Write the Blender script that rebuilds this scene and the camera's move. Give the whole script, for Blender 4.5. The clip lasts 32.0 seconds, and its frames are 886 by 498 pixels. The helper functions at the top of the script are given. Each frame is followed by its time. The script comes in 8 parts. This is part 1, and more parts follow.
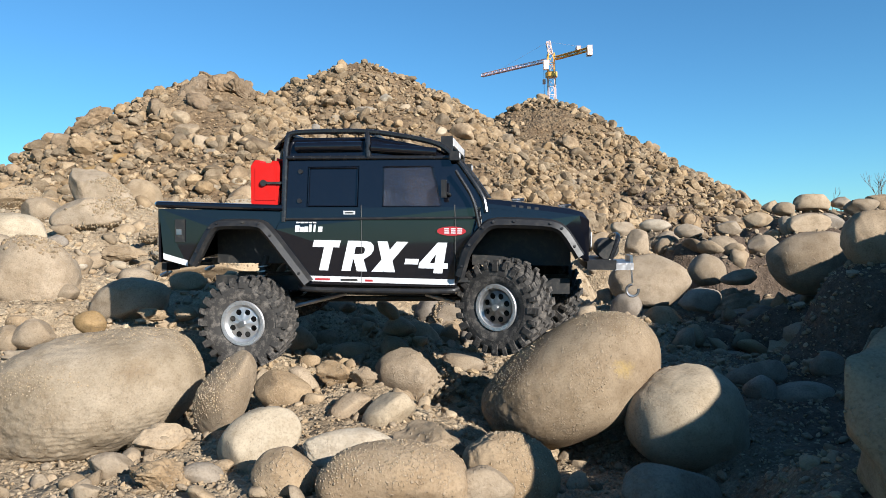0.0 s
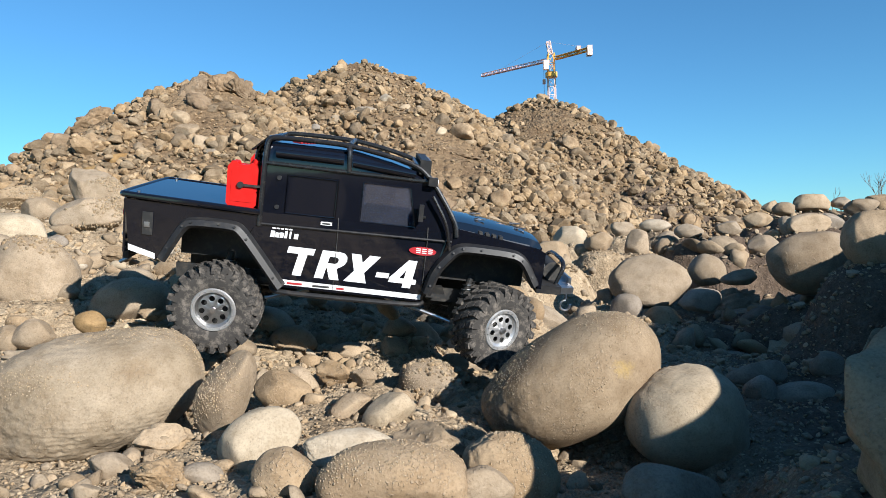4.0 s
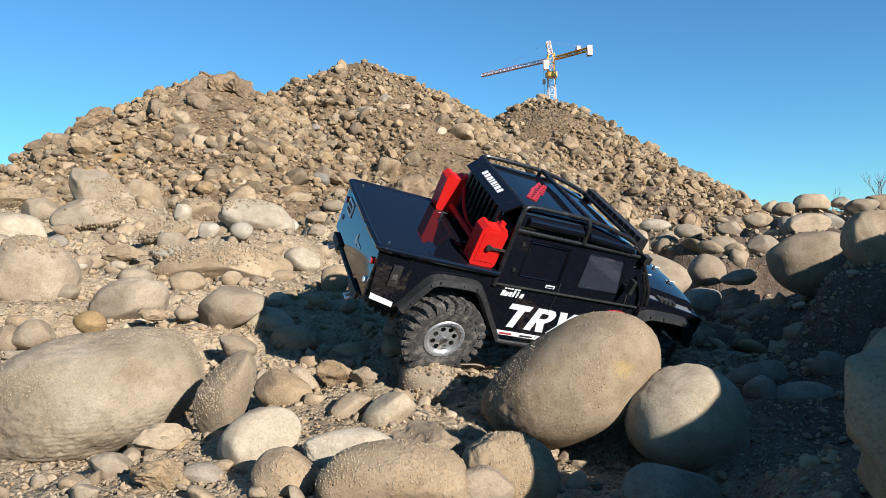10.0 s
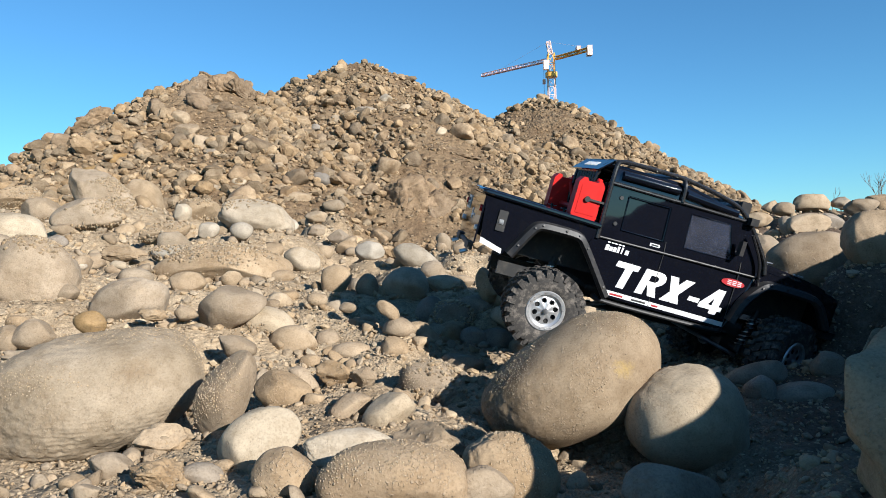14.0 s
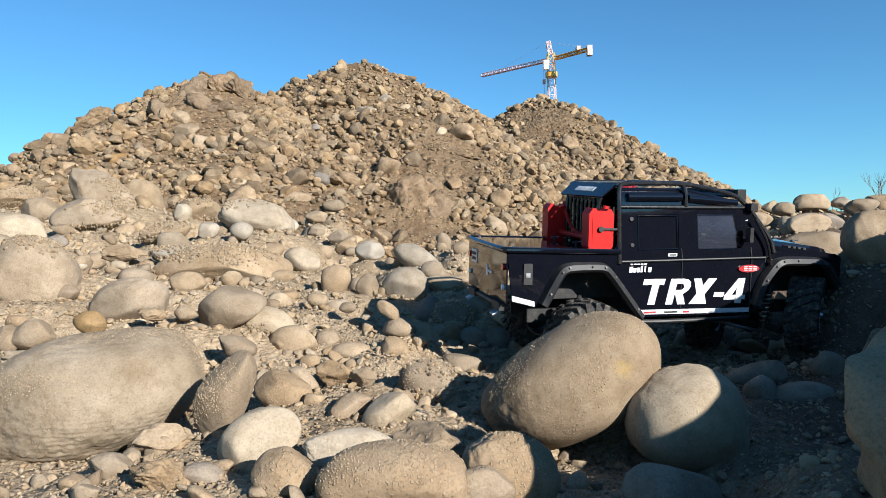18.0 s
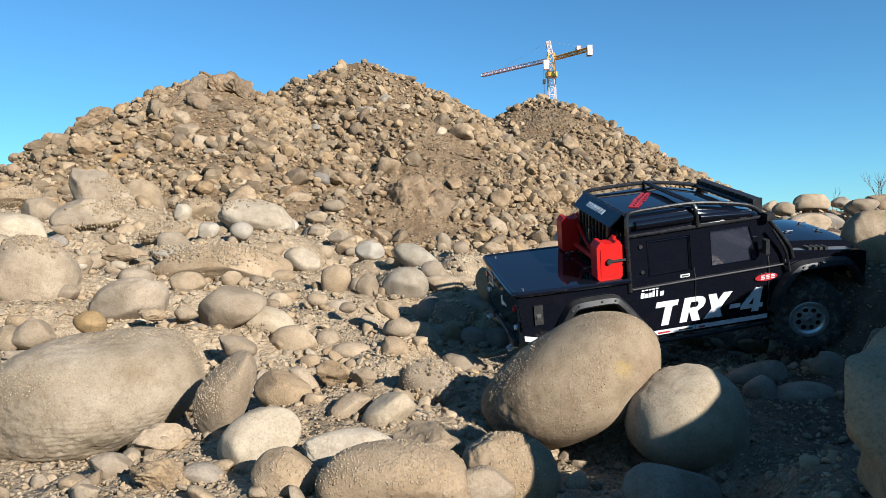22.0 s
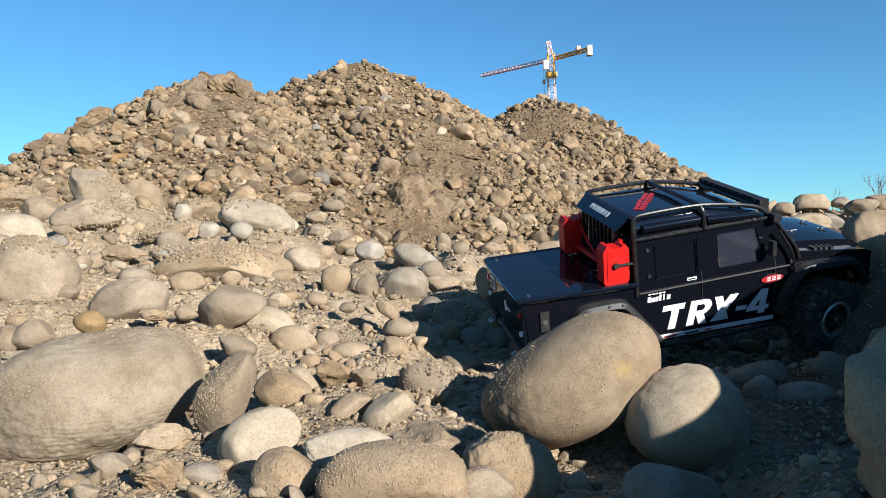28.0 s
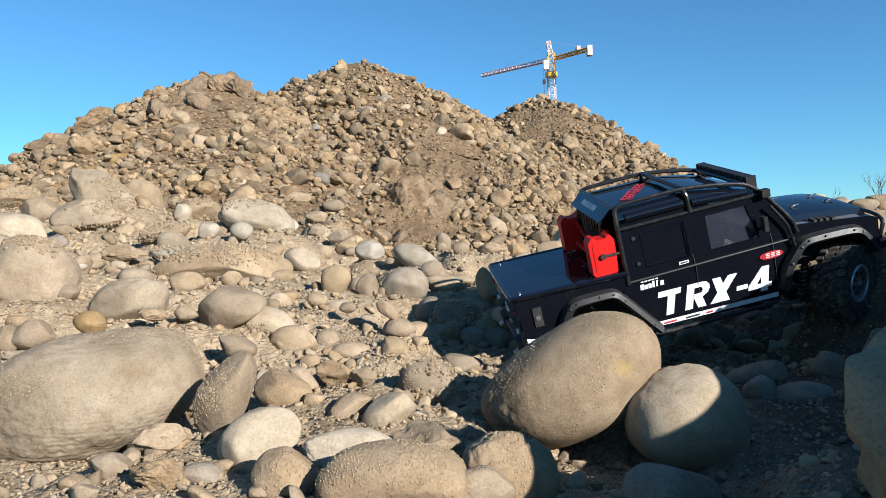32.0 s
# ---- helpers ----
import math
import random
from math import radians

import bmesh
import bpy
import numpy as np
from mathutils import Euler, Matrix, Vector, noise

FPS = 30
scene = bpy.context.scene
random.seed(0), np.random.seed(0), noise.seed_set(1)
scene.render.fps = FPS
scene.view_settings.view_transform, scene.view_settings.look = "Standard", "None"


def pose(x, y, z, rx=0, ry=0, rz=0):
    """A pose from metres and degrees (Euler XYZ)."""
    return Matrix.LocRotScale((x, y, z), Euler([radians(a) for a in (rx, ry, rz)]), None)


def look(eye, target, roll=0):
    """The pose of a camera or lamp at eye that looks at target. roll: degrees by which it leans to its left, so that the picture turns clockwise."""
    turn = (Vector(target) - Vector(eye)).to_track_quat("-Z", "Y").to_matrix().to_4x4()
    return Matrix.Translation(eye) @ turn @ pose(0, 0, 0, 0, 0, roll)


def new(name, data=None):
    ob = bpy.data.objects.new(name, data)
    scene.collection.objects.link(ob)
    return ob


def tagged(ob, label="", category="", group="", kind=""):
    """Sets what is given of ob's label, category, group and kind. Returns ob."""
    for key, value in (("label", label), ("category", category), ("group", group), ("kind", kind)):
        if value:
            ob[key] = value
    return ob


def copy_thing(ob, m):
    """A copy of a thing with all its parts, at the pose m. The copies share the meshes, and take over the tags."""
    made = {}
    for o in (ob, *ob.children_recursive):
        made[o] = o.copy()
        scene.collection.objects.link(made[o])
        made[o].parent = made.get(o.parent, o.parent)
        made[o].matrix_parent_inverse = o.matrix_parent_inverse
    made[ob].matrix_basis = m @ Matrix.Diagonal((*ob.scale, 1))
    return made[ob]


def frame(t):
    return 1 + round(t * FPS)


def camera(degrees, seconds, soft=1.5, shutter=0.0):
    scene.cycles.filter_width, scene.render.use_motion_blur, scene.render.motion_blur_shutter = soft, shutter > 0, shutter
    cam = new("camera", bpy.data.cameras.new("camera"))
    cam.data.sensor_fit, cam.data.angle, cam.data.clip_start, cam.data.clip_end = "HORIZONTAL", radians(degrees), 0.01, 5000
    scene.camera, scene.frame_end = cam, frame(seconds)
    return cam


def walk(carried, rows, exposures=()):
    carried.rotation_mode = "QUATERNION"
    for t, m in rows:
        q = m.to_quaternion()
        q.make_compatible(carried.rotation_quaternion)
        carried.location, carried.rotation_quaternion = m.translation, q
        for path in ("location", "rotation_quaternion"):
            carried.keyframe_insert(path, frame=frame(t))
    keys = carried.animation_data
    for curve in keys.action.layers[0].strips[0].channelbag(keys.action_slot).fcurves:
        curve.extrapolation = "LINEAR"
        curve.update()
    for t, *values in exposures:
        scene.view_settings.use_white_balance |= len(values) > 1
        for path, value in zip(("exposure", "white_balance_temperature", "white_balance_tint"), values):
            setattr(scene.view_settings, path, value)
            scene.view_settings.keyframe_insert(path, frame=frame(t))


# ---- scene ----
cam = camera(65.54, 32.0, soft=0.55)
EYE = (0.0, 0.0, 0.25)
walk(cam, [(0.0, look(EYE, (0, 1, 0.25), -1.5)), (32.0, look(EYE, (0, 1, 0.25), -1.5))],
     exposures=[(0.0, 1.10), (32.0, 1.10)])

# ---- sky and sun ----
SUN_EL, SUN_AZ = radians(22), radians(50)   # azimuth turned from +x towards the viewer
world = bpy.data.worlds.new("sky")
scene.world = world
world.use_nodes = True
wn = world.node_tree.nodes
sky = wn.new("ShaderNodeTexSky")
sky.sky_type = "NISHITA"
sky.sun_disc = False
sky.sun_elevation = SUN_EL
sky.sun_rotation = radians(90 + 50)
sky.altitude, sky.air_density, sky.dust_density, sky.ozone_density = 300, 1.0, 0.0, 4.5
wn["Background"].inputs["Strength"].default_value = 0.063
tint = wn.new("ShaderNodeMix")
tint.data_type, tint.blend_type = "RGBA", "MULTIPLY"
tint.inputs["Factor"].default_value = 1.0
tint.inputs[7].default_value = (0.63, 1.075, 1.20, 1)
world.node_tree.links.new(sky.outputs[0], tint.inputs[6])
world.node_tree.links.new(tint.outputs[2], wn["Background"].inputs[0])
sun_data = bpy.data.lights.new("sun", "SUN")
sun_data.energy, sun_data.angle, sun_data.color = 4.7, radians(0.5), (1.0, 0.975, 0.935)
sun = new("sun", sun_data)
toward = Vector((math.cos(SUN_EL) * math.cos(SUN_AZ), -math.cos(SUN_EL) * math.sin(SUN_AZ), math.sin(SUN_EL)))
sun.matrix_world = look(tuple(toward * 20), (0, 0, 0))

# ---- materials ----
def nodes_of(name):
    m = bpy.data.materials.new(name)
    m.use_nodes = True
    nt = m.node_tree
    return m, nt, nt.nodes["Principled BSDF"]


def ramp(nt, fac, stops):
    r = nt.nodes.new("ShaderNodeValToRGB")
    while len(r.color_ramp.elements) < len(stops):
        r.color_ramp.elements.new(0.5)
    for e, (p, c) in zip(r.color_ramp.elements, stops):
        e.position, e.color = p, (*c, 1)
    nt.links.new(fac, r.inputs[0])
    return r.outputs[0]


def noise_tex(nt, vec, scale, detail=6, rough=0.6):
    n = nt.nodes.new("ShaderNodeTexNoise")
    n.inputs["Scale"].default_value, n.inputs["Detail"].default_value, n.inputs["Roughness"].default_value = scale, detail, rough
    nt.links.new(vec, n.inputs["Vector"])
    return n.outputs["Fac"]


def mix(nt, kind, fac, a, b):
    n = nt.nodes.new("ShaderNodeMix")
    n.data_type, n.blend_type = "RGBA", kind
    for sock, val in ((n.inputs["Factor"], fac), (n.inputs[6], a), (n.inputs[7], b)):
        if isinstance(val, (int, float)):
            sock.default_value = val
        elif isinstance(val, tuple):
            sock.default_value = (*val, 1)
        else:
            nt.links.new(val, sock)
    return n.outputs[2]


def bump(nt, height, strength, distance, normal=None):
    b = nt.nodes.new("ShaderNodeBump")
    b.inputs["Strength"].default_value, b.inputs["Distance"].default_value = strength, distance
    nt.links.new(height, b.inputs["Height"])
    if normal:
        nt.links.new(normal, b.inputs["Normal"])
    return b.outputs[0]


def cells(nt, vec, scale):
    """Grains side by side: the distance from each grain's middle and a chance value for each grain."""
    n = nt.nodes.new("ShaderNodeTexVoronoi")
    n.inputs["Scale"].default_value = scale
    nt.links.new(vec, n.inputs["Vector"])
    sep = nt.nodes.new("ShaderNodeSeparateColor")
    nt.links.new(n.outputs["Color"], sep.inputs[0])
    return n.outputs["Distance"], sep.outputs[0]


def calc(nt, op, a, b, clamp=False):
    n = nt.nodes.new("ShaderNodeMath")
    n.operation, n.use_clamp = op, clamp
    for sock, val in zip(n.inputs, (a, b)):
        if isinstance(val, (int, float)):
            sock.default_value = val
        else:
            nt.links.new(val, sock)
    return n.outputs[0]


def grains(nt, vec, scale, share):
    """Loose grains that stand out as small domes; share is the part of the cells that hold one."""
    dist, chance = cells(nt, vec, scale)
    dome = calc(nt, "SUBTRACT", 1.0, calc(nt, "MULTIPLY", dist, 1.9), True)
    held = calc(nt, "MULTIPLY", calc(nt, "SUBTRACT", share, chance), 9.0, True)
    return calc(nt, "MULTIPLY", dome, held)


def rock_mat(name, dark, light, grain=1.0, dust=0.5, island=False, speck=0.35, pits=1.0, mark=None, spread=0.0):
    """Weathered river stone: soft blotches, caked patches of sandy grains, smooth bare patches, dark specks."""
    m, nt, bs = nodes_of(name)
    geo, info = nt.nodes.new("ShaderNodeNewGeometry"), nt.nodes.new("ShaderNodeObjectInfo")
    rnd = geo.outputs["Random Per Island"] if island else info.outputs["Random"]
    pos = geo.outputs["Position"]
    shift = nt.nodes.new("ShaderNodeVectorMath")
    shift.operation = "MULTIPLY_ADD"
    comb = nt.nodes.new("ShaderNodeCombineXYZ")
    for i in range(3):
        nt.links.new(rnd, comb.inputs[i])
    shift.inputs[1].default_value = (17, 31, 47)
    nt.links.new(comb.outputs[0], shift.inputs[0])
    nt.links.new(pos, shift.inputs[2])
    vec = shift.outputs[0]
    big = noise_tex(nt, vec, 11, 3, 0.55)
    mid = noise_tex(nt, vec, 48, 5, 0.6)
    fine = noise_tex(nt, vec, 420 * grain, 4, 0.65)
    patch = ramp(nt, noise_tex(nt, vec, 16, 6, 0.68), [(0.42, (0, 0, 0)), (0.62, (1, 1, 1))])
    col = ramp(nt, big, [(0.32, dark), (0.68, light)])
    k = 1.0 + spread
    tone = ramp(nt, rnd, [(0.0, (0.80 / k, 0.76 / k, 0.71 / k)), (0.28, (0.92 / k ** 0.5, 0.93 / k ** 0.5, 0.95 / k ** 0.5)), (0.5, (1.0, 0.95, 0.89)), (0.75, (1.0, 0.90, 0.76)), (1.0, (1.18 * k ** 0.3, 1.15 * k ** 0.3, 1.10 * k ** 0.3))])
    col = mix(nt, "MULTIPLY", 0.95, col, tone)
    # rough patches hold earth and grains; bare ones are paler and smooth
    col = mix(nt, "MIX", calc(nt, "MULTIPLY", patch, dust * 0.75), col, mix(nt, "MULTIPLY", 1.0, col, (0.78, 0.70, 0.60)))
    col = mix(nt, "MULTIPLY", 1.0, col, ramp(nt, mid, [(0.30, (0.80, 0.77, 0.73)), (0.52, (1, 1, 1)), (0.72, (1.10, 1.10, 1.09))]))
    col = mix(nt, "MULTIPLY", 1.0, col, ramp(nt, fine, [(0.32, (0.80, 0.78, 0.76)), (0.5, (1, 1, 1)), (0.68, (1.10, 1.10, 1.09))]))
    share = calc(nt, "MULTIPLY_ADD", patch, 0.5)
    share.node.inputs[2].default_value = 0.02
    rag = nt.nodes.new("ShaderNodeVectorMath")
    rag.operation = "MULTIPLY_ADD"
    jit = nt.nodes.new("ShaderNodeTexNoise")
    jit.inputs["Scale"].default_value, jit.inputs["Detail"].default_value = 300 * grain, 2
    nt.links.new(vec, jit.inputs["Vector"])
    nt.links.new(jit.outputs["Color"], rag.inputs[0])
    rag.inputs[1].default_value = (0.006 / grain,) * 3
    nt.links.new(vec, rag.inputs[2])
    big_grains, small_grains = grains(nt, rag.outputs[0], 290 * grain, share), grains(nt, rag.outputs[0], 560 * grain, share)
    sand = calc(nt, "MAXIMUM", big_grains, small_grains)
    col = mix(nt, "MIX", calc(nt, "MULTIPLY", sand, dust * 0.7, True), col, (0.33, 0.27, 0.20))
    dist, chance = cells(nt, vec, 330 * grain)
    fleck = calc(nt, "MULTIPLY", calc(nt, "SUBTRACT", 0.10, chance), 30.0, True)
    fleck = calc(nt, "MULTIPLY", fleck, calc(nt, "MULTIPLY", calc(nt, "SUBTRACT", 0.42, dist), 6.0, True))
    col = mix(nt, "MIX", calc(nt, "MULTIPLY", fleck, speck * 0.9, True), col, (0.085, 0.065, 0.05))
    if mark:        # one stain of its own, with a ragged rim: x, z, radius, colour
        x, z, r, tint_col = mark
        off = nt.nodes.new("ShaderNodeVectorMath")
        off.operation = "MULTIPLY_ADD"
        off.inputs[1].default_value, off.inputs[2].default_value = (1, 0, 1.5), (-x, 0, -1.5 * z)
        nt.links.new(pos, off.inputs[0])
        far_ = nt.nodes.new("ShaderNodeVectorMath")
        far_.operation = "LENGTH"
        nt.links.new(off.outputs[0], far_.inputs[0])
        rag = nt.nodes.new("ShaderNodeMath")
        rag.operation = "MULTIPLY_ADD"
        nt.links.new(noise_tex(nt, vec, 90, 8, 0.75), rag.inputs[0])
        rag.inputs[1].default_value = 3.4 * r
        nt.links.new(far_.outputs["Value"], rag.inputs[2])
        edge = nt.nodes.new("ShaderNodeMapRange")
        edge.inputs["From Min"].default_value, edge.inputs["From Max"].default_value = 2.7 * r, 1.7 * r
        nt.links.new(rag.outputs[0], edge.inputs["Value"])
        half = mix(nt, "MULTIPLY", 1.0, edge.outputs[0], (0.6, 0.6, 0.6))
        col = mix(nt, "MIX", half, col, tint_col)
    nt.links.new(col, bs.inputs["Base Color"])
    bs.inputs["Roughness"].default_value = 0.9
    bs.inputs["Specular IOR Level"].default_value = 0.2
    n1 = bump(nt, mid, 0.35 * pits, 0.0030)
    n2 = bump(nt, fine, 0.32 * pits, 0.0008 / grain, n1)
    n2 = bump(nt, sand, min(1.0, 0.7 * pits), 0.0010 / grain, n2)
    nt.links.new(n2, bs.inputs["Normal"])
    return m


M_TAN = rock_mat("stone_tan", (0.228, 0.178, 0.124), (0.311, 0.253, 0.187))
M_STAINED = rock_mat("stone_stained", (0.212, 0.158, 0.104), (0.290, 0.228, 0.158), pits=1.1, dust=0.65, mark=(0.195, 0.114, 0.016, (0.332, 0.224, 0.058)))
M_PITTED = rock_mat("stone_pitted", (0.200, 0.163, 0.116), (0.276, 0.231, 0.174), pits=1.1, dust=0.6, mark=(-0.355, 0.121, 0.020, (0.183, 0.129, 0.079)))
M_PALE = rock_mat("stone_pale", (0.270, 0.232, 0.178), (0.349, 0.307, 0.249), dust=0.2, speck=0.2, pits=0.6)
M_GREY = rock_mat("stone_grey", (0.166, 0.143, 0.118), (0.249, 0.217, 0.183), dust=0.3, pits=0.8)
M_OCHRE = rock_mat("stone_ochre", (0.195, 0.124, 0.054), (0.274, 0.191, 0.100), dust=0.3)
M_DIRTY = rock_mat("stone_muddy", (0.220, 0.170, 0.118), (0.307, 0.245, 0.174), dust=0.8, speck=0.45, pits=1.4)
M_HEAP = rock_mat("heap_stone", (0.166, 0.118, 0.073), (0.320, 0.245, 0.162), grain=0.35, pits=1.3, dust=0.35, island=True, spread=0.35)
M_CLOD = rock_mat("caked_earth", (0.154, 0.110, 0.071), (0.249, 0.187, 0.129), grain=0.25, pits=1.6, dust=0.3, speck=0.6)
M_CRUMB = rock_mat("dry_crumbs", (0.249, 0.195, 0.133), (0.357, 0.290, 0.207), dust=0.2, island=True)
M_HEAPS = rock_mat("heap_stone_single", (0.166, 0.120, 0.079), (0.307, 0.237, 0.162), grain=0.35, pits=1.3, dust=0.35, spread=0.35)
M_PEBBLE = rock_mat("pebble", (0.207, 0.158, 0.108), (0.324, 0.261, 0.187), dust=0.3, island=True)


def soil_mat():
    """Dry sandy earth: crumbs of three sizes, brown on the heaps, greyer on the bank and darkened there for its shade.
    """
    m, nt, bs = nodes_of("soil")
    pos = nt.nodes.new("ShaderNodeNewGeometry").outputs["Position"]
    a, b, c = noise_tex(nt, pos, 3.0, 6), noise_tex(nt, pos, 30, 6, 0.65), noise_tex(nt, pos, 420, 4, 0.7)
    col = ramp(nt, a, [(0.35, (0.300, 0.232, 0.160)), (0.65, (0.375, 0.302, 0.218))])
    sep = nt.nodes.new("ShaderNodeSeparateXYZ")
    nt.links.new(pos, sep.inputs[0])
    span = nt.nodes.new("ShaderNodeMapRange")
    span.inputs["From Min"].default_value, span.inputs["From Max"].default_value = 2.6, 3.6
    nt.links.new(sep.outputs["Y"], span.inputs["Value"])
    heap_col = ramp(nt, a, [(0.35, (0.158, 0.108, 0.068)), (0.65, (0.238, 0.173, 0.112))])
    col = mix(nt, "MIX", span.outputs[0], col, heap_col)
    # bank side: greyer gravel, its colour deepened to stand in for shade
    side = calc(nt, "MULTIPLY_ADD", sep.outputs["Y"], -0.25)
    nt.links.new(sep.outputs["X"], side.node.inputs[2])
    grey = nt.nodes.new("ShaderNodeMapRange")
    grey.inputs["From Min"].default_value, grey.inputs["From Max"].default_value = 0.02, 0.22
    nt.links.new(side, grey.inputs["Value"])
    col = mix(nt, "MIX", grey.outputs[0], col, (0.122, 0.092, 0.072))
    col = mix(nt, "MULTIPLY", 0.9, col, ramp(nt, b, [(0.33, (0.74, 0.70, 0.65)), (0.6, (1.10, 1.09, 1.06))]))
    col = mix(nt, "MULTIPLY", 0.8, col, ramp(nt, c, [(0.35, (0.68, 0.66, 0.62)), (0.62, (1.16, 1.16, 1.14))]))
    heights = []
    for scale in (45, 120, 300):
        dist, chance = cells(nt, pos, scale)
        dome = calc(nt, "SUBTRACT", 1.0, calc(nt, "MULTIPLY", dist, 1.5), True)
        heights.append(calc(nt, "MULTIPLY", dome, chance))
        col = mix(nt, "MULTIPLY", 0.5, col, ramp(nt, chance, [(0.0, (0.68, 0.66, 0.64)), (1.0, (1.16, 1.15, 1.13))]))
    nt.links.new(col, bs.inputs["Base Color"])
    bs.inputs["Roughness"].default_value = 0.95
    bs.inputs["Specular IOR Level"].default_value = 0.15
    nrm = bump(nt, c, 0.5, 0.0012, bump(nt, b, 0.4, 0.010))
    for h, d in zip(heights, (0.006, 0.0032, 0.0018)):
        nrm = bump(nt, h, 0.9, d, nrm)
    dist, chance = cells(nt, pos, 16)
    stony = calc(nt, "MULTIPLY", calc(nt, "SUBTRACT", 1.0, calc(nt, "MULTIPLY", dist, 1.5), True), chance)
    flank = bump(nt, stony, 0.9, 0.035, nrm)
    pick = nt.nodes.new("ShaderNodeMix")
    pick.data_type = "VECTOR"
    nt.links.new(span.outputs[0], pick.inputs["Factor"])
    nt.links.new(nrm, pick.inputs[4])
    nt.links.new(flank, pick.inputs[5])
    nt.links.new(pick.outputs[1], bs.inputs["Normal"])
    return m


M_SOIL = soil_mat()


def plain(name, color, rough=0.5, metal=0.0, coat=0.0, wear=0.15, scale=60, spec=0.5, wear_color=None):
    m, nt, bs = nodes_of(name)
    co = nt.nodes.new("ShaderNodeTexCoord").outputs["Object"]
    n = noise_tex(nt, co, scale, 8, 0.7)
    wc = wear_color or tuple(min(1, c * 0.6 + 0.10) for c in color)
    f = ramp(nt, n, [(0.48, (0, 0, 0)), (0.72, (wear, wear, wear))])
    nt.links.new(mix(nt, "MIX", f, color, wc), bs.inputs["Base Color"])
    bs.inputs["Roughness"].default_value, bs.inputs["Metallic"].default_value = rough, metal
    bs.inputs["Coat Weight"].default_value, bs.inputs["Coat Roughness"].default_value = coat, 0.04
    bs.inputs["Specular IOR Level"].default_value = spec
    r = ramp(nt, n, [(0.45, (rough,) * 3), (0.8, (min(1, rough + wear * 1.2),) * 3)])
    nt.links.new(r, bs.inputs["Roughness"])
    return m


DUST = (0.24, 0.20, 0.15)
M_PAINT = plain("black_gloss_body", (0.004, 0.0045, 0.0075), 0.5, 0, 1.0, 0.005, 40, wear_color=DUST, spec=0.0)
M_PAINT.node_tree.nodes["Principled BSDF"].inputs["Coat IOR"].default_value = 1.6
M_PLASTIC = plain("black_plastic", (0.014, 0.014, 0.015), 0.45, 0, 0, 0.10, 90, spec=0.3, wear_color=DUST)
M_RACK = plain("black_tube", (0.010, 0.010, 0.011), 0.25, 0, 0, 0.06, 90, wear_color=DUST)
M_RUBBER = plain("dusty_rubber", (0.040, 0.037, 0.034), 0.85, 0, 0, 0.9, 110, 0.2, wear_color=(0.19, 0.165, 0.14))
M_CHROME = plain("satin_alloy", (0.52, 0.52, 0.52), 0.32, 0.75, 0, 0.3, 80, wear_color=(0.24, 0.21, 0.17))
M_RING = plain("dull_alloy_ring", (0.42, 0.42, 0.42), 0.35, 0.7, 0, 0.4, 90, wear_color=(0.20, 0.17, 0.13))
M_STEEL = plain("bare_steel", (0.45, 0.45, 0.46), 0.3, 1.0, 0, 0.3, 80)
M_PLATE = plain("tread_plate", (0.22, 0.22, 0.22), 0.38, 0.6, 0, 0.2, 120, wear_color=DUST)
M_DARK = plain("underbody_black", (0.012, 0.012, 0.012), 0.6, 0, 0, 0.2, 90, wear_color=DUST)
M_RED = plain("red_plastic", (0.46, 0.009, 0.007), 0.5, 0, 0.0, 0.06, 60, spec=0.22)
M_WHITE = plain("white_vinyl", (0.60, 0.60, 0.60), 0.35, 0, 0, 0.08, 90, wear_color=DUST)
M_REDV = plain("red_vinyl", (0.34, 0.02, 0.025), 0.35, 0, 0, 0.1, 90)
M_LENS = plain("lamp_lens", (0.75, 0.77, 0.80), 0.12, 0, 0.3, 0.1)
M_TAIL = plain("red_lens", (0.45, 0.01, 0.01), 0.15, 0, 0.4, 0.05)


def glass_mat():
    m, nt, bs = nodes_of("tinted_window")
    bs.inputs["Base Color"].default_value = (0.17, 0.19, 0.26, 1)
    bs.inputs["Roughness"].default_value = 0.012
    bs.inputs["Transmission Weight"].default_value = 0.9
    bs.inputs["IOR"].default_value = 1.45
    bs.inputs["Alpha"].default_value = 0.72
    return m


M_GLASS = glass_mat()

# ---- ground and stones ----
def cone(x, y, cx, cy, top, slope, rnd=0.5):
    """A heap of tipped gravel: a cone with a rounded top."""
    d = np.sqrt((x - cx) ** 2 + (y - cy) ** 2 + rnd ** 2) - rnd
    return top - slope * d


ANCHORS = []     # stones that the near ground is drawn up to: x, y, height of the ground, reach


def wobble(x, y, s):
    return (np.sin(x * 1.7 * s + 1.3 * np.sin(y * 1.1 * s)) * np.cos(y * 1.9 * s + 0.7 * np.sin(x * 1.3 * s))
            + 0.5 * np.sin(x * 4.1 * s + y * 2.3 * s) * np.cos(y * 3.7 * s - x * 1.1 * s))


def heaps(x, y):
    h = np.maximum.reduce([
        cone(x, y, -0.912, 7.6, 2.225, 0.694, 0.542),
        cone(x, y, -0.560, 7.7, 2.170, 0.694, 0.300),
        cone(x, y, -1.330, 7.5, 2.080, 0.694, 0.300),
        cone(x, y, -2.008, 6.3, 1.830, 0.710, 0.397),
        cone(x, y, -3.050, 5.9, 1.040, 0.720, 0.150),
        cone(x, y, 1.363, 9.4, 2.275, 0.685, 0.278),
        cone(x, y, -3.307, 5.6, 0.220, 0.477, 1.018),
    ])
    return h + 0.05 * wobble(x, y, 1.2) + 0.025 * wobble(x, y, 3.1)


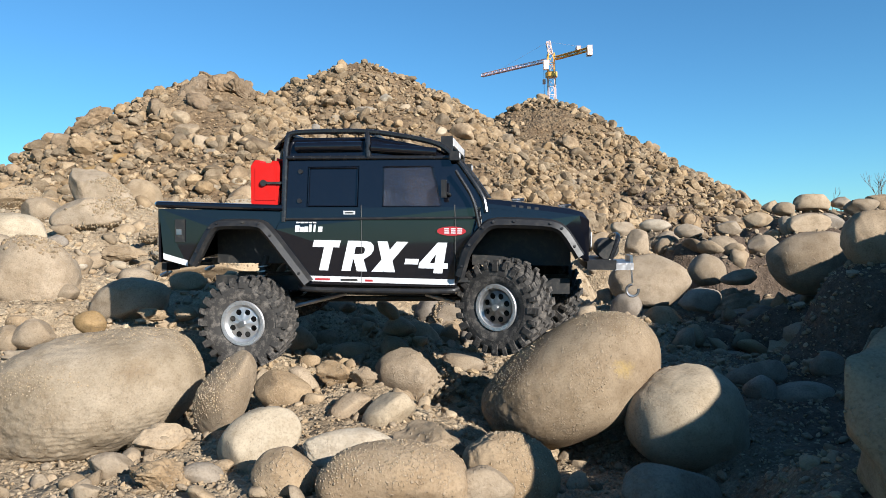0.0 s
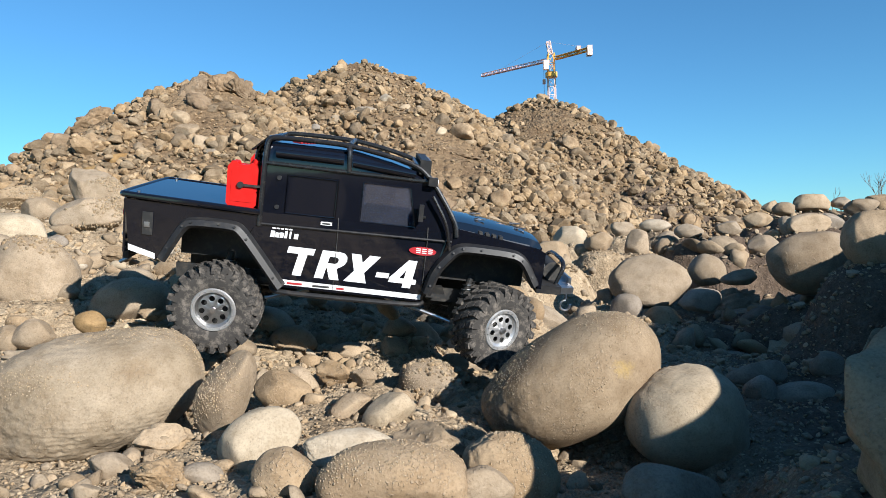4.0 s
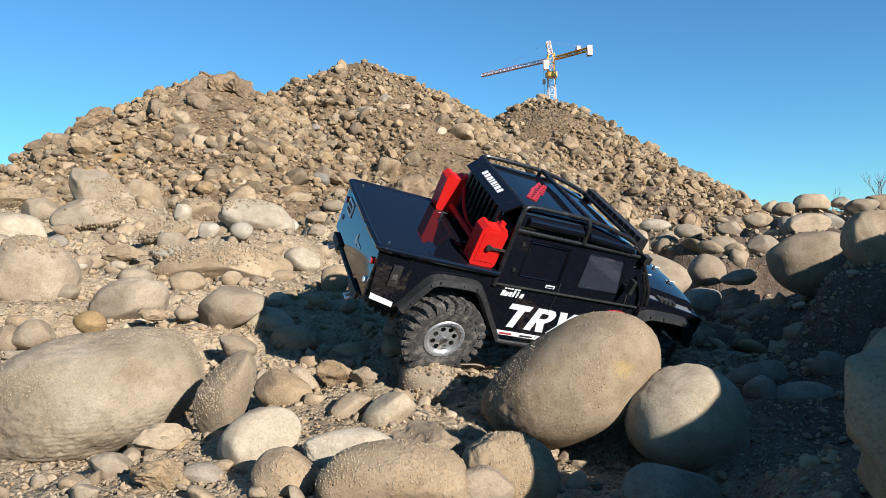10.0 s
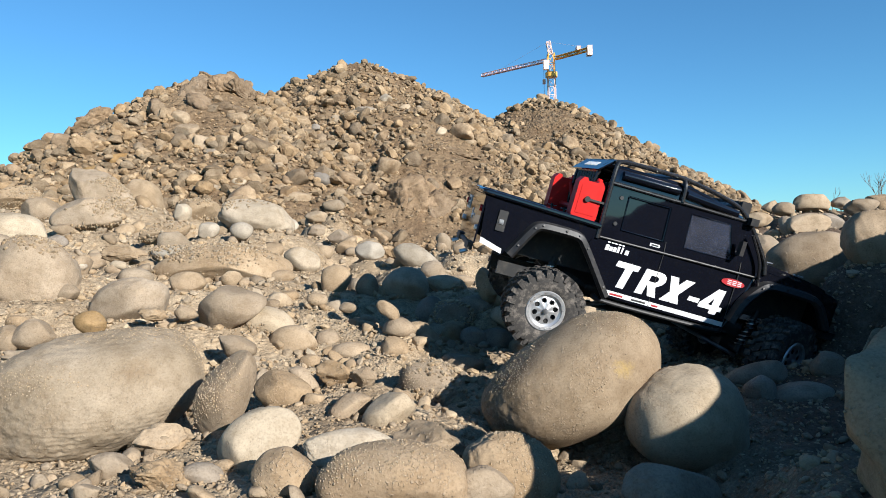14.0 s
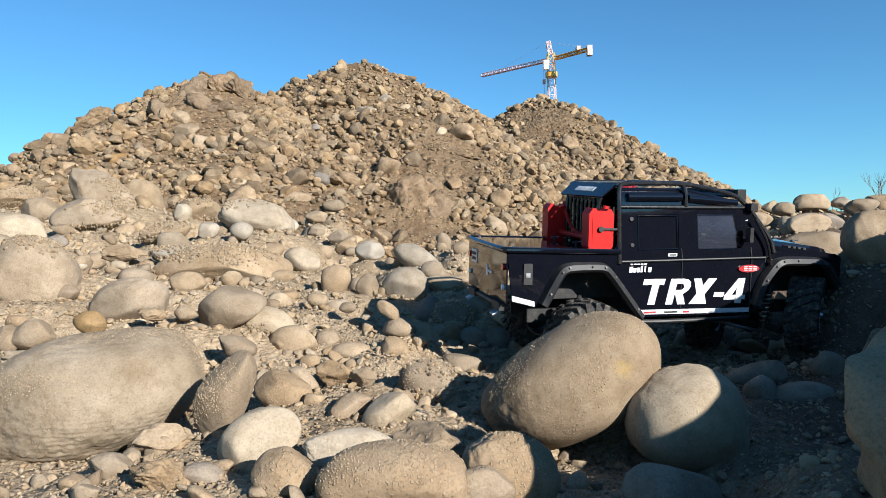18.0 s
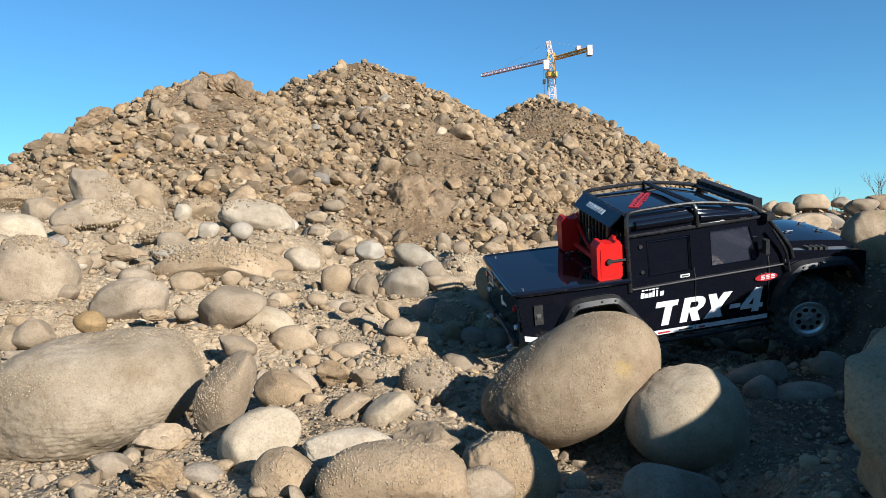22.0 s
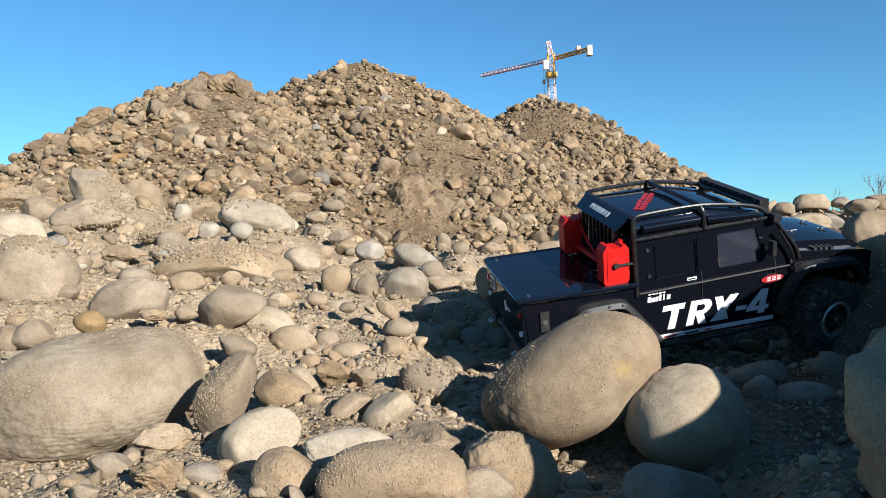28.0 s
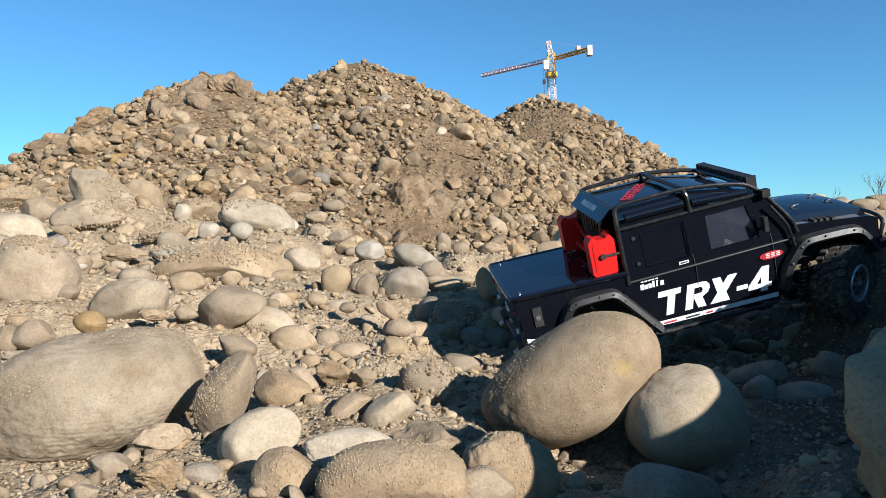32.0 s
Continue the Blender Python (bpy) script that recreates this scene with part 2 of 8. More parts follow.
def bank(x, y):
    """The bank that closes the place to the side of the sun."""
    crest = 0.53 + 0.27 * y + 0.75 * np.clip(y - 0.9, 0, 5) + 0.03 * np.sin(y * 5.0)
    h = 0.05 + (1.45 - 0.20 * np.clip((0.345 - y) / 0.06, 0, 1)) * np.clip(x - crest + 0.2, -0.3, 0.2)
    h = h + 0.25 * np.clip(x - crest, 0, 0.5) * np.clip((y - 0.35) / 0.35, 0, 1)
    h = h + 0.02 * wobble(x, y, 4)
    # unseen mound added to shade the right boulder; along runs towards the sun, across square to it
    across, along = 0.766 * x + 0.643 * y, 0.643 * x - 0.766 * y
    shade_mound = np.interp(across, (0.29, 0.34, 0.42, 0.46, 0.54, 0.58, 0.64), (0.0, 0.16, 0.19, 0.28, 0.28, 0.20, 0.0))
    return np.maximum(h, shade_mound * np.clip((0.10 - np.abs(along - 0.03)) / 0.05, 0, 1))


def ground(x, y):
    x, y = np.asarray(x, float), np.asarray(y, float)
    base = 0.045 + 0.05 * np.clip(y - 1.2, 0, 2.5) + 0.012 * wobble(x, y, 3) - 0.10 * np.clip(0.45 - y, 0, 2)
    num, den = np.zeros_like(x), np.full_like(x, 0.06)
    for ax, ay, az, ar in ANCHORS:
        w = np.exp(-((x - ax) ** 2 + (y - ay) ** 2) / (2 * (1.0 * ar) ** 2))
        num, den = num + w * az, den + w
    near = (num + 0.06 * base) / den
    near = near - 0.26 * np.exp(-((x - 0.155) ** 2 / (2 * 0.06 ** 2) + (y - 0.66) ** 2 / (2 * 0.085 ** 2)))
    far = np.clip((y - 3.0) / 1.0, 0, 1)
    near = near * (1 - far) + base * far
    h = np.maximum(np.maximum(near, heaps(x, y)), bank(x, y))
    back = np.clip((np.hypot(x, y - 4) - 14) / 10, 0, 1)
    return h * (1 - back) - 0.25 * back


CLODS = []       # clods on the heap: x, y, half width
BALLS = {}


def ball(sub):
    if sub not in BALLS:
        bm = bmesh.new()
        bmesh.ops.create_icosphere(bm, subdivisions=sub, radius=1)
        bm.verts.ensure_lookup_table()
        BALLS[sub] = (np.array([v.co[:] for v in bm.verts]), [tuple(v.index for v in f.verts) for f in bm.faces])
        bm.free()
    return BALLS[sub]


def waves(p, rng, freq, count):
    out = np.zeros(len(p))
    for _ in range(count):
        k = rng.normal(size=3)
        k *= freq / np.linalg.norm(k)
        out += np.sin(p @ k + rng.uniform(0, 6.28))
    return out / math.sqrt(count)


def stone_points(seed, sub, round_=0.5, cuts=()):
    """Points of a river stone in the unit ball: swells, a few worn flats and small dents."""
    rng = np.random.default_rng(seed)
    p, faces = ball(sub)
    r = 1 + 0.08 * waves(p, rng, 1.8, 5) + 0.05 * waves(p, rng, 3.8, 6) * (1.25 - round_)
    q = p * r[:, None]
    for _ in range(rng.integers(6, 12)):
        n = rng.normal(size=3)
        n /= np.linalg.norm(n)
        lim = rng.uniform(0.58, 0.90) + 0.14 * round_ - (0.10 if round_ < 0.2 else 0)
        d = q @ n - lim
        over = 0.5 * (d + np.sqrt(d * d + (0.16 * round_) ** 2))
        q = q - np.outer(over * (0.97 - 0.35 * round_), n)
    for cx, cy, cz, lim in cuts:        # broad worn faces of its own
        n = np.array((cx, cy, cz)) / math.sqrt(cx * cx + cy * cy + cz * cz)
        d = q @ n - lim
        q = q - np.outer(0.35 * (d + np.sqrt(d * d + 0.04)), n)
    if round_ < 0.05 and sub >= 3:      # a clod: crags at several scales
        crag = 0.10 * waves(p, rng, 4, 6) - 0.13 * np.abs(waves(p, rng, 6, 8)) + 0.09 * np.abs(waves(p, rng, 12, 12)) + 0.05 * np.abs(waves(p, rng, 26, 16)) + 0.03 * waves(p, rng, 50, 20)
        q = q * (1 + crag)[:, None]
    elif round_ < 0.12 and sub >= 3:
        q = q * (1 + 0.05 * waves(p, rng, 7, 10) + 0.035 * waves(p, rng, 15, 14))[:, None]
    if sub >= 4:
        rough = np.clip(0.4 + waves(p, rng, 2.6, 5), 0.1, 1.6)
        q = q * (1 + (0.012 * waves(p, rng, 10, 10) + 0.008 * waves(p, rng, 24, 16) * rough) * (1.5 - round_))[:, None]
    if sub >= 5:
        q = q * (1 + 0.0035 * np.clip(waves(p, rng, 55, 20), -2, 0.8) * rough + 0.0022 * waves(p, rng, 95, 20) * rough)[:, None]
    return q / np.abs(q).max(axis=0), faces


def mesh_from(name, verts, faces, mat, smooth=True):
    me = bpy.data.meshes.new(name)
    me.from_pydata(verts.tolist() if hasattr(verts, "tolist") else verts, [], faces)
    me.materials.append(mat)
    if smooth:
        me.polygons.foreach_set("use_smooth", [True] * len(me.polygons))
    me.update()
    return me


def stone(x, y, z, a, b, c, tilt, seed, mat, words, sub=4, turn=0, round_=0.5, name="boulder", sink=0.64, heap=False, cuts=()):
    """One stone: half sizes a (across), b (deep), c (high), leaning by tilt about the line of sight."""
    q, faces = stone_points(seed, sub, round_, cuts)
    ob = new(name, mesh_from(name, q * np.array((a, b, c)), faces, mat))
    ob.matrix_world = pose(x, y, z, 0, tilt, turn)
    tagged(ob, words, "boulder" if name == "boulder" else "stone", group="stones on the heap" if heap else "stones on the ground")
    low = math.hypot(a * math.sin(radians(tilt)), c * math.cos(radians(tilt)))
    if mat == M_CLOD:
        CLODS.append((x, y, a))
    if not heap:
        ANCHORS.append((x, y, z - low * (1 - sink) , max(0.035, 0.8 * max(a, b))))
    return ob

# the stones that lie round the track, front to back
stone(-0.429, 0.836, 0.087, 0.1523, 0.1066, 0.0768, -12, 11, M_PITTED, "large smooth sandy boulder with a pitted patch", 7, round_=.8, name="boulder", sink=0.15)
stone(-0.243, 0.752, 0.093, 0.0568, 0.0341, 0.0284, -64, 12, M_TAN, "upright elongated tan stone leaning on a boulder", 6, round_=.7, name="boulder")
stone(-0.306, 1.007, 0.117, 0.0314, 0.0203, 0.0182, 12, 13, M_TAN, "sandy tan river boulder with rough dusty skin", 5, round_=0.45, name="stone")
stone(-0.185, 0.671, 0.064, 0.0463, 0.0333, 0.0331, -36, 14, M_PALE, "pale cream angular stone", 6, round_=.6, name="boulder")
stone(-0.140, 0.588, 0.057, 0.0300, 0.0246, 0.0280, -18, 15, M_DIRTY, "muddy brown stone crusted with dry soil", 5, round_=0.45, name="stone")
stone(-0.203, 0.850, 0.080, 0.0391, 0.0281, 0.0279, 26, 16, M_TAN, "sandy tan river boulder with rough dusty skin", 5, round_=0.45, name="stone")
stone(-0.179, 0.876, 0.083, 0.0360, 0.0183, 0.0130, 56, 17, M_TAN, "sandy tan river boulder with rough dusty skin", 5, round_=0.45, name="stone")
stone(-0.114, 0.796, 0.069, 0.0294, 0.0186, 0.0163, -20, 18, M_TAN, "sandy tan river boulder with rough dusty skin", 5, round_=0.45, name="stone")
stone(-0.064, 0.768, 0.071, 0.0353, 0.0241, 0.0227, -30, 19, M_PALE, "pale grey smooth river stone, dusty", 5, round_=0.45, name="stone")
stone(-0.095, 0.649, 0.063, 0.0480, 0.0272, 0.0213, 6, 20, M_PALE, "pale grey smooth river stone, dusty", 6, round_=.3, name="boulder")
stone(-0.044, 0.563, 0.062, 0.0638, 0.0381, 0.0314, 2, 21, M_DIRTY, "muddy speckled boulder crusted with gravel", 6, round_=.5, name="boulder")
stone(-0.013, 0.660, 0.061, 0.0444, 0.0276, 0.0238, 10, 22, M_DIRTY, "muddy brown stone crusted with dry soil", 6, round_=.1, name="stone")
pushed_stone = stone(-0.024, 0.954, 0.055, 0.0596, 0.0419, 0.0407, 16, 23, M_TAN, "sandy tan river boulder with rough dusty skin", 6, round_=0.45, name="boulder")
stone(0.143, 0.829, 0.078, 0.1239, 0.0867, 0.0735, -22, 24, M_STAINED, "large tan boulder with a yellow stain", 7, round_=.75, name="boulder", cuts=((-0.1, -0.25, 1, 0.84), (-0.45, 0.0, 1, 0.80), (-0.9, -0.2, -0.45, 0.88)))
stone(0.273, 0.761, 0.051, 0.0762, 0.0610, 0.0625, 16, 25, M_PALE, "pale grey rounded boulder partly shaded", 6, round_=.8, name="boulder", cuts=((-0.55, -0.3, 0.75, 0.88), (0.8, -0.4, 0.5, 0.92)))
stone(0.056, 0.612, 0.051, 0.0462, 0.0338, 0.0341, 30, 26, M_TAN, "sandy tan river boulder with rough dusty skin", 6, round_=0.45, name="boulder")
stone(0.026, 0.567, 0.053, 0.0279, 0.0206, 0.0210, 2, 27, M_DIRTY, "muddy brown stone crusted with dry soil", 5, round_=0.45, name="stone")
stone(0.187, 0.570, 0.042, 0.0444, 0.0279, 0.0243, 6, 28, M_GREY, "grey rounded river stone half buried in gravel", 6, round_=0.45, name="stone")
stone(0.330, 0.430, 0.120, 0.1020, 0.0800, 0.0980, 34, 29, M_DIRTY, "large grey gritty boulder in the shade", 6, round_=.1, name="boulder")
stone(0.459, 0.889, 0.047, 0.0452, 0.0254, 0.0197, -2, 30, M_GREY, "grey rounded river stone half buried in gravel", 5, round_=0.45, name="boulder")
stone(0.403, 0.886, 0.057, 0.0233, 0.0185, 0.0204, 2, 31, M_GREY, "grey rounded river stone half buried in gravel", 4, round_=0.45, name="stone")
stone(0.513, 0.926, 0.078, 0.0228, 0.0173, 0.0182, 2, 32, M_GREY, "grey rounded river stone half buried in gravel", 4, round_=0.45, name="stone")
stone(-0.576, 0.958, 0.148, 0.0330, 0.0233, 0.0228, -6, 33, M_TAN, "sandy tan river boulder with rough dusty skin", 5, round_=0.45, name="stone")
stone(-0.503, 0.976, 0.158, 0.0241, 0.0187, 0.0200, 16, 34, M_OCHRE, "ochre rounded stone on gravel", 4, round_=0.45, name="stone")
stone(-0.703, 1.172, 0.219, 0.0828, 0.0644, 0.0693, 22, 35, M_TAN, "rounded pale sandy boulder", 6, round_=.75, name="boulder")
stone(-0.957, 1.518, 0.311, 0.0773, 0.0514, 0.0474, 12, 36, M_PALE, "pale grey smooth river stone, dusty", 5, round_=0.45, name="boulder")
stone(-0.519, 1.136, 0.176, 0.0709, 0.0458, 0.0410, -10, 37, M_TAN, "sandy tan river boulder with rough dusty skin", 6, round_=.4, name="boulder")
stone(-0.495, 1.528, 0.220, 0.1568, 0.0808, 0.0577, -2, 38, M_DIRTY, "broad dusty slab of stone", 6, round_=.3, name="boulder")
stone(-0.355, 1.134, 0.165, 0.0615, 0.0407, 0.0372, -14, 39, M_TAN, "sandy tan river boulder with rough dusty skin", 5, round_=0.45, name="boulder")
stone(-0.307, 1.162, 0.132, 0.0544, 0.0346, 0.0305, 6, 40, M_PALE, "smooth whitish oval stone", 5, round_=.9, name="boulder")
stone(-0.252, 1.130, 0.102, 0.0427, 0.0303, 0.0297, 2, 41, M_TAN, "sandy tan river boulder with rough dusty skin", 5, round_=0.45, name="stone")
stone(-0.150, 1.128, 0.082, 0.0398, 0.0242, 0.0204, 4, 42, M_TAN, "sandy tan river boulder with rough dusty skin", 5, round_=.9, name="stone")
stone(-0.081, 1.107, 0.088, 0.0254, 0.0200, 0.0218, 32, 43, M_TAN, "sandy tan river boulder with rough dusty skin", 4, round_=.3, name="stone")
stone(-0.048, 1.210, 0.097, 0.0437, 0.0291, 0.0268, 8, 44, M_TAN, "sandy tan river boulder with rough dusty skin", 5, round_=0.45, name="stone")
stone(0.093, 1.259, 0.077, 0.0341, 0.0257, 0.0269, 2, 45, M_GREY, "grey rounded river stone half buried in gravel", 4, round_=0.45, name="stone")
stone(0.014, 1.334, 0.106, 0.0504, 0.0399, 0.0438, 2, 46, M_GREY, "grey rounded river stone half buried in gravel", 5, round_=0.45, name="boulder")
stone(0.062, 1.370, 0.131, 0.0405, 0.0293, 0.0292, 2, 47, M_GREY, "grey rounded river stone half buried in gravel", 4, round_=0.45, name="stone")
stone(-0.028, 1.349, 0.128, 0.0310, 0.0254, 0.0288, -38, 48, M_GREY, "grey rounded river stone half buried in gravel", 4, round_=0.45, name="stone")
stone(-0.076, 1.414, 0.179, 0.0522, 0.0397, 0.0418, 2, 49, M_PALE, "pale grey smooth river stone, dusty", 5, round_=.6, name="boulder")
stone(-0.224, 1.410, 0.190, 0.0382, 0.0299, 0.0324, -34, 50, M_TAN, "sandy tan river boulder with rough dusty skin", 4, round_=.3, name="stone")
stone(-0.155, 1.408, 0.174, 0.0254, 0.0235, 0.0301, -18, 51, M_TAN, "sandy tan river boulder with rough dusty skin", 4, round_=0.45, name="stone")
stone(-0.192, 1.810, 0.245, 0.0401, 0.0301, 0.0312, 2, 52, M_PALE, "pale grey smooth river stone, dusty", 4, round_=0.2, name="stone")
stone(-0.069, 1.713, 0.231, 0.0619, 0.0372, 0.0309, 24, 53, M_PALE, "pale grey smooth river stone, dusty", 5, round_=0.45, name="boulder")
stone(-0.025, 1.608, 0.199, 0.0317, 0.0240, 0.0251, 2, 54, M_TAN, "sandy tan river boulder with rough dusty skin", 4, round_=0.45, name="stone")
stone(-0.001, 1.510, 0.171, 0.0471, 0.0276, 0.0223, 2, 55, M_TAN, "sandy tan river boulder with rough dusty skin", 5, round_=0.45, name="boulder")
stone(0.038, 1.557, 0.176, 0.0307, 0.0199, 0.0179, 2, 56, M_TAN, "sandy tan river boulder with rough dusty skin", 4, round_=0.45, name="stone")
stone(0.085, 1.358, 0.173, 0.0201, 0.0241, 0.0401, -18, 57, M_TAN, "sandy tan river boulder with rough dusty skin", 4, round_=0.45, name="stone")
stone(-0.330, 1.611, 0.231, 0.0450, 0.0321, 0.0317, 12, 58, M_PALE, "pale grey smooth river stone, dusty", 4, round_=0.45, name="stone")
stone(-0.092, 1.155, 0.148, 0.0256, 0.0151, 0.0123, 44, 59, M_TAN, "sandy tan river boulder with rough dusty skin", 4, round_=0.45, name="stone")
stone(-0.510, 1.758, 0.308, 0.0332, 0.0243, 0.0245, 2, 60, M_PALE, "pale grey smooth river stone, dusty", 4, round_=.9, name="stone")
stone(-0.616, 1.808, 0.317, 0.0312, 0.0238, 0.0252, 2, 61, M_PALE, "pale grey smooth river stone, dusty", 4, round_=0.2, name="stone")
stone(-0.740, 1.959, 0.372, 0.0289, 0.0253, 0.0306, 2, 62, M_PALE, "pale grey smooth river stone, dusty", 4, round_=0.2, name="stone")
stone(-0.690, 1.712, 0.310, 0.0661, 0.0357, 0.0267, -10, 63, M_TAN, "sandy tan river boulder with rough dusty skin", 5, round_=0.45, name="boulder")
stone(-0.517, 1.922, 0.350, 0.1073, 0.0635, 0.0521, 10, 64, M_PALE, "pale grey smooth river stone, dusty", 5, round_=0.2, name="boulder")
stone(-0.723, 2.016, 0.383, 0.0695, 0.0465, 0.0430, 2, 65, M_TAN, "sandy tan river boulder with rough dusty skin", 5, round_=0.2, name="boulder")
stone(-0.931, 1.823, 0.354, 0.1048, 0.0656, 0.0569, -4, 66, M_TAN, "sandy tan river boulder with rough dusty skin", 5, round_=0.2, name="boulder")
stone(-1.115, 2.229, 0.464, 0.1391, 0.0836, 0.0695, 26, 67, M_TAN, "sandy tan river boulder with rough dusty skin", 6, round_=0.2, name="boulder")
stone(-0.998, 2.318, 0.453, 0.0685, 0.0514, 0.0533, 32, 68, M_TAN, "sandy tan river boulder with rough dusty skin", 4, round_=0.2, name="boulder")
stone(-1.170, 2.016, 0.387, 0.0662, 0.0462, 0.0447, 2, 69, M_TAN, "sandy tan river boulder with rough dusty skin", 5, round_=0.2, name="boulder")
stone(-1.434, 2.318, 0.457, 0.0914, 0.0526, 0.0419, 2, 70, M_TAN, "sandy tan river boulder with rough dusty skin", 5, round_=0.2, name="boulder")
stone(0.455, 1.523, 0.162, 0.0925, 0.0659, 0.0650, 12, 71, M_TAN, "broad tan boulder in the sun", 6, round_=0.45, name="boulder")
stone(0.455, 1.432, 0.082, 0.0447, 0.0349, 0.0376, 16, 72, M_TAN, "sandy tan river boulder with rough dusty skin", 5, round_=0.45, name="stone")
stone(0.525, 1.410, 0.130, 0.0452, 0.0301, 0.0278, -14, 73, M_GREY, "grey rounded river stone half buried in gravel", 5, round_=0.45, name="boulder")
stone(0.616, 1.613, 0.185, 0.0477, 0.0376, 0.0411, 32, 74, M_TAN, "sandy tan river boulder with rough dusty skin", 4, round_=0.45, name="boulder")
stone(0.738, 1.373, 0.200, 0.0924, 0.0661, 0.0654, -4, 75, M_TAN, "tan boulder half in shade", 6, round_=0.45, name="boulder")
stone(0.713, 1.136, 0.240, 0.0560, 0.0476, 0.0560, 2, 76, M_TAN, "sandy tan river boulder with rough dusty skin", 5, round_=0.45, name="boulder")
stone(1.402, 2.615, 0.385, 0.0730, 0.0439, 0.0365, 2, 77, M_TAN, "sandy tan river boulder with rough dusty skin", 4, round_=0.2, name="boulder")
stone(1.252, 2.511, 0.362, 0.0474, 0.0303, 0.0268, 2, 78, M_TAN, "sandy tan river boulder with rough dusty skin", 4, round_=0.2, name="boulder")
stone(1.466, 2.413, 0.358, 0.0594, 0.0380, 0.0337, 2, 79, M_TAN, "sandy tan river boulder with rough dusty skin", 4, round_=0.2, name="boulder")
stone(1.521, 2.610, 0.384, 0.0429, 0.0282, 0.0257, 2, 80, M_TAN, "sandy tan river boulder with rough dusty skin", 4, round_=0.2, name="stone")
stone(1.669, 2.613, 0.389, 0.0643, 0.0360, 0.0279, 2, 81, M_TAN, "sandy tan river boulder with rough dusty skin", 4, round_=0.2, name="boulder")
stone(1.344, 2.810, 0.386, 0.0415, 0.0288, 0.0277, 2, 82, M_TAN, "sandy tan river boulder with rough dusty skin", 4, round_=0.2, name="stone")
stone(1.062, 2.014, 0.295, 0.0728, 0.0406, 0.0314, -4, 83, M_TAN, "sandy tan river boulder with rough dusty skin", 5, round_=0.2, name="boulder")
stone(1.183, 2.110, 0.304, 0.0450, 0.0291, 0.0260, 2, 84, M_GREY, "grey rounded river stone half buried in gravel", 4, round_=0.2, name="boulder")
stone(0.888, 1.912, 0.233, 0.0471, 0.0343, 0.0345, 2, 85, M_TAN, "sandy tan river boulder with rough dusty skin", 4, round_=0.2, name="boulder")
stone(1.057, 2.311, 0.317, 0.0493, 0.0319, 0.0285, 2, 86, M_TAN, "sandy tan river boulder with rough dusty skin", 4, round_=0.2, name="boulder")
stone(0.572, 2.012, 0.250, 0.0380, 0.0343, 0.0429, 22, 87, M_TAN, "sandy tan river boulder with rough dusty skin", 4, round_=0.2, name="stone")
stone(0.650, 1.509, 0.171, 0.0446, 0.0245, 0.0186, -4, 88, M_TAN, "sandy tan river boulder with rough dusty skin", 4, round_=0.45, name="stone")
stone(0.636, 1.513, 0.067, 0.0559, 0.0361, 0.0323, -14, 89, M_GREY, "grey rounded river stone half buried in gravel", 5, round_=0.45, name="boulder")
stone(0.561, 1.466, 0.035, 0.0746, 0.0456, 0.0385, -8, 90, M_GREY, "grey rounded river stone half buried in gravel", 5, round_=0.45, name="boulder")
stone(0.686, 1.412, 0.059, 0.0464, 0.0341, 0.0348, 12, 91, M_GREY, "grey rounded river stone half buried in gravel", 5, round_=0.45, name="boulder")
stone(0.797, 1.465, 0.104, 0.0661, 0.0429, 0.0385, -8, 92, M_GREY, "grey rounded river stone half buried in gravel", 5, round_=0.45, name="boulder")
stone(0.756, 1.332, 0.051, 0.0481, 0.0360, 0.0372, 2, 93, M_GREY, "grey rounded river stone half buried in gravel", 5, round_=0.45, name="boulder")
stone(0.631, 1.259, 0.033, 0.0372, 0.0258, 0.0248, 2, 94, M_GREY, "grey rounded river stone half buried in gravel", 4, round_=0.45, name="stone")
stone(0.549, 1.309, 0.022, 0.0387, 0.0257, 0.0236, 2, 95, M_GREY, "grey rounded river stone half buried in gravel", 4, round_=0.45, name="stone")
stone(-0.317, 0.645, 0.054, 0.0222, 0.0149, 0.0138, 6, 96, M_TAN, "sandy tan river boulder with rough dusty skin", 5, round_=.2, name="stone")
stone(-0.295, 0.707, 0.060, 0.0302, 0.0201, 0.0186, -4, 97, M_TAN, "sandy tan river boulder with rough dusty skin", 5, round_=.1, name="stone")
stone(-0.261, 0.607, 0.057, 0.0309, 0.0216, 0.0209, 2, 98, M_DIRTY, "muddy brown stone crusted with dry soil", 5, round_=0, name="stone")
stone(-0.225, 0.625, 0.050, 0.0215, 0.0138, 0.0123, 2, 99, M_GREY, "grey rounded river stone half buried in gravel", 5, round_=0.45, name="stone")
stone(-0.397, 1.106, 0.125, 0.0218, 0.0160, 0.0163, 2, 100, M_TAN, "sandy tan river boulder with rough dusty skin", 4, round_=0.45, name="stone")
stone(-0.106, 0.865, 0.092, 0.0199, 0.0143, 0.0142, 2, 101, M_DIRTY, "muddy brown stone crusted with dry soil", 4, round_=0, name="stone")
stone(-0.140, 0.877, 0.096, 0.0259, 0.0187, 0.0187, 2, 102, M_DIRTY, "muddy brown stone crusted with dry soil", 4, round_=0, name="stone")
stone(0.028, 1.108, 0.064, 0.0364, 0.0229, 0.0200, 12, 103, M_TAN, "sandy tan river boulder with rough dusty skin", 5, round_=0.45, name="stone")
stone(-0.199, 1.167, 0.103, 0.0230, 0.0187, 0.0211, 2, 104, M_TAN, "sandy tan river boulder with rough dusty skin", 4, round_=0.45, name="stone")
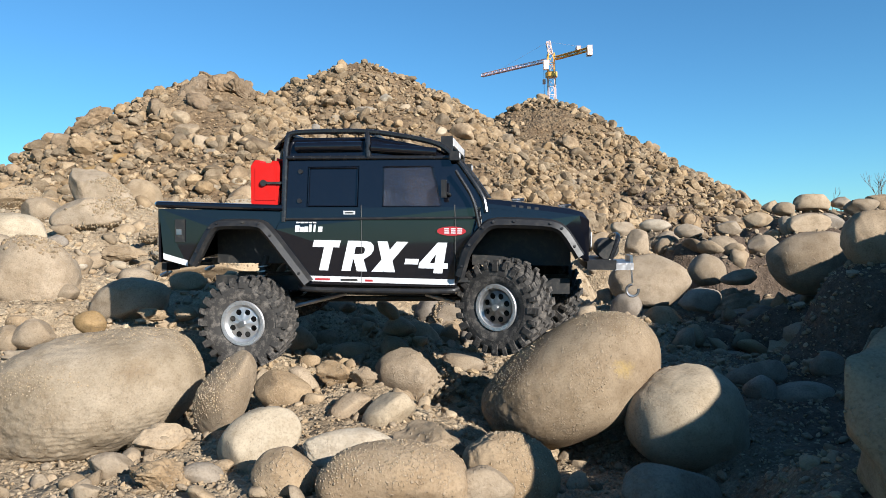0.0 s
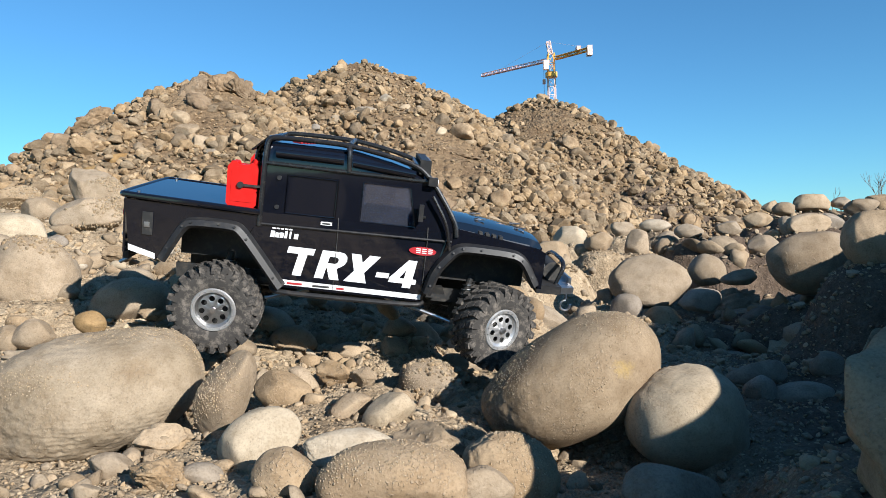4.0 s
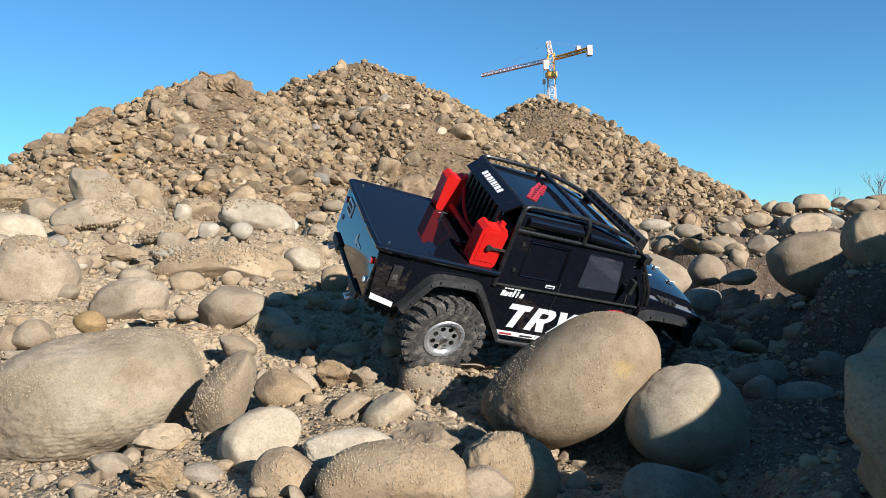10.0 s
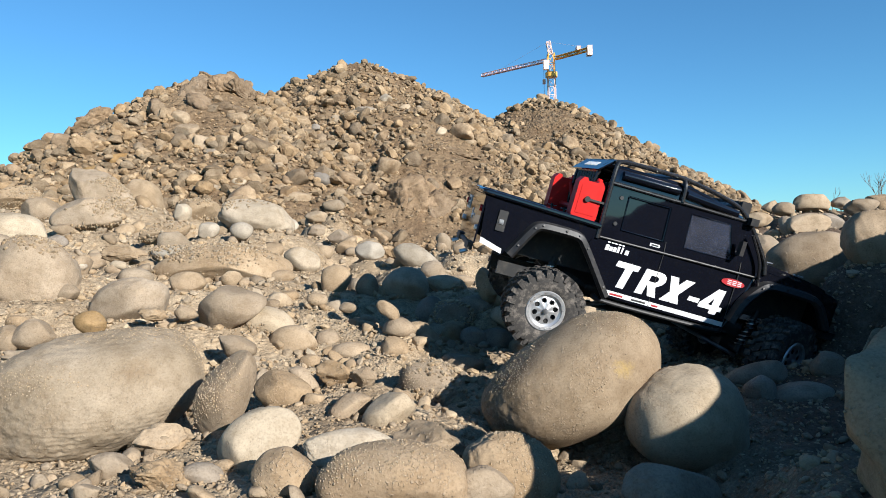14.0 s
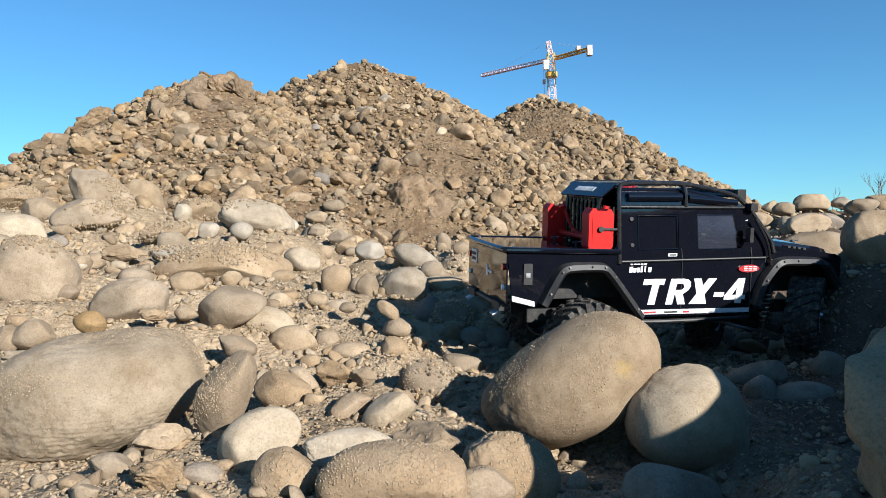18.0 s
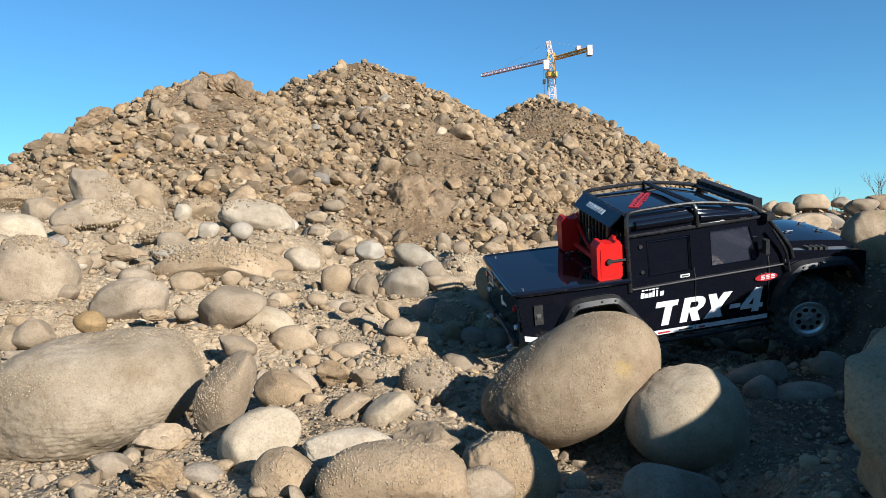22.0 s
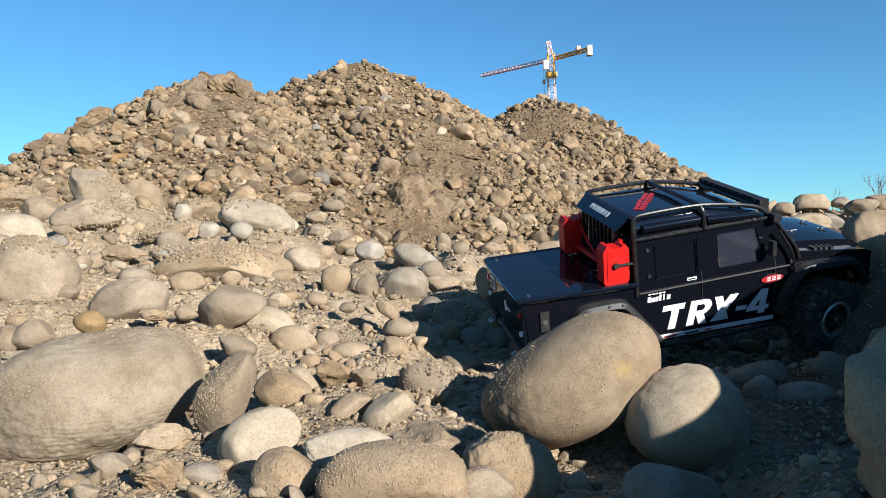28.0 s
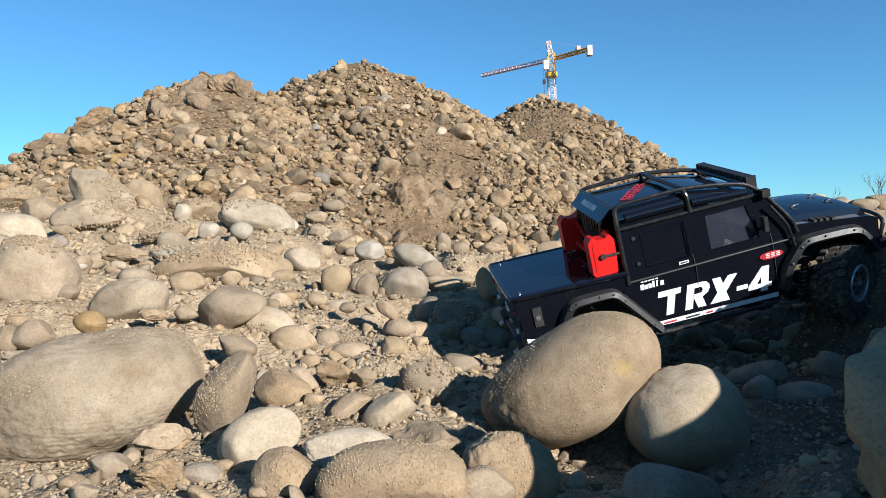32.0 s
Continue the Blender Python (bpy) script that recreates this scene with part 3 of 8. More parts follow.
stone(-0.519, 0.868, 0.122, 0.0356, 0.0218, 0.0185, 2, 105, M_DIRTY, "muddy brown stone crusted with dry soil", 5, round_=0, name="stone")
stone(0.197, 1.435, 0.093, 0.0707, 0.0446, 0.0389, 22, 106, M_TAN, "pointed tan stone on gravel", 5, round_=.2, name="boulder")
stone(0.641, 1.568, 0.095, 0.0772, 0.0523, 0.0489, -24, 107, M_DIRTY, "muddy brown stone crusted with dry soil", 5, round_=0, name="boulder")
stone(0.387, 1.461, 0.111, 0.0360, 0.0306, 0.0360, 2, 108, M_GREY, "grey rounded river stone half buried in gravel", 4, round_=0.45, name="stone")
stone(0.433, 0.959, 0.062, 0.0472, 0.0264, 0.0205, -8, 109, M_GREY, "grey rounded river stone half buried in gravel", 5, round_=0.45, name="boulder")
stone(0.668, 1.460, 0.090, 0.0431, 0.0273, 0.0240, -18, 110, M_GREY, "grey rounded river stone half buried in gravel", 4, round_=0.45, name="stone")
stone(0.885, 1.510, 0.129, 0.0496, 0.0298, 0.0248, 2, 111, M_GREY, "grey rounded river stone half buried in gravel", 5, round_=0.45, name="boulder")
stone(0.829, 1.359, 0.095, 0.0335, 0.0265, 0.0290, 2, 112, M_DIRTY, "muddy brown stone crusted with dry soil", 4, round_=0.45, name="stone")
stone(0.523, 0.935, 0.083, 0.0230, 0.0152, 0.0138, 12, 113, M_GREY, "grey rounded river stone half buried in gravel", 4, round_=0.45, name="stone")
stone(0.770, 1.911, 0.239, 0.0471, 0.0310, 0.0282, 2, 114, M_TAN, "sandy tan river boulder with rough dusty skin", 4, round_=0.2, name="boulder")
stone(0.792, 2.210, 0.286, 0.0472, 0.0294, 0.0254, 2, 115, M_TAN, "sandy tan river boulder with rough dusty skin", 4, round_=0.2, name="boulder")
stone(0.878, 2.110, 0.289, 0.0451, 0.0300, 0.0277, 12, 116, M_TAN, "sandy tan river boulder with rough dusty skin", 4, round_=0.2, name="boulder")
stone(0.761, 2.310, 0.270, 0.0455, 0.0274, 0.0228, 2, 117, M_TAN, "sandy tan river boulder with rough dusty skin", 4, round_=0.2, name="boulder")
stone(0.808, 2.612, 0.317, 0.0643, 0.0346, 0.0257, 2, 118, M_PALE, "pale grey smooth river stone, dusty", 4, round_=0.2, name="boulder")
stone(0.575, 2.210, 0.300, 0.0399, 0.0289, 0.0290, 2, 119, M_TAN, "sandy tan river boulder with rough dusty skin", 4, round_=0.2, name="stone")
stone(0.456, 2.011, 0.256, 0.0429, 0.0320, 0.0330, 2, 120, M_TAN, "sandy tan river boulder with rough dusty skin", 4, round_=0.2, name="stone")
stone(0.430, 2.314, 0.279, 0.0570, 0.0415, 0.0418, 2, 121, M_PALE, "pale grey smooth river stone, dusty", 4, round_=0.2, name="boulder")
stone(0.291, 1.813, 0.229, 0.0506, 0.0376, 0.0387, 12, 122, M_TAN, "sandy tan river boulder with rough dusty skin", 4, round_=0.2, name="boulder")
stone(0.204, 1.712, 0.204, 0.0478, 0.0341, 0.0337, 22, 123, M_TAN, "sandy tan river boulder with rough dusty skin", 4, round_=0.45, name="boulder")
stone(0.132, 1.359, 0.147, 0.0335, 0.0265, 0.0290, 2, 124, M_TAN, "sandy tan river boulder with rough dusty skin", 4, round_=0.45, name="stone")
stone(0.054, 1.258, 0.084, 0.0289, 0.0218, 0.0227, 2, 125, M_GREY, "grey rounded river stone half buried in gravel", 4, round_=0.45, name="stone")
stone(0.149, 2.109, 0.248, 0.0450, 0.0260, 0.0208, -8, 126, M_TAN, "sandy tan river boulder with rough dusty skin", 4, round_=0.2, name="boulder")
stone(0.054, 2.107, 0.250, 0.0277, 0.0204, 0.0208, 2, 127, M_TAN, "sandy tan river boulder with rough dusty skin", 4, round_=0.2, name="stone")
stone(0.002, 2.209, 0.270, 0.0254, 0.0245, 0.0326, -18, 128, M_TAN, "sandy tan river boulder with rough dusty skin", 4, round_=0.2, name="stone")
stone(-0.279, 2.009, 0.259, 0.0363, 0.0246, 0.0231, 2, 129, M_TAN, "sandy tan river boulder with rough dusty skin", 4, round_=0.2, name="stone")
stone(-0.348, 2.309, 0.299, 0.0379, 0.0270, 0.0265, 2, 130, M_GREY, "grey rounded river stone half buried in gravel", 4, round_=0.2, name="stone")
stone(-0.441, 2.409, 0.323, 0.0356, 0.0247, 0.0237, 2, 131, M_TAN, "sandy tan river boulder with rough dusty skin", 4, round_=0.2, name="stone")
stone(-0.353, 1.506, 0.199, 0.0297, 0.0178, 0.0148, 2, 132, M_TAN, "sandy tan river boulder with rough dusty skin", 4, round_=0.45, name="stone")
stone(-0.233, 1.255, 0.164, 0.0206, 0.0136, 0.0124, 2, 133, M_TAN, "sandy tan river boulder with rough dusty skin", 4, round_=0.45, name="stone")
stone(-0.170, 1.204, 0.152, 0.0158, 0.0106, 0.0099, 2, 134, M_TAN, "sandy tan river boulder with rough dusty skin", 4, round_=0.45, name="stone")
stone(-0.328, 1.304, 0.153, 0.0193, 0.0122, 0.0107, 2, 135, M_DIRTY, "muddy brown stone crusted with dry soil", 4, round_=0.45, name="stone")
stone(-0.158, 1.226, 0.119, 0.0262, 0.0163, 0.0141, 2, 136, M_TAN, "sandy tan river boulder with rough dusty skin", 4, round_=0.45, name="stone")
stone(-0.126, 1.204, 0.106, 0.0178, 0.0124, 0.0119, 2, 137, M_TAN, "sandy tan river boulder with rough dusty skin", 4, round_=0.45, name="stone")
stone(-0.209, 1.064, 0.082, 0.0175, 0.0124, 0.0122, 2, 138, M_TAN, "sandy tan river boulder with rough dusty skin", 4, round_=0.45, name="stone")
stone(-0.293, 1.054, 0.085, 0.0156, 0.0108, 0.0104, 2, 139, M_TAN, "sandy tan river boulder with rough dusty skin", 4, round_=0.45, name="stone")
stone(-0.517, 0.935, 0.134, 0.0230, 0.0134, 0.0107, -8, 140, M_TAN, "sandy tan river boulder with rough dusty skin", 4, round_=0.45, name="stone")
stone(-0.607, 0.956, 0.141, 0.0204, 0.0173, 0.0204, 2, 141, M_TAN, "sandy tan river boulder with rough dusty skin", 4, round_=0.45, name="stone")
stone(-0.624, 1.004, 0.160, 0.0165, 0.0109, 0.0099, 2, 142, M_DIRTY, "muddy brown stone crusted with dry soil", 4, round_=0.45, name="stone")
stone(-0.702, 1.306, 0.237, 0.0279, 0.0161, 0.0129, 2, 143, M_PALE, "pale grey smooth river stone, dusty", 4, round_=0.45, name="stone")
stone(-0.699, 1.510, 0.257, 0.0546, 0.0297, 0.0223, 6, 144, M_DIRTY, "muddy brown stone crusted with dry soil", 5, round_=0, name="boulder")
stone(-0.662, 1.404, 0.234, 0.0184, 0.0118, 0.0104, 2, 145, M_PALE, "pale grey smooth river stone, dusty", 4, round_=0.45, name="stone")
stone(-0.902, 1.607, 0.288, 0.0264, 0.0188, 0.0185, 2, 146, M_GREY, "grey rounded river stone half buried in gravel", 4, round_=0.45, name="stone")
stone(-0.631, 1.155, 0.192, 0.0190, 0.0144, 0.0152, 2, 147, M_TAN, "sandy tan river boulder with rough dusty skin", 4, round_=0.45, name="stone")
stone(-0.607, 1.561, 0.254, 0.0641, 0.0308, 0.0205, -4, 148, M_PALE, "pale grey smooth river stone, dusty", 5, round_=0.45, name="boulder")
stone(-0.489, 1.308, 0.199, 0.0365, 0.0238, 0.0215, 2, 149, M_TAN, "sandy tan river boulder with rough dusty skin", 4, round_=0.45, name="stone")
stone(-0.448, 1.055, 0.159, 0.0243, 0.0146, 0.0121, 2, 150, M_DIRTY, "muddy brown stone crusted with dry soil", 4, round_=0, name="stone")
stone(-0.414, 1.105, 0.157, 0.0200, 0.0135, 0.0127, 2, 151, M_DIRTY, "muddy brown stone crusted with dry soil", 4, round_=0.45, name="stone")
stone(-0.513, 2.811, 0.393, 0.0462, 0.0304, 0.0277, 2, 152, M_TAN, "sandy tan river boulder with rough dusty skin", 4, round_=0.2, name="boulder")
stone(-0.475, 3.011, 0.450, 0.0494, 0.0326, 0.0297, 2, 153, M_TAN, "sandy tan river boulder with rough dusty skin", 4, round_=0.2, name="boulder")
stone(-0.514, 2.212, 0.338, 0.0545, 0.0338, 0.0291, 2, 154, M_PALE, "pale grey smooth river stone, dusty", 4, round_=0.2, name="boulder")
stone(-0.716, 2.411, 0.429, 0.0515, 0.0321, 0.0277, 2, 155, M_TAN, "sandy tan river boulder with rough dusty skin", 4, round_=0.2, name="boulder")
stone(-2.813, 5.583, 1.351, 0.2108, 0.1295, 0.1100, -18, 156, M_CLOD, "clod of caked brown earth on the heap", 5, round_=0, name="boulder", heap=True)
stone(-2.493, 5.851, 1.579, 0.0625, 0.0416, 0.0384, 2, 157, M_TAN, "rounded tan stone lying on the gravel heap", 4, round_=0.15, name="boulder", heap=True)
stone(-2.465, 5.534, 1.414, 0.0500, 0.0362, 0.0363, 2, 158, M_TAN, "rounded tan stone lying on the gravel heap", 4, round_=0.15, name="boulder", heap=True)
stone(-2.103, 5.240, 1.299, 0.0559, 0.0646, 0.1032, 26, 159, M_TAN, "rounded tan stone lying on the gravel heap", 4, round_=0.15, name="boulder", heap=True)
stone(-1.971, 5.220, 1.288, 0.0857, 0.0652, 0.0686, 22, 160, M_TAN, "rounded tan stone lying on the gravel heap", 4, round_=0.15, name="boulder", heap=True)
stone(-1.848, 5.042, 1.156, 0.0952, 0.0716, 0.0745, -18, 161, M_TAN, "rounded tan stone lying on the gravel heap", 4, round_=0.15, name="boulder", heap=True)
stone(-1.694, 4.864, 1.025, 0.0879, 0.0712, 0.0799, -18, 162, M_TAN, "rounded tan stone lying on the gravel heap", 4, round_=0.15, name="boulder", heap=True)
stone(-2.202, 5.138, 1.228, 0.0422, 0.0321, 0.0337, 2, 163, M_TAN, "rounded tan stone lying on the gravel heap", 4, round_=0.15, name="stone", heap=True)
stone(-1.487, 4.743, 0.901, 0.0701, 0.0466, 0.0428, 2, 164, M_TAN, "rounded tan stone lying on the gravel heap", 4, round_=0.15, name="boulder", heap=True)
stone(-1.543, 5.358, 1.302, 0.0704, 0.0539, 0.0572, 16, 165, M_TAN, "rounded tan stone lying on the gravel heap", 4, round_=0.15, name="boulder", heap=True)
stone(-1.780, 4.505, 0.789, 0.0592, 0.0377, 0.0333, -8, 166, M_TAN, "rounded tan stone lying on the gravel heap", 4, round_=0.15, name="boulder", heap=True)
stone(-1.643, 4.504, 0.778, 0.0444, 0.0327, 0.0333, 2, 167, M_TAN, "rounded tan stone lying on the gravel heap", 4, round_=0.15, name="stone", heap=True)
stone(-1.461, 4.427, 0.685, 0.0727, 0.0498, 0.0472, 2, 168, M_TAN, "rounded tan stone lying on the gravel heap", 4, round_=0.15, name="boulder", heap=True)
stone(-1.327, 4.505, 0.714, 0.0518, 0.0407, 0.0444, 2, 169, M_PALE, "rounded tan stone lying on the gravel heap", 4, round_=0.15, name="boulder", heap=True)
stone(-1.247, 4.565, 0.733, 0.0600, 0.0477, 0.0525, 12, 170, M_TAN, "rounded tan stone lying on the gravel heap", 4, round_=0.15, name="boulder", heap=True)
stone(-1.199, 5.277, 1.135, 0.0737, 0.0429, 0.0347, 2, 171, M_TAN, "rounded tan stone lying on the gravel heap", 4, round_=0.15, name="boulder", heap=True)
stone(-1.152, 5.060, 0.999, 0.0748, 0.0519, 0.0499, 2, 172, M_TAN, "rounded tan stone lying on the gravel heap", 4, round_=0.15, name="boulder", heap=True)
stone(-1.239, 4.822, 0.892, 0.0594, 0.0412, 0.0396, 2, 173, M_PALE, "rounded tan stone lying on the gravel heap", 4, round_=0.15, name="boulder", heap=True)
stone(-2.046, 4.762, 0.972, 0.0508, 0.0379, 0.0391, 2, 174, M_TAN, "rounded tan stone lying on the gravel heap", 4, round_=0.15, name="boulder", heap=True)
stone(-2.195, 4.684, 0.919, 0.0692, 0.0519, 0.0538, -18, 175, M_OCHRE, "rounded tan stone lying on the gravel heap", 4, round_=0.15, name="boulder", heap=True)
stone(-2.516, 4.665, 0.860, 0.0919, 0.0552, 0.0460, 2, 176, M_TAN, "rounded tan stone lying on the gravel heap", 4, round_=0.15, name="boulder", heap=True)
stone(-2.292, 4.545, 0.814, 0.0746, 0.0511, 0.0485, 2, 177, M_OCHRE, "rounded tan stone lying on the gravel heap", 4, round_=0.15, name="boulder", heap=True)
stone(-3.026, 5.277, 1.049, 0.0650, 0.0428, 0.0390, 2, 178, M_TAN, "rounded tan stone lying on the gravel heap", 4, round_=0.15, name="boulder", heap=True)
stone(-2.563, 4.506, 0.746, 0.0814, 0.0552, 0.0518, -6, 179, M_TAN, "rounded tan stone lying on the gravel heap", 4, round_=0.15, name="boulder", heap=True)
stone(-2.743, 4.584, 0.751, 0.0489, 0.0400, 0.0452, 2, 180, M_TAN, "rounded tan stone lying on the gravel heap", 4, round_=0.15, name="boulder", heap=True)
stone(-2.877, 4.881, 0.895, 0.0561, 0.0403, 0.0401, 2, 181, M_TAN, "rounded tan stone lying on the gravel heap", 4, round_=0.15, name="boulder", heap=True)
stone(-2.363, 4.762, 0.953, 0.0586, 0.0340, 0.0274, -8, 182, M_TAN, "rounded tan stone lying on the gravel heap", 4, round_=0.15, name="boulder", heap=True)
stone(-2.980, 5.435, 1.166, 0.0491, 0.0377, 0.0402, 2, 183, M_TAN, "rounded tan stone lying on the gravel heap", 4, round_=0.15, name="boulder", heap=True)
stone(-1.419, 5.039, 1.082, 0.0621, 0.0409, 0.0372, 2, 184, M_GREY, "rounded tan stone lying on the gravel heap", 4, round_=0.15, name="boulder", heap=True)
stone(-1.124, 4.802, 0.840, 0.0631, 0.0464, 0.0473, 2, 185, M_TAN, "rounded tan stone lying on the gravel heap", 4, round_=0.15, name="boulder", heap=True)
stone(-1.077, 4.584, 0.689, 0.0753, 0.0429, 0.0339, 2, 186, M_TAN, "rounded tan stone lying on the gravel heap", 4, round_=0.15, name="boulder", heap=True)
stone(-1.592, 4.782, 0.955, 0.0589, 0.0409, 0.0393, 2, 187, M_GREY, "rounded tan stone lying on the gravel heap", 4, round_=0.15, name="boulder", heap=True)
stone(-2.030, 5.663, 1.573, 0.1860, 0.1369, 0.1395, -18, 188, M_CLOD, "clod of caked brown earth on the heap", 5, round_=0, name="boulder", heap=True)
stone(-1.919, 5.899, 1.700, 0.1840, 0.1190, 0.1065, 2, 189, M_CLOD, "clod of caked brown earth on the heap", 5, round_=0, name="boulder", heap=True)
stone(-1.708, 5.919, 1.661, 0.2138, 0.1285, 0.1069, 16, 190, M_CLOD, "clod of caked brown earth on the heap", 5, round_=0, name="boulder", heap=True)
stone(-1.686, 5.440, 1.393, 0.1608, 0.0911, 0.0715, 2, 191, M_CLOD, "clod of caked brown earth on the heap", 4, round_=0, name="boulder", heap=True)
stone(-1.864, 5.442, 1.421, 0.1608, 0.1069, 0.0983, 12, 192, M_CLOD, "clod of caked brown earth on the heap", 4, round_=0, name="boulder", heap=True)
stone(-1.885, 6.188, 1.829, 0.0610, 0.0473, 0.0508, 2, 193, M_DIRTY, "rounded tan stone lying on the gravel heap", 4, round_=0.15, name="boulder", heap=True)
stone(-0.736, 7.378, 2.201, 0.1030, 0.0600, 0.0485, 2, 194, M_TAN, "rounded tan stone lying on the gravel heap", 4, round_=0.15, name="boulder", heap=True)
stone(-0.980, 6.942, 2.003, 0.0798, 0.0573, 0.0570, 2, 195, M_TAN, "rounded tan stone lying on the gravel heap", 4, round_=0.15, name="boulder", heap=True)
stone(-1.012, 6.763, 1.898, 0.0555, 0.0472, 0.0555, 2, 196, M_GREY, "rounded tan stone lying on the gravel heap", 4, round_=0.15, name="boulder", heap=True)
stone(-1.258, 6.644, 1.794, 0.0655, 0.0482, 0.0491, 2, 197, M_TAN, "rounded tan stone lying on the gravel heap", 4, round_=0.15, name="boulder", heap=True)
stone(-0.659, 6.150, 1.510, 0.1010, 0.0543, 0.0404, 12, 198, M_GREY, "rounded tan stone lying on the gravel heap", 4, round_=0.15, name="boulder", heap=True)
stone(-0.695, 6.011, 1.423, 0.0888, 0.0503, 0.0395, 2, 199, M_TAN, "rounded tan stone lying on the gravel heap", 4, round_=0.15, name="boulder", heap=True)
stone(-0.498, 6.446, 1.666, 0.0635, 0.0517, 0.0582, 12, 200, M_PALE, "rounded tan stone lying on the gravel heap", 4, round_=0.15, name="boulder", heap=True)
stone(-0.315, 6.347, 1.561, 0.0677, 0.0452, 0.0417, 2, 201, M_TAN, "rounded tan stone lying on the gravel heap", 4, round_=0.15, name="boulder", heap=True)
stone(-0.180, 6.327, 1.512, 0.0519, 0.0503, 0.0675, 2, 202, M_TAN, "rounded tan stone lying on the gravel heap", 4, round_=0.15, name="boulder", heap=True)
stone(-0.562, 5.834, 1.290, 0.0862, 0.0623, 0.0623, 2, 203, M_TAN, "rounded tan stone lying on the gravel heap", 4, round_=0.15, name="boulder", heap=True)
stone(-0.456, 5.676, 1.166, 0.0932, 0.0663, 0.0652, 2, 204, M_TAN, "rounded tan stone lying on the gravel heap", 4, round_=0.15, name="boulder", heap=True)
stone(0.002, 6.010, 1.267, 0.0592, 0.0482, 0.0543, 2, 205, M_PALE, "rounded tan stone lying on the gravel heap", 4, round_=0.15, name="boulder", heap=True)
stone(0.266, 6.010, 1.171, 0.0641, 0.0454, 0.0444, 2, 206, M_TAN, "rounded tan stone lying on the gravel heap", 4, round_=0.15, name="boulder", heap=True)
stone(-0.899, 5.950, 1.393, 0.0586, 0.0432, 0.0440, 2, 207, M_TAN, "rounded tan stone lying on the gravel heap", 4, round_=0.15, name="boulder", heap=True)
stone(-1.055, 5.831, 1.302, 0.0479, 0.0364, 0.0383, 2, 208, M_GREY, "rounded tan stone lying on the gravel heap", 4, round_=0.15, name="boulder", heap=True)
stone(-1.195, 5.277, 1.135, 0.0693, 0.0390, 0.0303, 2, 209, M_TAN, "rounded tan stone lying on the gravel heap", 4, round_=0.15, name="boulder", heap=True)
stone(-0.715, 5.319, 0.955, 0.0917, 0.0613, 0.0568, 2, 210, M_TAN, "rounded tan stone lying on the gravel heap", 4, round_=0.15, name="boulder", heap=True)
stone(-0.855, 4.824, 0.748, 0.0832, 0.0617, 0.0634, 2, 211, M_GREY, "rounded tan stone lying on the gravel heap", 4, round_=0.15, name="boulder", heap=True)
stone(-0.732, 4.903, 0.736, 0.1006, 0.0593, 0.0483, 2, 212, M_TAN, "rounded tan stone lying on the gravel heap", 4, round_=0.15, name="boulder", heap=True)
stone(-0.943, 4.508, 0.589, 0.1073, 0.0719, 0.0666, 2, 213, M_TAN, "rounded tan stone lying on the gravel heap", 4, round_=0.15, name="boulder", heap=True)
stone(-1.116, 4.783, 0.825, 0.0668, 0.0477, 0.0471, 2, 214, M_TAN, "rounded tan stone lying on the gravel heap", 4, round_=0.15, name="boulder", heap=True)
stone(0.501, 5.358, 0.717, 0.0968, 0.0608, 0.0528, 2, 215, M_PALE, "rounded tan stone lying on the gravel heap", 4, round_=0.15, name="boulder", heap=True)
stone(0.676, 6.269, 1.113, 0.0721, 0.0612, 0.0721, 2, 216, M_TAN, "rounded tan stone lying on the gravel heap", 4, round_=0.15, name="boulder", heap=True)
stone(0.182, 4.922, 0.552, 0.0525, 0.0511, 0.0687, 12, 217, M_TAN, "rounded tan stone lying on the gravel heap", 4, round_=0.15, name="boulder", heap=True)
stone(0.417, 7.338, 1.653, 0.0843, 0.0575, 0.0542, 2, 218, M_TAN, "rounded tan stone lying on the gravel heap", 4, round_=0.15, name="boulder", heap=True)
stone(0.714, 5.183, 0.534, 0.0936, 0.0882, 0.1149, 12, 219, M_OCHRE, "rounded tan stone lying on the gravel heap", 4, round_=0.15, name="boulder", heap=True)
stone(0.594, 4.884, 0.407, 0.0802, 0.0682, 0.0802, -14, 220, M_TAN, "rounded tan stone lying on the gravel heap", 4, round_=0.15, name="boulder", heap=True)
stone(0.100, 5.679, 1.036, 0.2891, 0.0987, 0.0466, 10, 221, M_CLOD, "clod of caked brown earth on the heap", 5, round_=0, name="boulder", heap=True)
stone(0.072, 5.479, 0.928, 0.2159, 0.0838, 0.0450, 6, 222, M_CLOD, "clod of caked brown earth on the heap", 5, round_=0, name="boulder", heap=True)
stone(-0.225, 4.816, 0.556, 0.2056, 0.1814, 0.2214, -14, 223, M_CLOD, "clod of caked brown earth on the heap", 5, round_=0, name="boulder", heap=True)
stone(-0.068, 4.814, 0.525, 0.1897, 0.1613, 0.1897, 22, 224, M_CLOD, "clod of caked brown earth on the heap", 5, round_=0, name="boulder", heap=True)
stone(-0.129, 5.066, 0.715, 0.1497, 0.1082, 0.1081, 2, 225, M_CLOD, "clod of caked brown earth on the heap", 4, round_=0, name="boulder", heap=True)
stone(-0.490, 4.781, 0.585, 0.0471, 0.0327, 0.0314, 2, 226, M_TAN, "rounded tan stone lying on the gravel heap", 4, round_=0.15, name="boulder", heap=True)
stone(-0.554, 4.643, 0.516, 0.0534, 0.0383, 0.0381, 2, 227, M_GREY, "rounded tan stone lying on the gravel heap", 4, round_=0.15, name="boulder", heap=True)
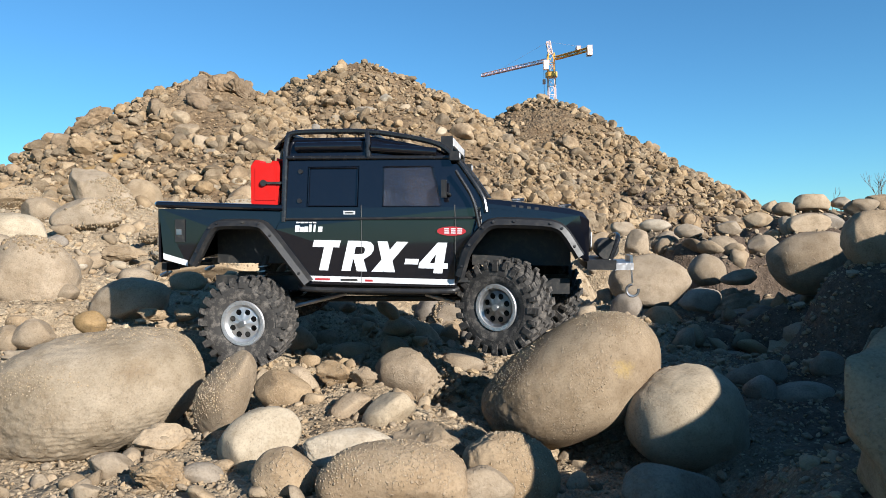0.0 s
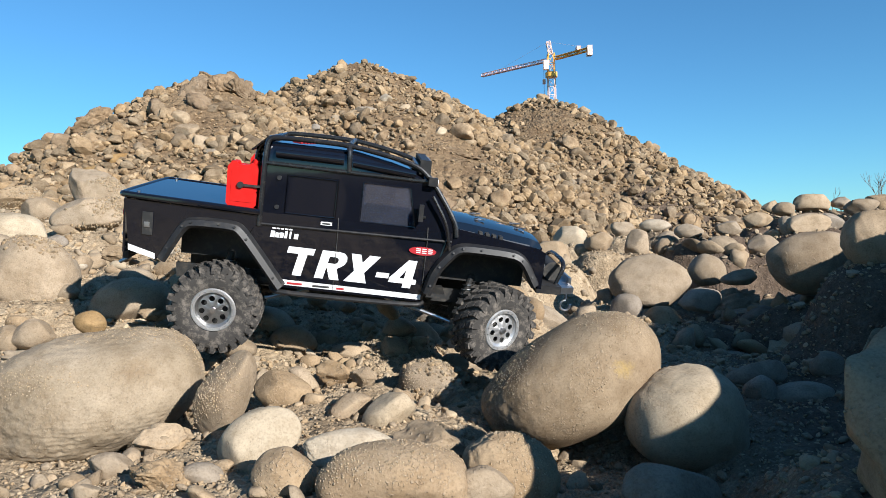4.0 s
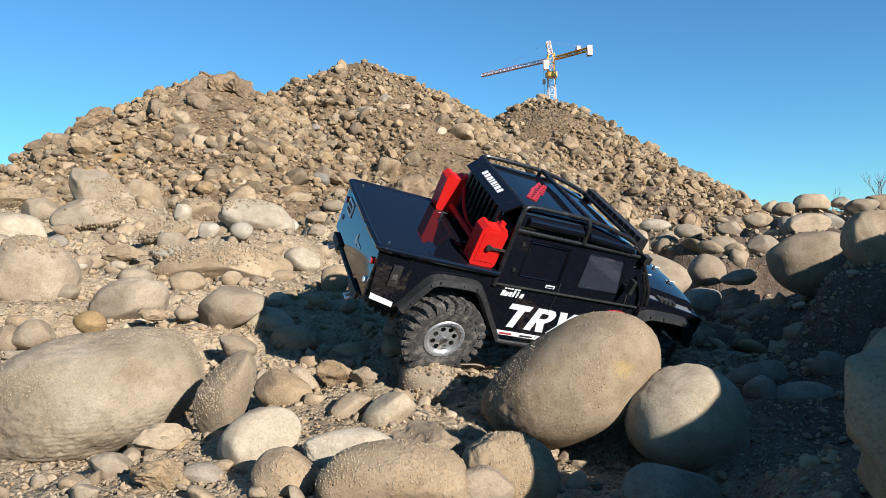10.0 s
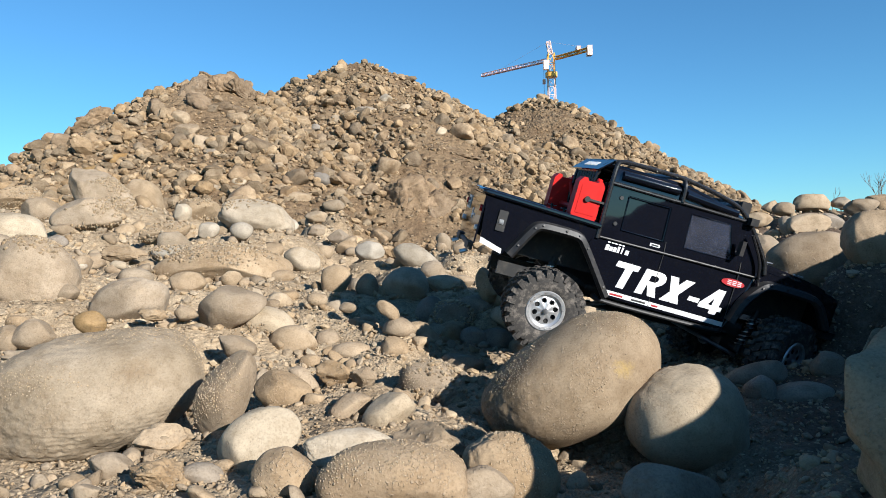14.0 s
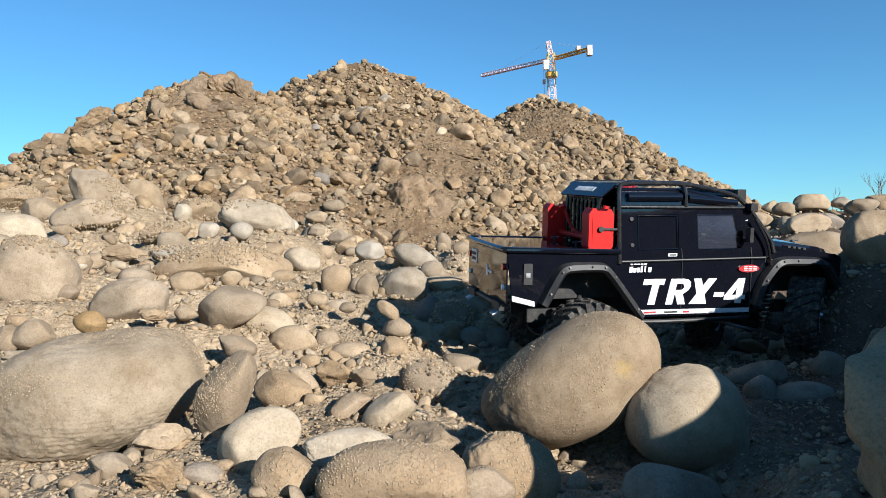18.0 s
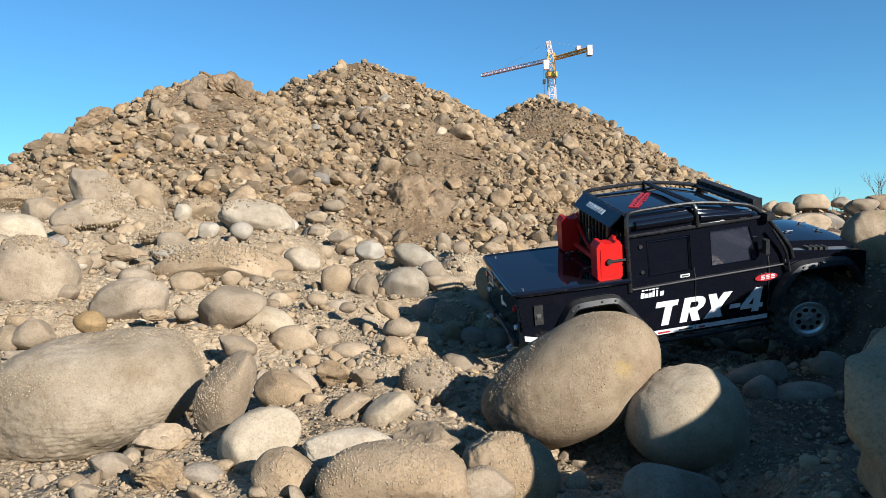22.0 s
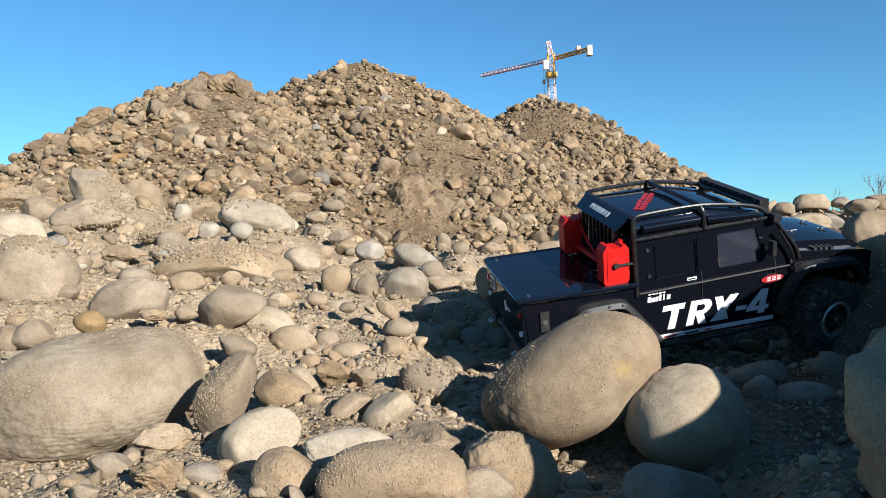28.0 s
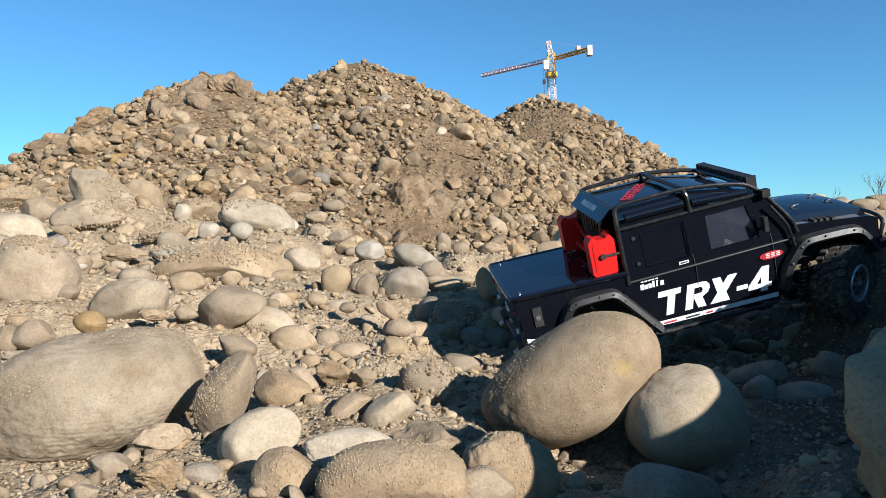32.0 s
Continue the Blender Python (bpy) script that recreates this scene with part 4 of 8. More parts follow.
stone(1.920, 9.081, 2.020, 0.0895, 0.0659, 0.0671, 2, 228, M_TAN, "rounded tan stone lying on the gravel heap", 4, round_=0.15, name="boulder", heap=True)
stone(1.847, 8.093, 1.484, 0.1196, 0.0864, 0.0864, 12, 229, M_TAN, "rounded tan stone lying on the gravel heap", 4, round_=0.15, name="boulder", heap=True)
stone(2.677, 8.705, 1.460, 0.1001, 0.0682, 0.0643, 2, 230, M_TAN, "rounded tan stone lying on the gravel heap", 4, round_=0.15, name="boulder", heap=True)
stone(3.170, 8.427, 1.060, 0.0969, 0.0622, 0.0554, 12, 231, M_TAN, "rounded tan stone lying on the gravel heap", 4, round_=0.15, name="boulder", heap=True)
stone(2.212, 7.358, 0.935, 0.0906, 0.0629, 0.0604, 2, 232, M_PALE, "rounded tan stone lying on the gravel heap", 4, round_=0.15, name="boulder", heap=True)
stone(1.130, 6.091, 0.796, 0.0750, 0.0594, 0.0650, 2, 233, M_TAN, "rounded tan stone lying on the gravel heap", 4, round_=0.15, name="boulder", heap=True)
stone(1.272, 6.843, 0.959, 0.0730, 0.0544, 0.0562, 2, 234, M_TAN, "rounded tan stone lying on the gravel heap", 4, round_=0.15, name="boulder", heap=True)
stone(1.584, 7.299, 0.994, 0.0959, 0.0644, 0.0599, 2, 235, M_TAN, "rounded tan stone lying on the gravel heap", 4, round_=0.15, name="boulder", heap=True)
stone(1.807, 7.517, 1.116, 0.0864, 0.0651, 0.0679, 2, 236, M_TAN, "rounded tan stone lying on the gravel heap", 4, round_=0.15, name="boulder", heap=True)
stone(0.658, 6.289, 1.126, 0.0775, 0.0658, 0.0775, 2, 237, M_TAN, "rounded tan stone lying on the gravel heap", 4, round_=0.15, name="boulder", heap=True)
stone(1.248, 7.814, 1.353, 0.0706, 0.0626, 0.0770, 2, 238, M_TAN, "rounded tan stone lying on the gravel heap", 4, round_=0.15, name="boulder", heap=True)
stone(1.084, 6.743, 1.047, 0.0664, 0.0461, 0.0443, 2, 239, M_TAN, "rounded tan stone lying on the gravel heap", 4, round_=0.15, name="boulder", heap=True)
stone(2.135, 8.310, 1.525, 0.0819, 0.0752, 0.0955, 22, 240, M_TAN, "rounded tan stone lying on the gravel heap", 4, round_=0.15, name="boulder", heap=True)
stone(2.246, 7.971, 1.291, 0.0785, 0.0510, 0.0458, 2, 241, M_TAN, "rounded tan stone lying on the gravel heap", 4, round_=0.15, name="boulder", heap=True)
stone(2.292, 7.575, 1.042, 0.0995, 0.0559, 0.0435, 2, 242, M_TAN, "rounded tan stone lying on the gravel heap", 4, round_=0.15, name="boulder", heap=True)
stone(2.580, 7.733, 1.034, 0.0635, 0.0512, 0.0571, 2, 243, M_GREY, "rounded tan stone lying on the gravel heap", 4, round_=0.15, name="boulder", heap=True)
stone(2.186, 7.614, 1.100, 0.0750, 0.0487, 0.0438, 2, 244, M_TAN, "rounded tan stone lying on the gravel heap", 4, round_=0.15, name="boulder", heap=True)
stone(1.397, 9.298, 2.268, 0.0916, 0.0551, 0.0458, 2, 245, M_TAN, "rounded tan stone lying on the gravel heap", 4, round_=0.15, name="boulder", heap=True)
stone(3.335, 7.992, 0.793, 0.0919, 0.0626, 0.0591, 2, 246, M_TAN, "rounded tan stone lying on the gravel heap", 4, round_=0.15, name="boulder", heap=True)
stone(1.928, 6.943, 0.718, 0.1026, 0.0712, 0.0684, 2, 247, M_TAN, "rounded tan stone lying on the gravel heap", 4, round_=0.15, name="boulder", heap=True)
stone(1.659, 7.002, 0.787, 0.0920, 0.0618, 0.0575, 2, 248, M_TAN, "rounded tan stone lying on the gravel heap", 4, round_=0.15, name="boulder", heap=True)
stone(2.467, 7.181, 0.752, 0.1061, 0.0705, 0.0649, 2, 249, M_TAN, "rounded tan stone lying on the gravel heap", 4, round_=0.15, name="boulder", heap=True)
stone(0.380, 4.765, 0.401, 0.0939, 0.0652, 0.0626, 12, 250, M_TAN, "rounded tan stone lying on the gravel heap", 4, round_=0.15, name="boulder", heap=True)
stone(0.889, 5.220, 0.488, 0.0857, 0.0610, 0.0600, 2, 251, M_TAN, "rounded tan stone lying on the gravel heap", 4, round_=0.15, name="boulder", heap=True)
stone(1.136, 5.378, 0.468, 0.0795, 0.0637, 0.0707, 2, 252, M_TAN, "rounded tan stone lying on the gravel heap", 4, round_=0.15, name="boulder", heap=True)

# ---- the sheet of ground ----
def ground_sheet():
    """One sheet: fine near the track, coarser to the horizon."""
    us = np.concatenate([np.linspace(-60, -6, 28)[:-1], np.linspace(-6, -1.3, 60)[:-1], np.linspace(-1.3, 1.5, 281)[:-1], np.linspace(1.5, 6, 56)[:-1], np.linspace(6, 60, 28)])
    vs = np.concatenate([np.linspace(-40, -1, 20)[:-1], np.linspace(-1, 0.3, 40)[:-1], np.linspace(0.3, 2.2, 191)[:-1], np.linspace(2.2, 11, 150)[:-1], np.linspace(11, 300, 40)])
    X, Y = np.meshgrid(us, vs)
    Z = ground(X, Y)
    rng = np.random.default_rng(5)
    fine = (Y > 0.2) & (Y < 3) & (np.abs(X) < 2)
    Z = Z + np.where(fine, 1, 1.5) * rng.normal(size=Z.shape) * np.where((Y > 11) | (Y < 0.2) | (np.abs(X) > 5.5) | ((Y < 2.2) & (np.abs(X) > 1.5)), 0, 0.0022)
    nu, nv = len(us), len(vs)
    verts = np.stack([X.ravel(), Y.ravel(), Z.ravel()], 1)
    i = np.arange(nu * nv).reshape(nv, nu)
    faces = np.stack([i[:-1, :-1].ravel(), i[:-1, 1:].ravel(), i[1:, 1:].ravel(), i[1:, :-1].ravel()], 1).tolist()
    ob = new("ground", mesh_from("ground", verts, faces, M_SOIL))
    return tagged(ob, "dry tan soil and gravel of a building site", "ground", kind="structure")


ground_sheet()


def scatter(name, mat, count, area, size, seed, words, category, keep=None, sub=2, up=0.25, smooth=True):
    """Many loose stones that nobody could count, as one object."""
    rng = np.random.default_rng(seed)
    shapes = [stone_points(900 + k, sub, 0.15)[0] for k in range(10)]
    faces0 = np.array(ball(sub)[1])
    x, y = rng.uniform(area[0], area[1], count * 12), rng.uniform(area[2], area[3], count * 12)
    if keep is not None:
        ok = keep(x, y, rng)
        x, y = x[ok], y[ok]
    x, y = x[:count], y[:count]
    z = ground(x, y)
    s = size[0] * (size[1] / size[0]) ** (rng.uniform(0, 1, len(x)) ** size[2])
    V, F = [], []
    nv = len(shapes[0])
    for k in range(len(x)):
        q = shapes[k % 10] * (s[k] * np.array((rng.uniform(0.8, 1.25), rng.uniform(0.7, 1.1), rng.uniform(0.5, 0.85))))
        e = Euler((rng.normal() * 0.5, rng.normal() * 0.5, rng.uniform(0, 6.28))).to_matrix()
        V.append(q @ np.array(e).T + np.array((x[k], y[k], z[k] + up * s[k])))
        F.append(faces0 + k * nv)
    ob = new(name, mesh_from(name, np.concatenate(V), np.concatenate(F).tolist(), mat, smooth))
    return tagged(ob, words, category, kind="stuff")


def on_heap(x, y, rng):
    """Stones lie thick at the foot and on the near flank, thin where soil shows near the tops."""
    bare = wobble(x * 0.9 + 3, y * 0.9, 1.3) + 0.9 * (x > -1.0) * np.clip(heaps(x, y) - 0.9, 0, 1) + 0.45 * np.clip(x - 0.3, 0, 1) * np.clip(heaps(x, y) - 0.7, 0, 1)
    free = np.ones(len(x), bool)
    for cx, cy, ca in CLODS:
        free &= (np.abs(x - cx) > 0.8 * ca) | (np.abs(y - cy) > 0.45)
    return free & (heaps(x, y) > 0.16) & (y < 9.9) & (rng.uniform(-0.7, 2.0, len(x)) > bare)


def near_floor(x, y, rng):
    return (heaps(x, y) < 0.3) & (np.abs(x) < 0.72 * y + 0.2)


scatter("heap_stones", M_HEAP, 6200, (-5.2, 5.2, 3.0, 9.8), (0.020, 0.075, 1.5), 21, "rubble of tan rounded stones on a gravel heap", "rubble", on_heap, smooth=False, up=0.5)
scatter("heap_rubble", M_HEAP, 17000, (-5.2, 5.2, 3.0, 9.8), (0.014, 0.036, 1.2), 25, "small tan and brown stones packed on a gravel heap", "rubble", on_heap, sub=1, smooth=False, up=0.45)
scatter("heap_gravel", M_HEAP, 14000, (-5.2, 5.2, 3.0, 9.8), (0.007, 0.020, 1.5), 24, "coarse tan gravel on the flank of a heap", "gravel", lambda x, y, rng: (heaps(x, y) > 0.1) & (y < 9.9), sub=1, smooth=False)
scatter("crumbs", M_CRUMB, 26000, (-0.95, 0.85, 0.45, 1.5), (0.0009, 0.0034, 1.8), 28, "dry crumbs of sandy soil between the boulders", "crumbs", near_floor, sub=1, smooth=False)
scatter("gravel", M_PEBBLE, 6000, (-1.1, 1.1, 0.42, 1.35), (0.0016, 0.0065, 2.4), 22, "fine tan gravel between the boulders", "gravel", near_floor, sub=1)
scatter("coarse_gravel", M_CRUMB, 16000, (-2.0, 2.0, 0.95, 3.0), (0.0025, 0.011, 1.9), 27, "coarse dusty gravel behind the track", "gravel", near_floor, sub=1, smooth=False)
scatter("small_stones", M_PEBBLE, 400, (-0.75, 0.75, 0.48, 1.25), (0.006, 0.017, 1.6), 29, "small tan stones wedged between boulders", "small stones", near_floor, sub=3)
scatter("cobbles", M_PEBBLE, 2600, (-2.6, 2.6, 1.15, 4.6), (0.010, 0.042, 1.8), 23, "loose tan cobbles at the foot of the heap", "cobbles", near_floor, sub=2)


def heap_singles():
    rng = np.random.default_rng(31)
    shapes = [mesh_from("stone", stone_points(700 + k, 3, 0.1)[0], ball(3)[1], M_HEAPS) for k in range(14)]
    n = 0
    while n < 200:
        x, y = rng.uniform(-4.6, 4.6), rng.uniform(3.2, 9.2)
        if not 0.25 < heaps(x, y) < 1.5:
            continue
        s = rng.uniform(0.045, 0.085) if n % 7 else rng.uniform(0.09, 0.12)
        ob = new("stone", shapes[n % 14])
        ob.matrix_world = (pose(x, y, float(ground(x, y)) + 0.22 * s, rng.normal() * 22, rng.normal() * 22, rng.uniform(0, 360))
                           @ Matrix.Diagonal((s * rng.uniform(0.85, 1.3), s * rng.uniform(0.75, 1.1), s * rng.uniform(0.6, 0.9), 1)))
        tagged(ob, "rounded tan stone lying on the gravel heap", "stone", group="stones on the heap")
        n += 1


heap_singles()


def grit():
    """Grains of dry sand that cling in patches to the larger boulders."""
    rng = np.random.default_rng(77)
    base, faces0 = stone_points(905, 1, 0.2)
    faces0 = np.array(faces0)
    V, F, n = [], [], 0
    for ob in [o for o in scene.objects if o.name.startswith("boulder") and o.data.materials[0] in (M_TAN, M_DIRTY, M_STAINED, M_PITTED) and len(o.data.vertices) > 9000 and o.matrix_world.translation.y < 1.0]:
        me = ob.data
        co, no = np.empty(len(me.vertices) * 3), np.empty(len(me.vertices) * 3)
        me.vertices.foreach_get("co", co)
        me.vertices.foreach_get("normal", no)
        m = np.array(ob.matrix_world)
        co, no = co.reshape(-1, 3) @ m[:3, :3].T + m[:3, 3], no.reshape(-1, 3) @ m[:3, :3].T
        field = waves(co * 60, np.random.default_rng(len(V) + 3), 1.0, 7) + 0.6 * no[:, 2]
        pick = np.flatnonzero((no[:, 2] > -0.3) & (no[:, 1] < 0.5) & (field > rng.uniform(0.2, 1.6, len(co))))
        pick = rng.choice(pick, min(int(8000 * max(ob.dimensions)), len(pick)), replace=False)
        for k in pick:
            s = 0.0003 + 0.0008 * rng.random() ** 2
            side = rng.normal(size=3) * 0.0016
            up = no[k] / np.linalg.norm(no[k])
            V.append(base * s * rng.uniform(0.7, 1.3, 3) + co[k] + side - up * (side @ up))
            F.append(faces0 + n)
            n += len(base)
    ob = new("grit", mesh_from("grit", np.concatenate(V), np.concatenate(F).tolist(), M_CRUMB))
    tagged(ob, "grains of dry sand clinging to the boulders", "grit", kind="stuff")


grit()


def dirt_on_boulders():
    """Crumbs and small lumps of earth that lie on and against the half-buried boulders."""
    rng = np.random.default_rng(78)
    base, faces0 = stone_points(906, 1, 0.1)
    faces0 = np.array(faces0)
    V, F, n = [], [], 0
    for ob in [o for o in scene.objects if o.name.startswith("boulder") and 0.95 < o.matrix_world.translation.y < 2.5 and o.matrix_world.translation.x < 0.1]:
        me = ob.data
        co, no = np.empty(len(me.vertices) * 3), np.empty(len(me.vertices) * 3)
        me.vertices.foreach_get("co", co)
        me.vertices.foreach_get("normal", no)
        m = np.array(ob.matrix_world)
        co, no = co.reshape(-1, 3) @ m[:3, :3].T + m[:3, 3], no.reshape(-1, 3) @ m[:3, :3].T
        patch = waves(co * 22, np.random.default_rng(n % 997 + 5), 1.0, 7)
        above = co[:, 2] - ground(co[:, 0], co[:, 1])
        lying = (no[:, 2] > 0.55) & (patch > rng.uniform(0.1, 0.9, len(co)))
        leaning = (above > -0.004) & (above < 0.012 + 0.012 * patch)
        pick = np.flatnonzero(lying | (leaning & (rng.random(len(co)) < 0.6)))
        size = max(ob.dimensions)
        pick = rng.choice(pick, min(int(5500 * size), len(pick)), replace=False)
        for k in pick:
            s = 0.0011 + 0.0042 * rng.random() ** 2.5
            side = rng.normal(size=3) * 0.003
            up = no[k] / np.linalg.norm(no[k])
            V.append(base * s * rng.uniform(0.7, 1.3, 3) + co[k] + side - up * (side @ up))
            F.append(faces0 + n)
            n += len(base)
    ob = new("earth_crumbs", mesh_from("earth_crumbs", np.concatenate(V), np.concatenate(F).tolist(), M_CRUMB, False))
    tagged(ob, "lumps of dry earth lying on half-buried boulders", "crumbs", kind="stuff")


dirt_on_boulders()

# ---- the model truck: x forward, y to its left, z up, origin between the axles ----
def part(name, bm, material, parent, label="", smooth=False, bev=0.0):
    if bev:
        bmesh.ops.bevel(bm, geom=[e for e in bm.edges if e.is_manifold and e.calc_face_angle(0) > 0.5], offset=bev, segments=2, profile=0.6, affect="EDGES", clamp_overlap=True)
    bmesh.ops.recalc_face_normals(bm, faces=bm.faces)
    me = bpy.data.meshes.new(name)
    bm.to_mesh(me)
    bm.free()
    me.materials.append(material)
    if smooth:
        me.polygons.foreach_set("use_smooth", [True] * len(me.polygons))
        me.set_sharp_from_angle(angle=radians(35))
    ob = new(name, me)
    ob.parent = parent
    if label:
        ob["label"] = label
    return ob


def box(bm, x0, x1, y0, y1, z0, z1):
    v = [bm.verts.new((x, y, z)) for x in (x0, x1) for y in (y0, y1) for z in (z0, z1)]
    for f in ((0, 1, 3, 2), (4, 6, 7, 5), (0, 4, 5, 1), (2, 3, 7, 6), (0, 2, 6, 4), (1, 5, 7, 3)):
        bm.faces.new([v[i] for i in f])
    return v


def tube(bm, pts, r, n=10, closed=False):
    """A round tube along a line of points."""
    pts = [Vector(p) for p in pts]
    rings, side = [], None
    m = len(pts)
    for i, p in enumerate(pts):
        a = pts[(i - 1) % m] if (closed or i) else p
        b = pts[(i + 1) % m] if (closed or i < m - 1) else p
        d = (b - a).normalized()
        if side is None:
            side = d.orthogonal().normalized()
        side = (side - d * side.dot(d)).normalized()
        up = d.cross(side)
        k = 1.0
        if (closed or 0 < i < m - 1):
            c = (p - a).normalized().dot((b - p).normalized())
            k = 1 / max(0.6, math.sqrt((1 + c) / 2))
        rings.append([bm.verts.new(p + (side * math.cos(t) + up * math.sin(t)) * r * k) for t in (j * 2 * math.pi / n for j in range(n))])
    for i in range(m if closed else m - 1):
        A, B = rings[i], rings[(i + 1) % m]
        for j in range(n):
            bm.faces.new((A[j], A[(j + 1) % n], B[(j + 1) % n], B[j]))
    if not closed:
        bm.faces.new(rings[0][::-1])
        bm.faces.new(rings[-1])


def smooth_line(pts, k=3):
    """Rounds the corners of a line."""
    for _ in range(k):
        out = [pts[0]]
        for a, b in zip(pts[:-1], pts[1:]):
            a, b = Vector(a), Vector(b)
            out += [tuple(a.lerp(b, 0.2)), tuple(a.lerp(b, 0.8))]
        pts = out + [pts[-1]]
    return pts


def ysurf(z):
    """Half width of the body shell at height z."""
    return 0.097 - max(0.0, z - 0.1186) * 0.14


def prism(bm, poly, lo, hi):
    """A flat polygon, given by its corners, made solid between the corner functions lo and hi."""
    A, B = [bm.verts.new(lo(*p)) for p in poly], [bm.verts.new(hi(*p)) for p in poly]
    n = len(poly)
    bm.faces.new(A[::-1])
    bm.faces.new(B)
    for i in range(n):
        bm.faces.new((A[i], A[(i + 1) % n], B[(i + 1) % n], B[i]))


def side_panel(bm, poly, s, proud=0.0, thick=0.0025):
    """A panel of the body's side: corners in x and z."""
    prism(bm, poly, lambda x, z: (x, s * (ysurf(z) + proud - thick), z), lambda x, z: (x, s * (ysurf(z) + proud), z))


def disc(bm, c, axis, r, h, n=20, r2=None):
    c, axis = Vector(c), Vector(axis).normalized()
    tube2 = [c, c + axis * h]
    side = axis.orthogonal().normalized()
    up = axis.cross(side)
    R = [r, r if r2 is None else r2]
    rings = [[bm.verts.new(p + (side * math.cos(t) + up * math.sin(t)) * q) for t in (j * 2 * math.pi / n for j in range(n))] for p, q in zip(tube2, R)]
    for j in range(n):
        bm.faces.new((rings[0][j], rings[0][(j + 1) % n], rings[1][(j + 1) % n], rings[1][j]))
    bm.faces.new(rings[0][::-1])
    bm.faces.new(rings[1])


truck = tagged(new("toy_truck"), "black radio-controlled crawler pickup truck climbing over boulders", "toy truck")


def B():
    return bmesh.new()


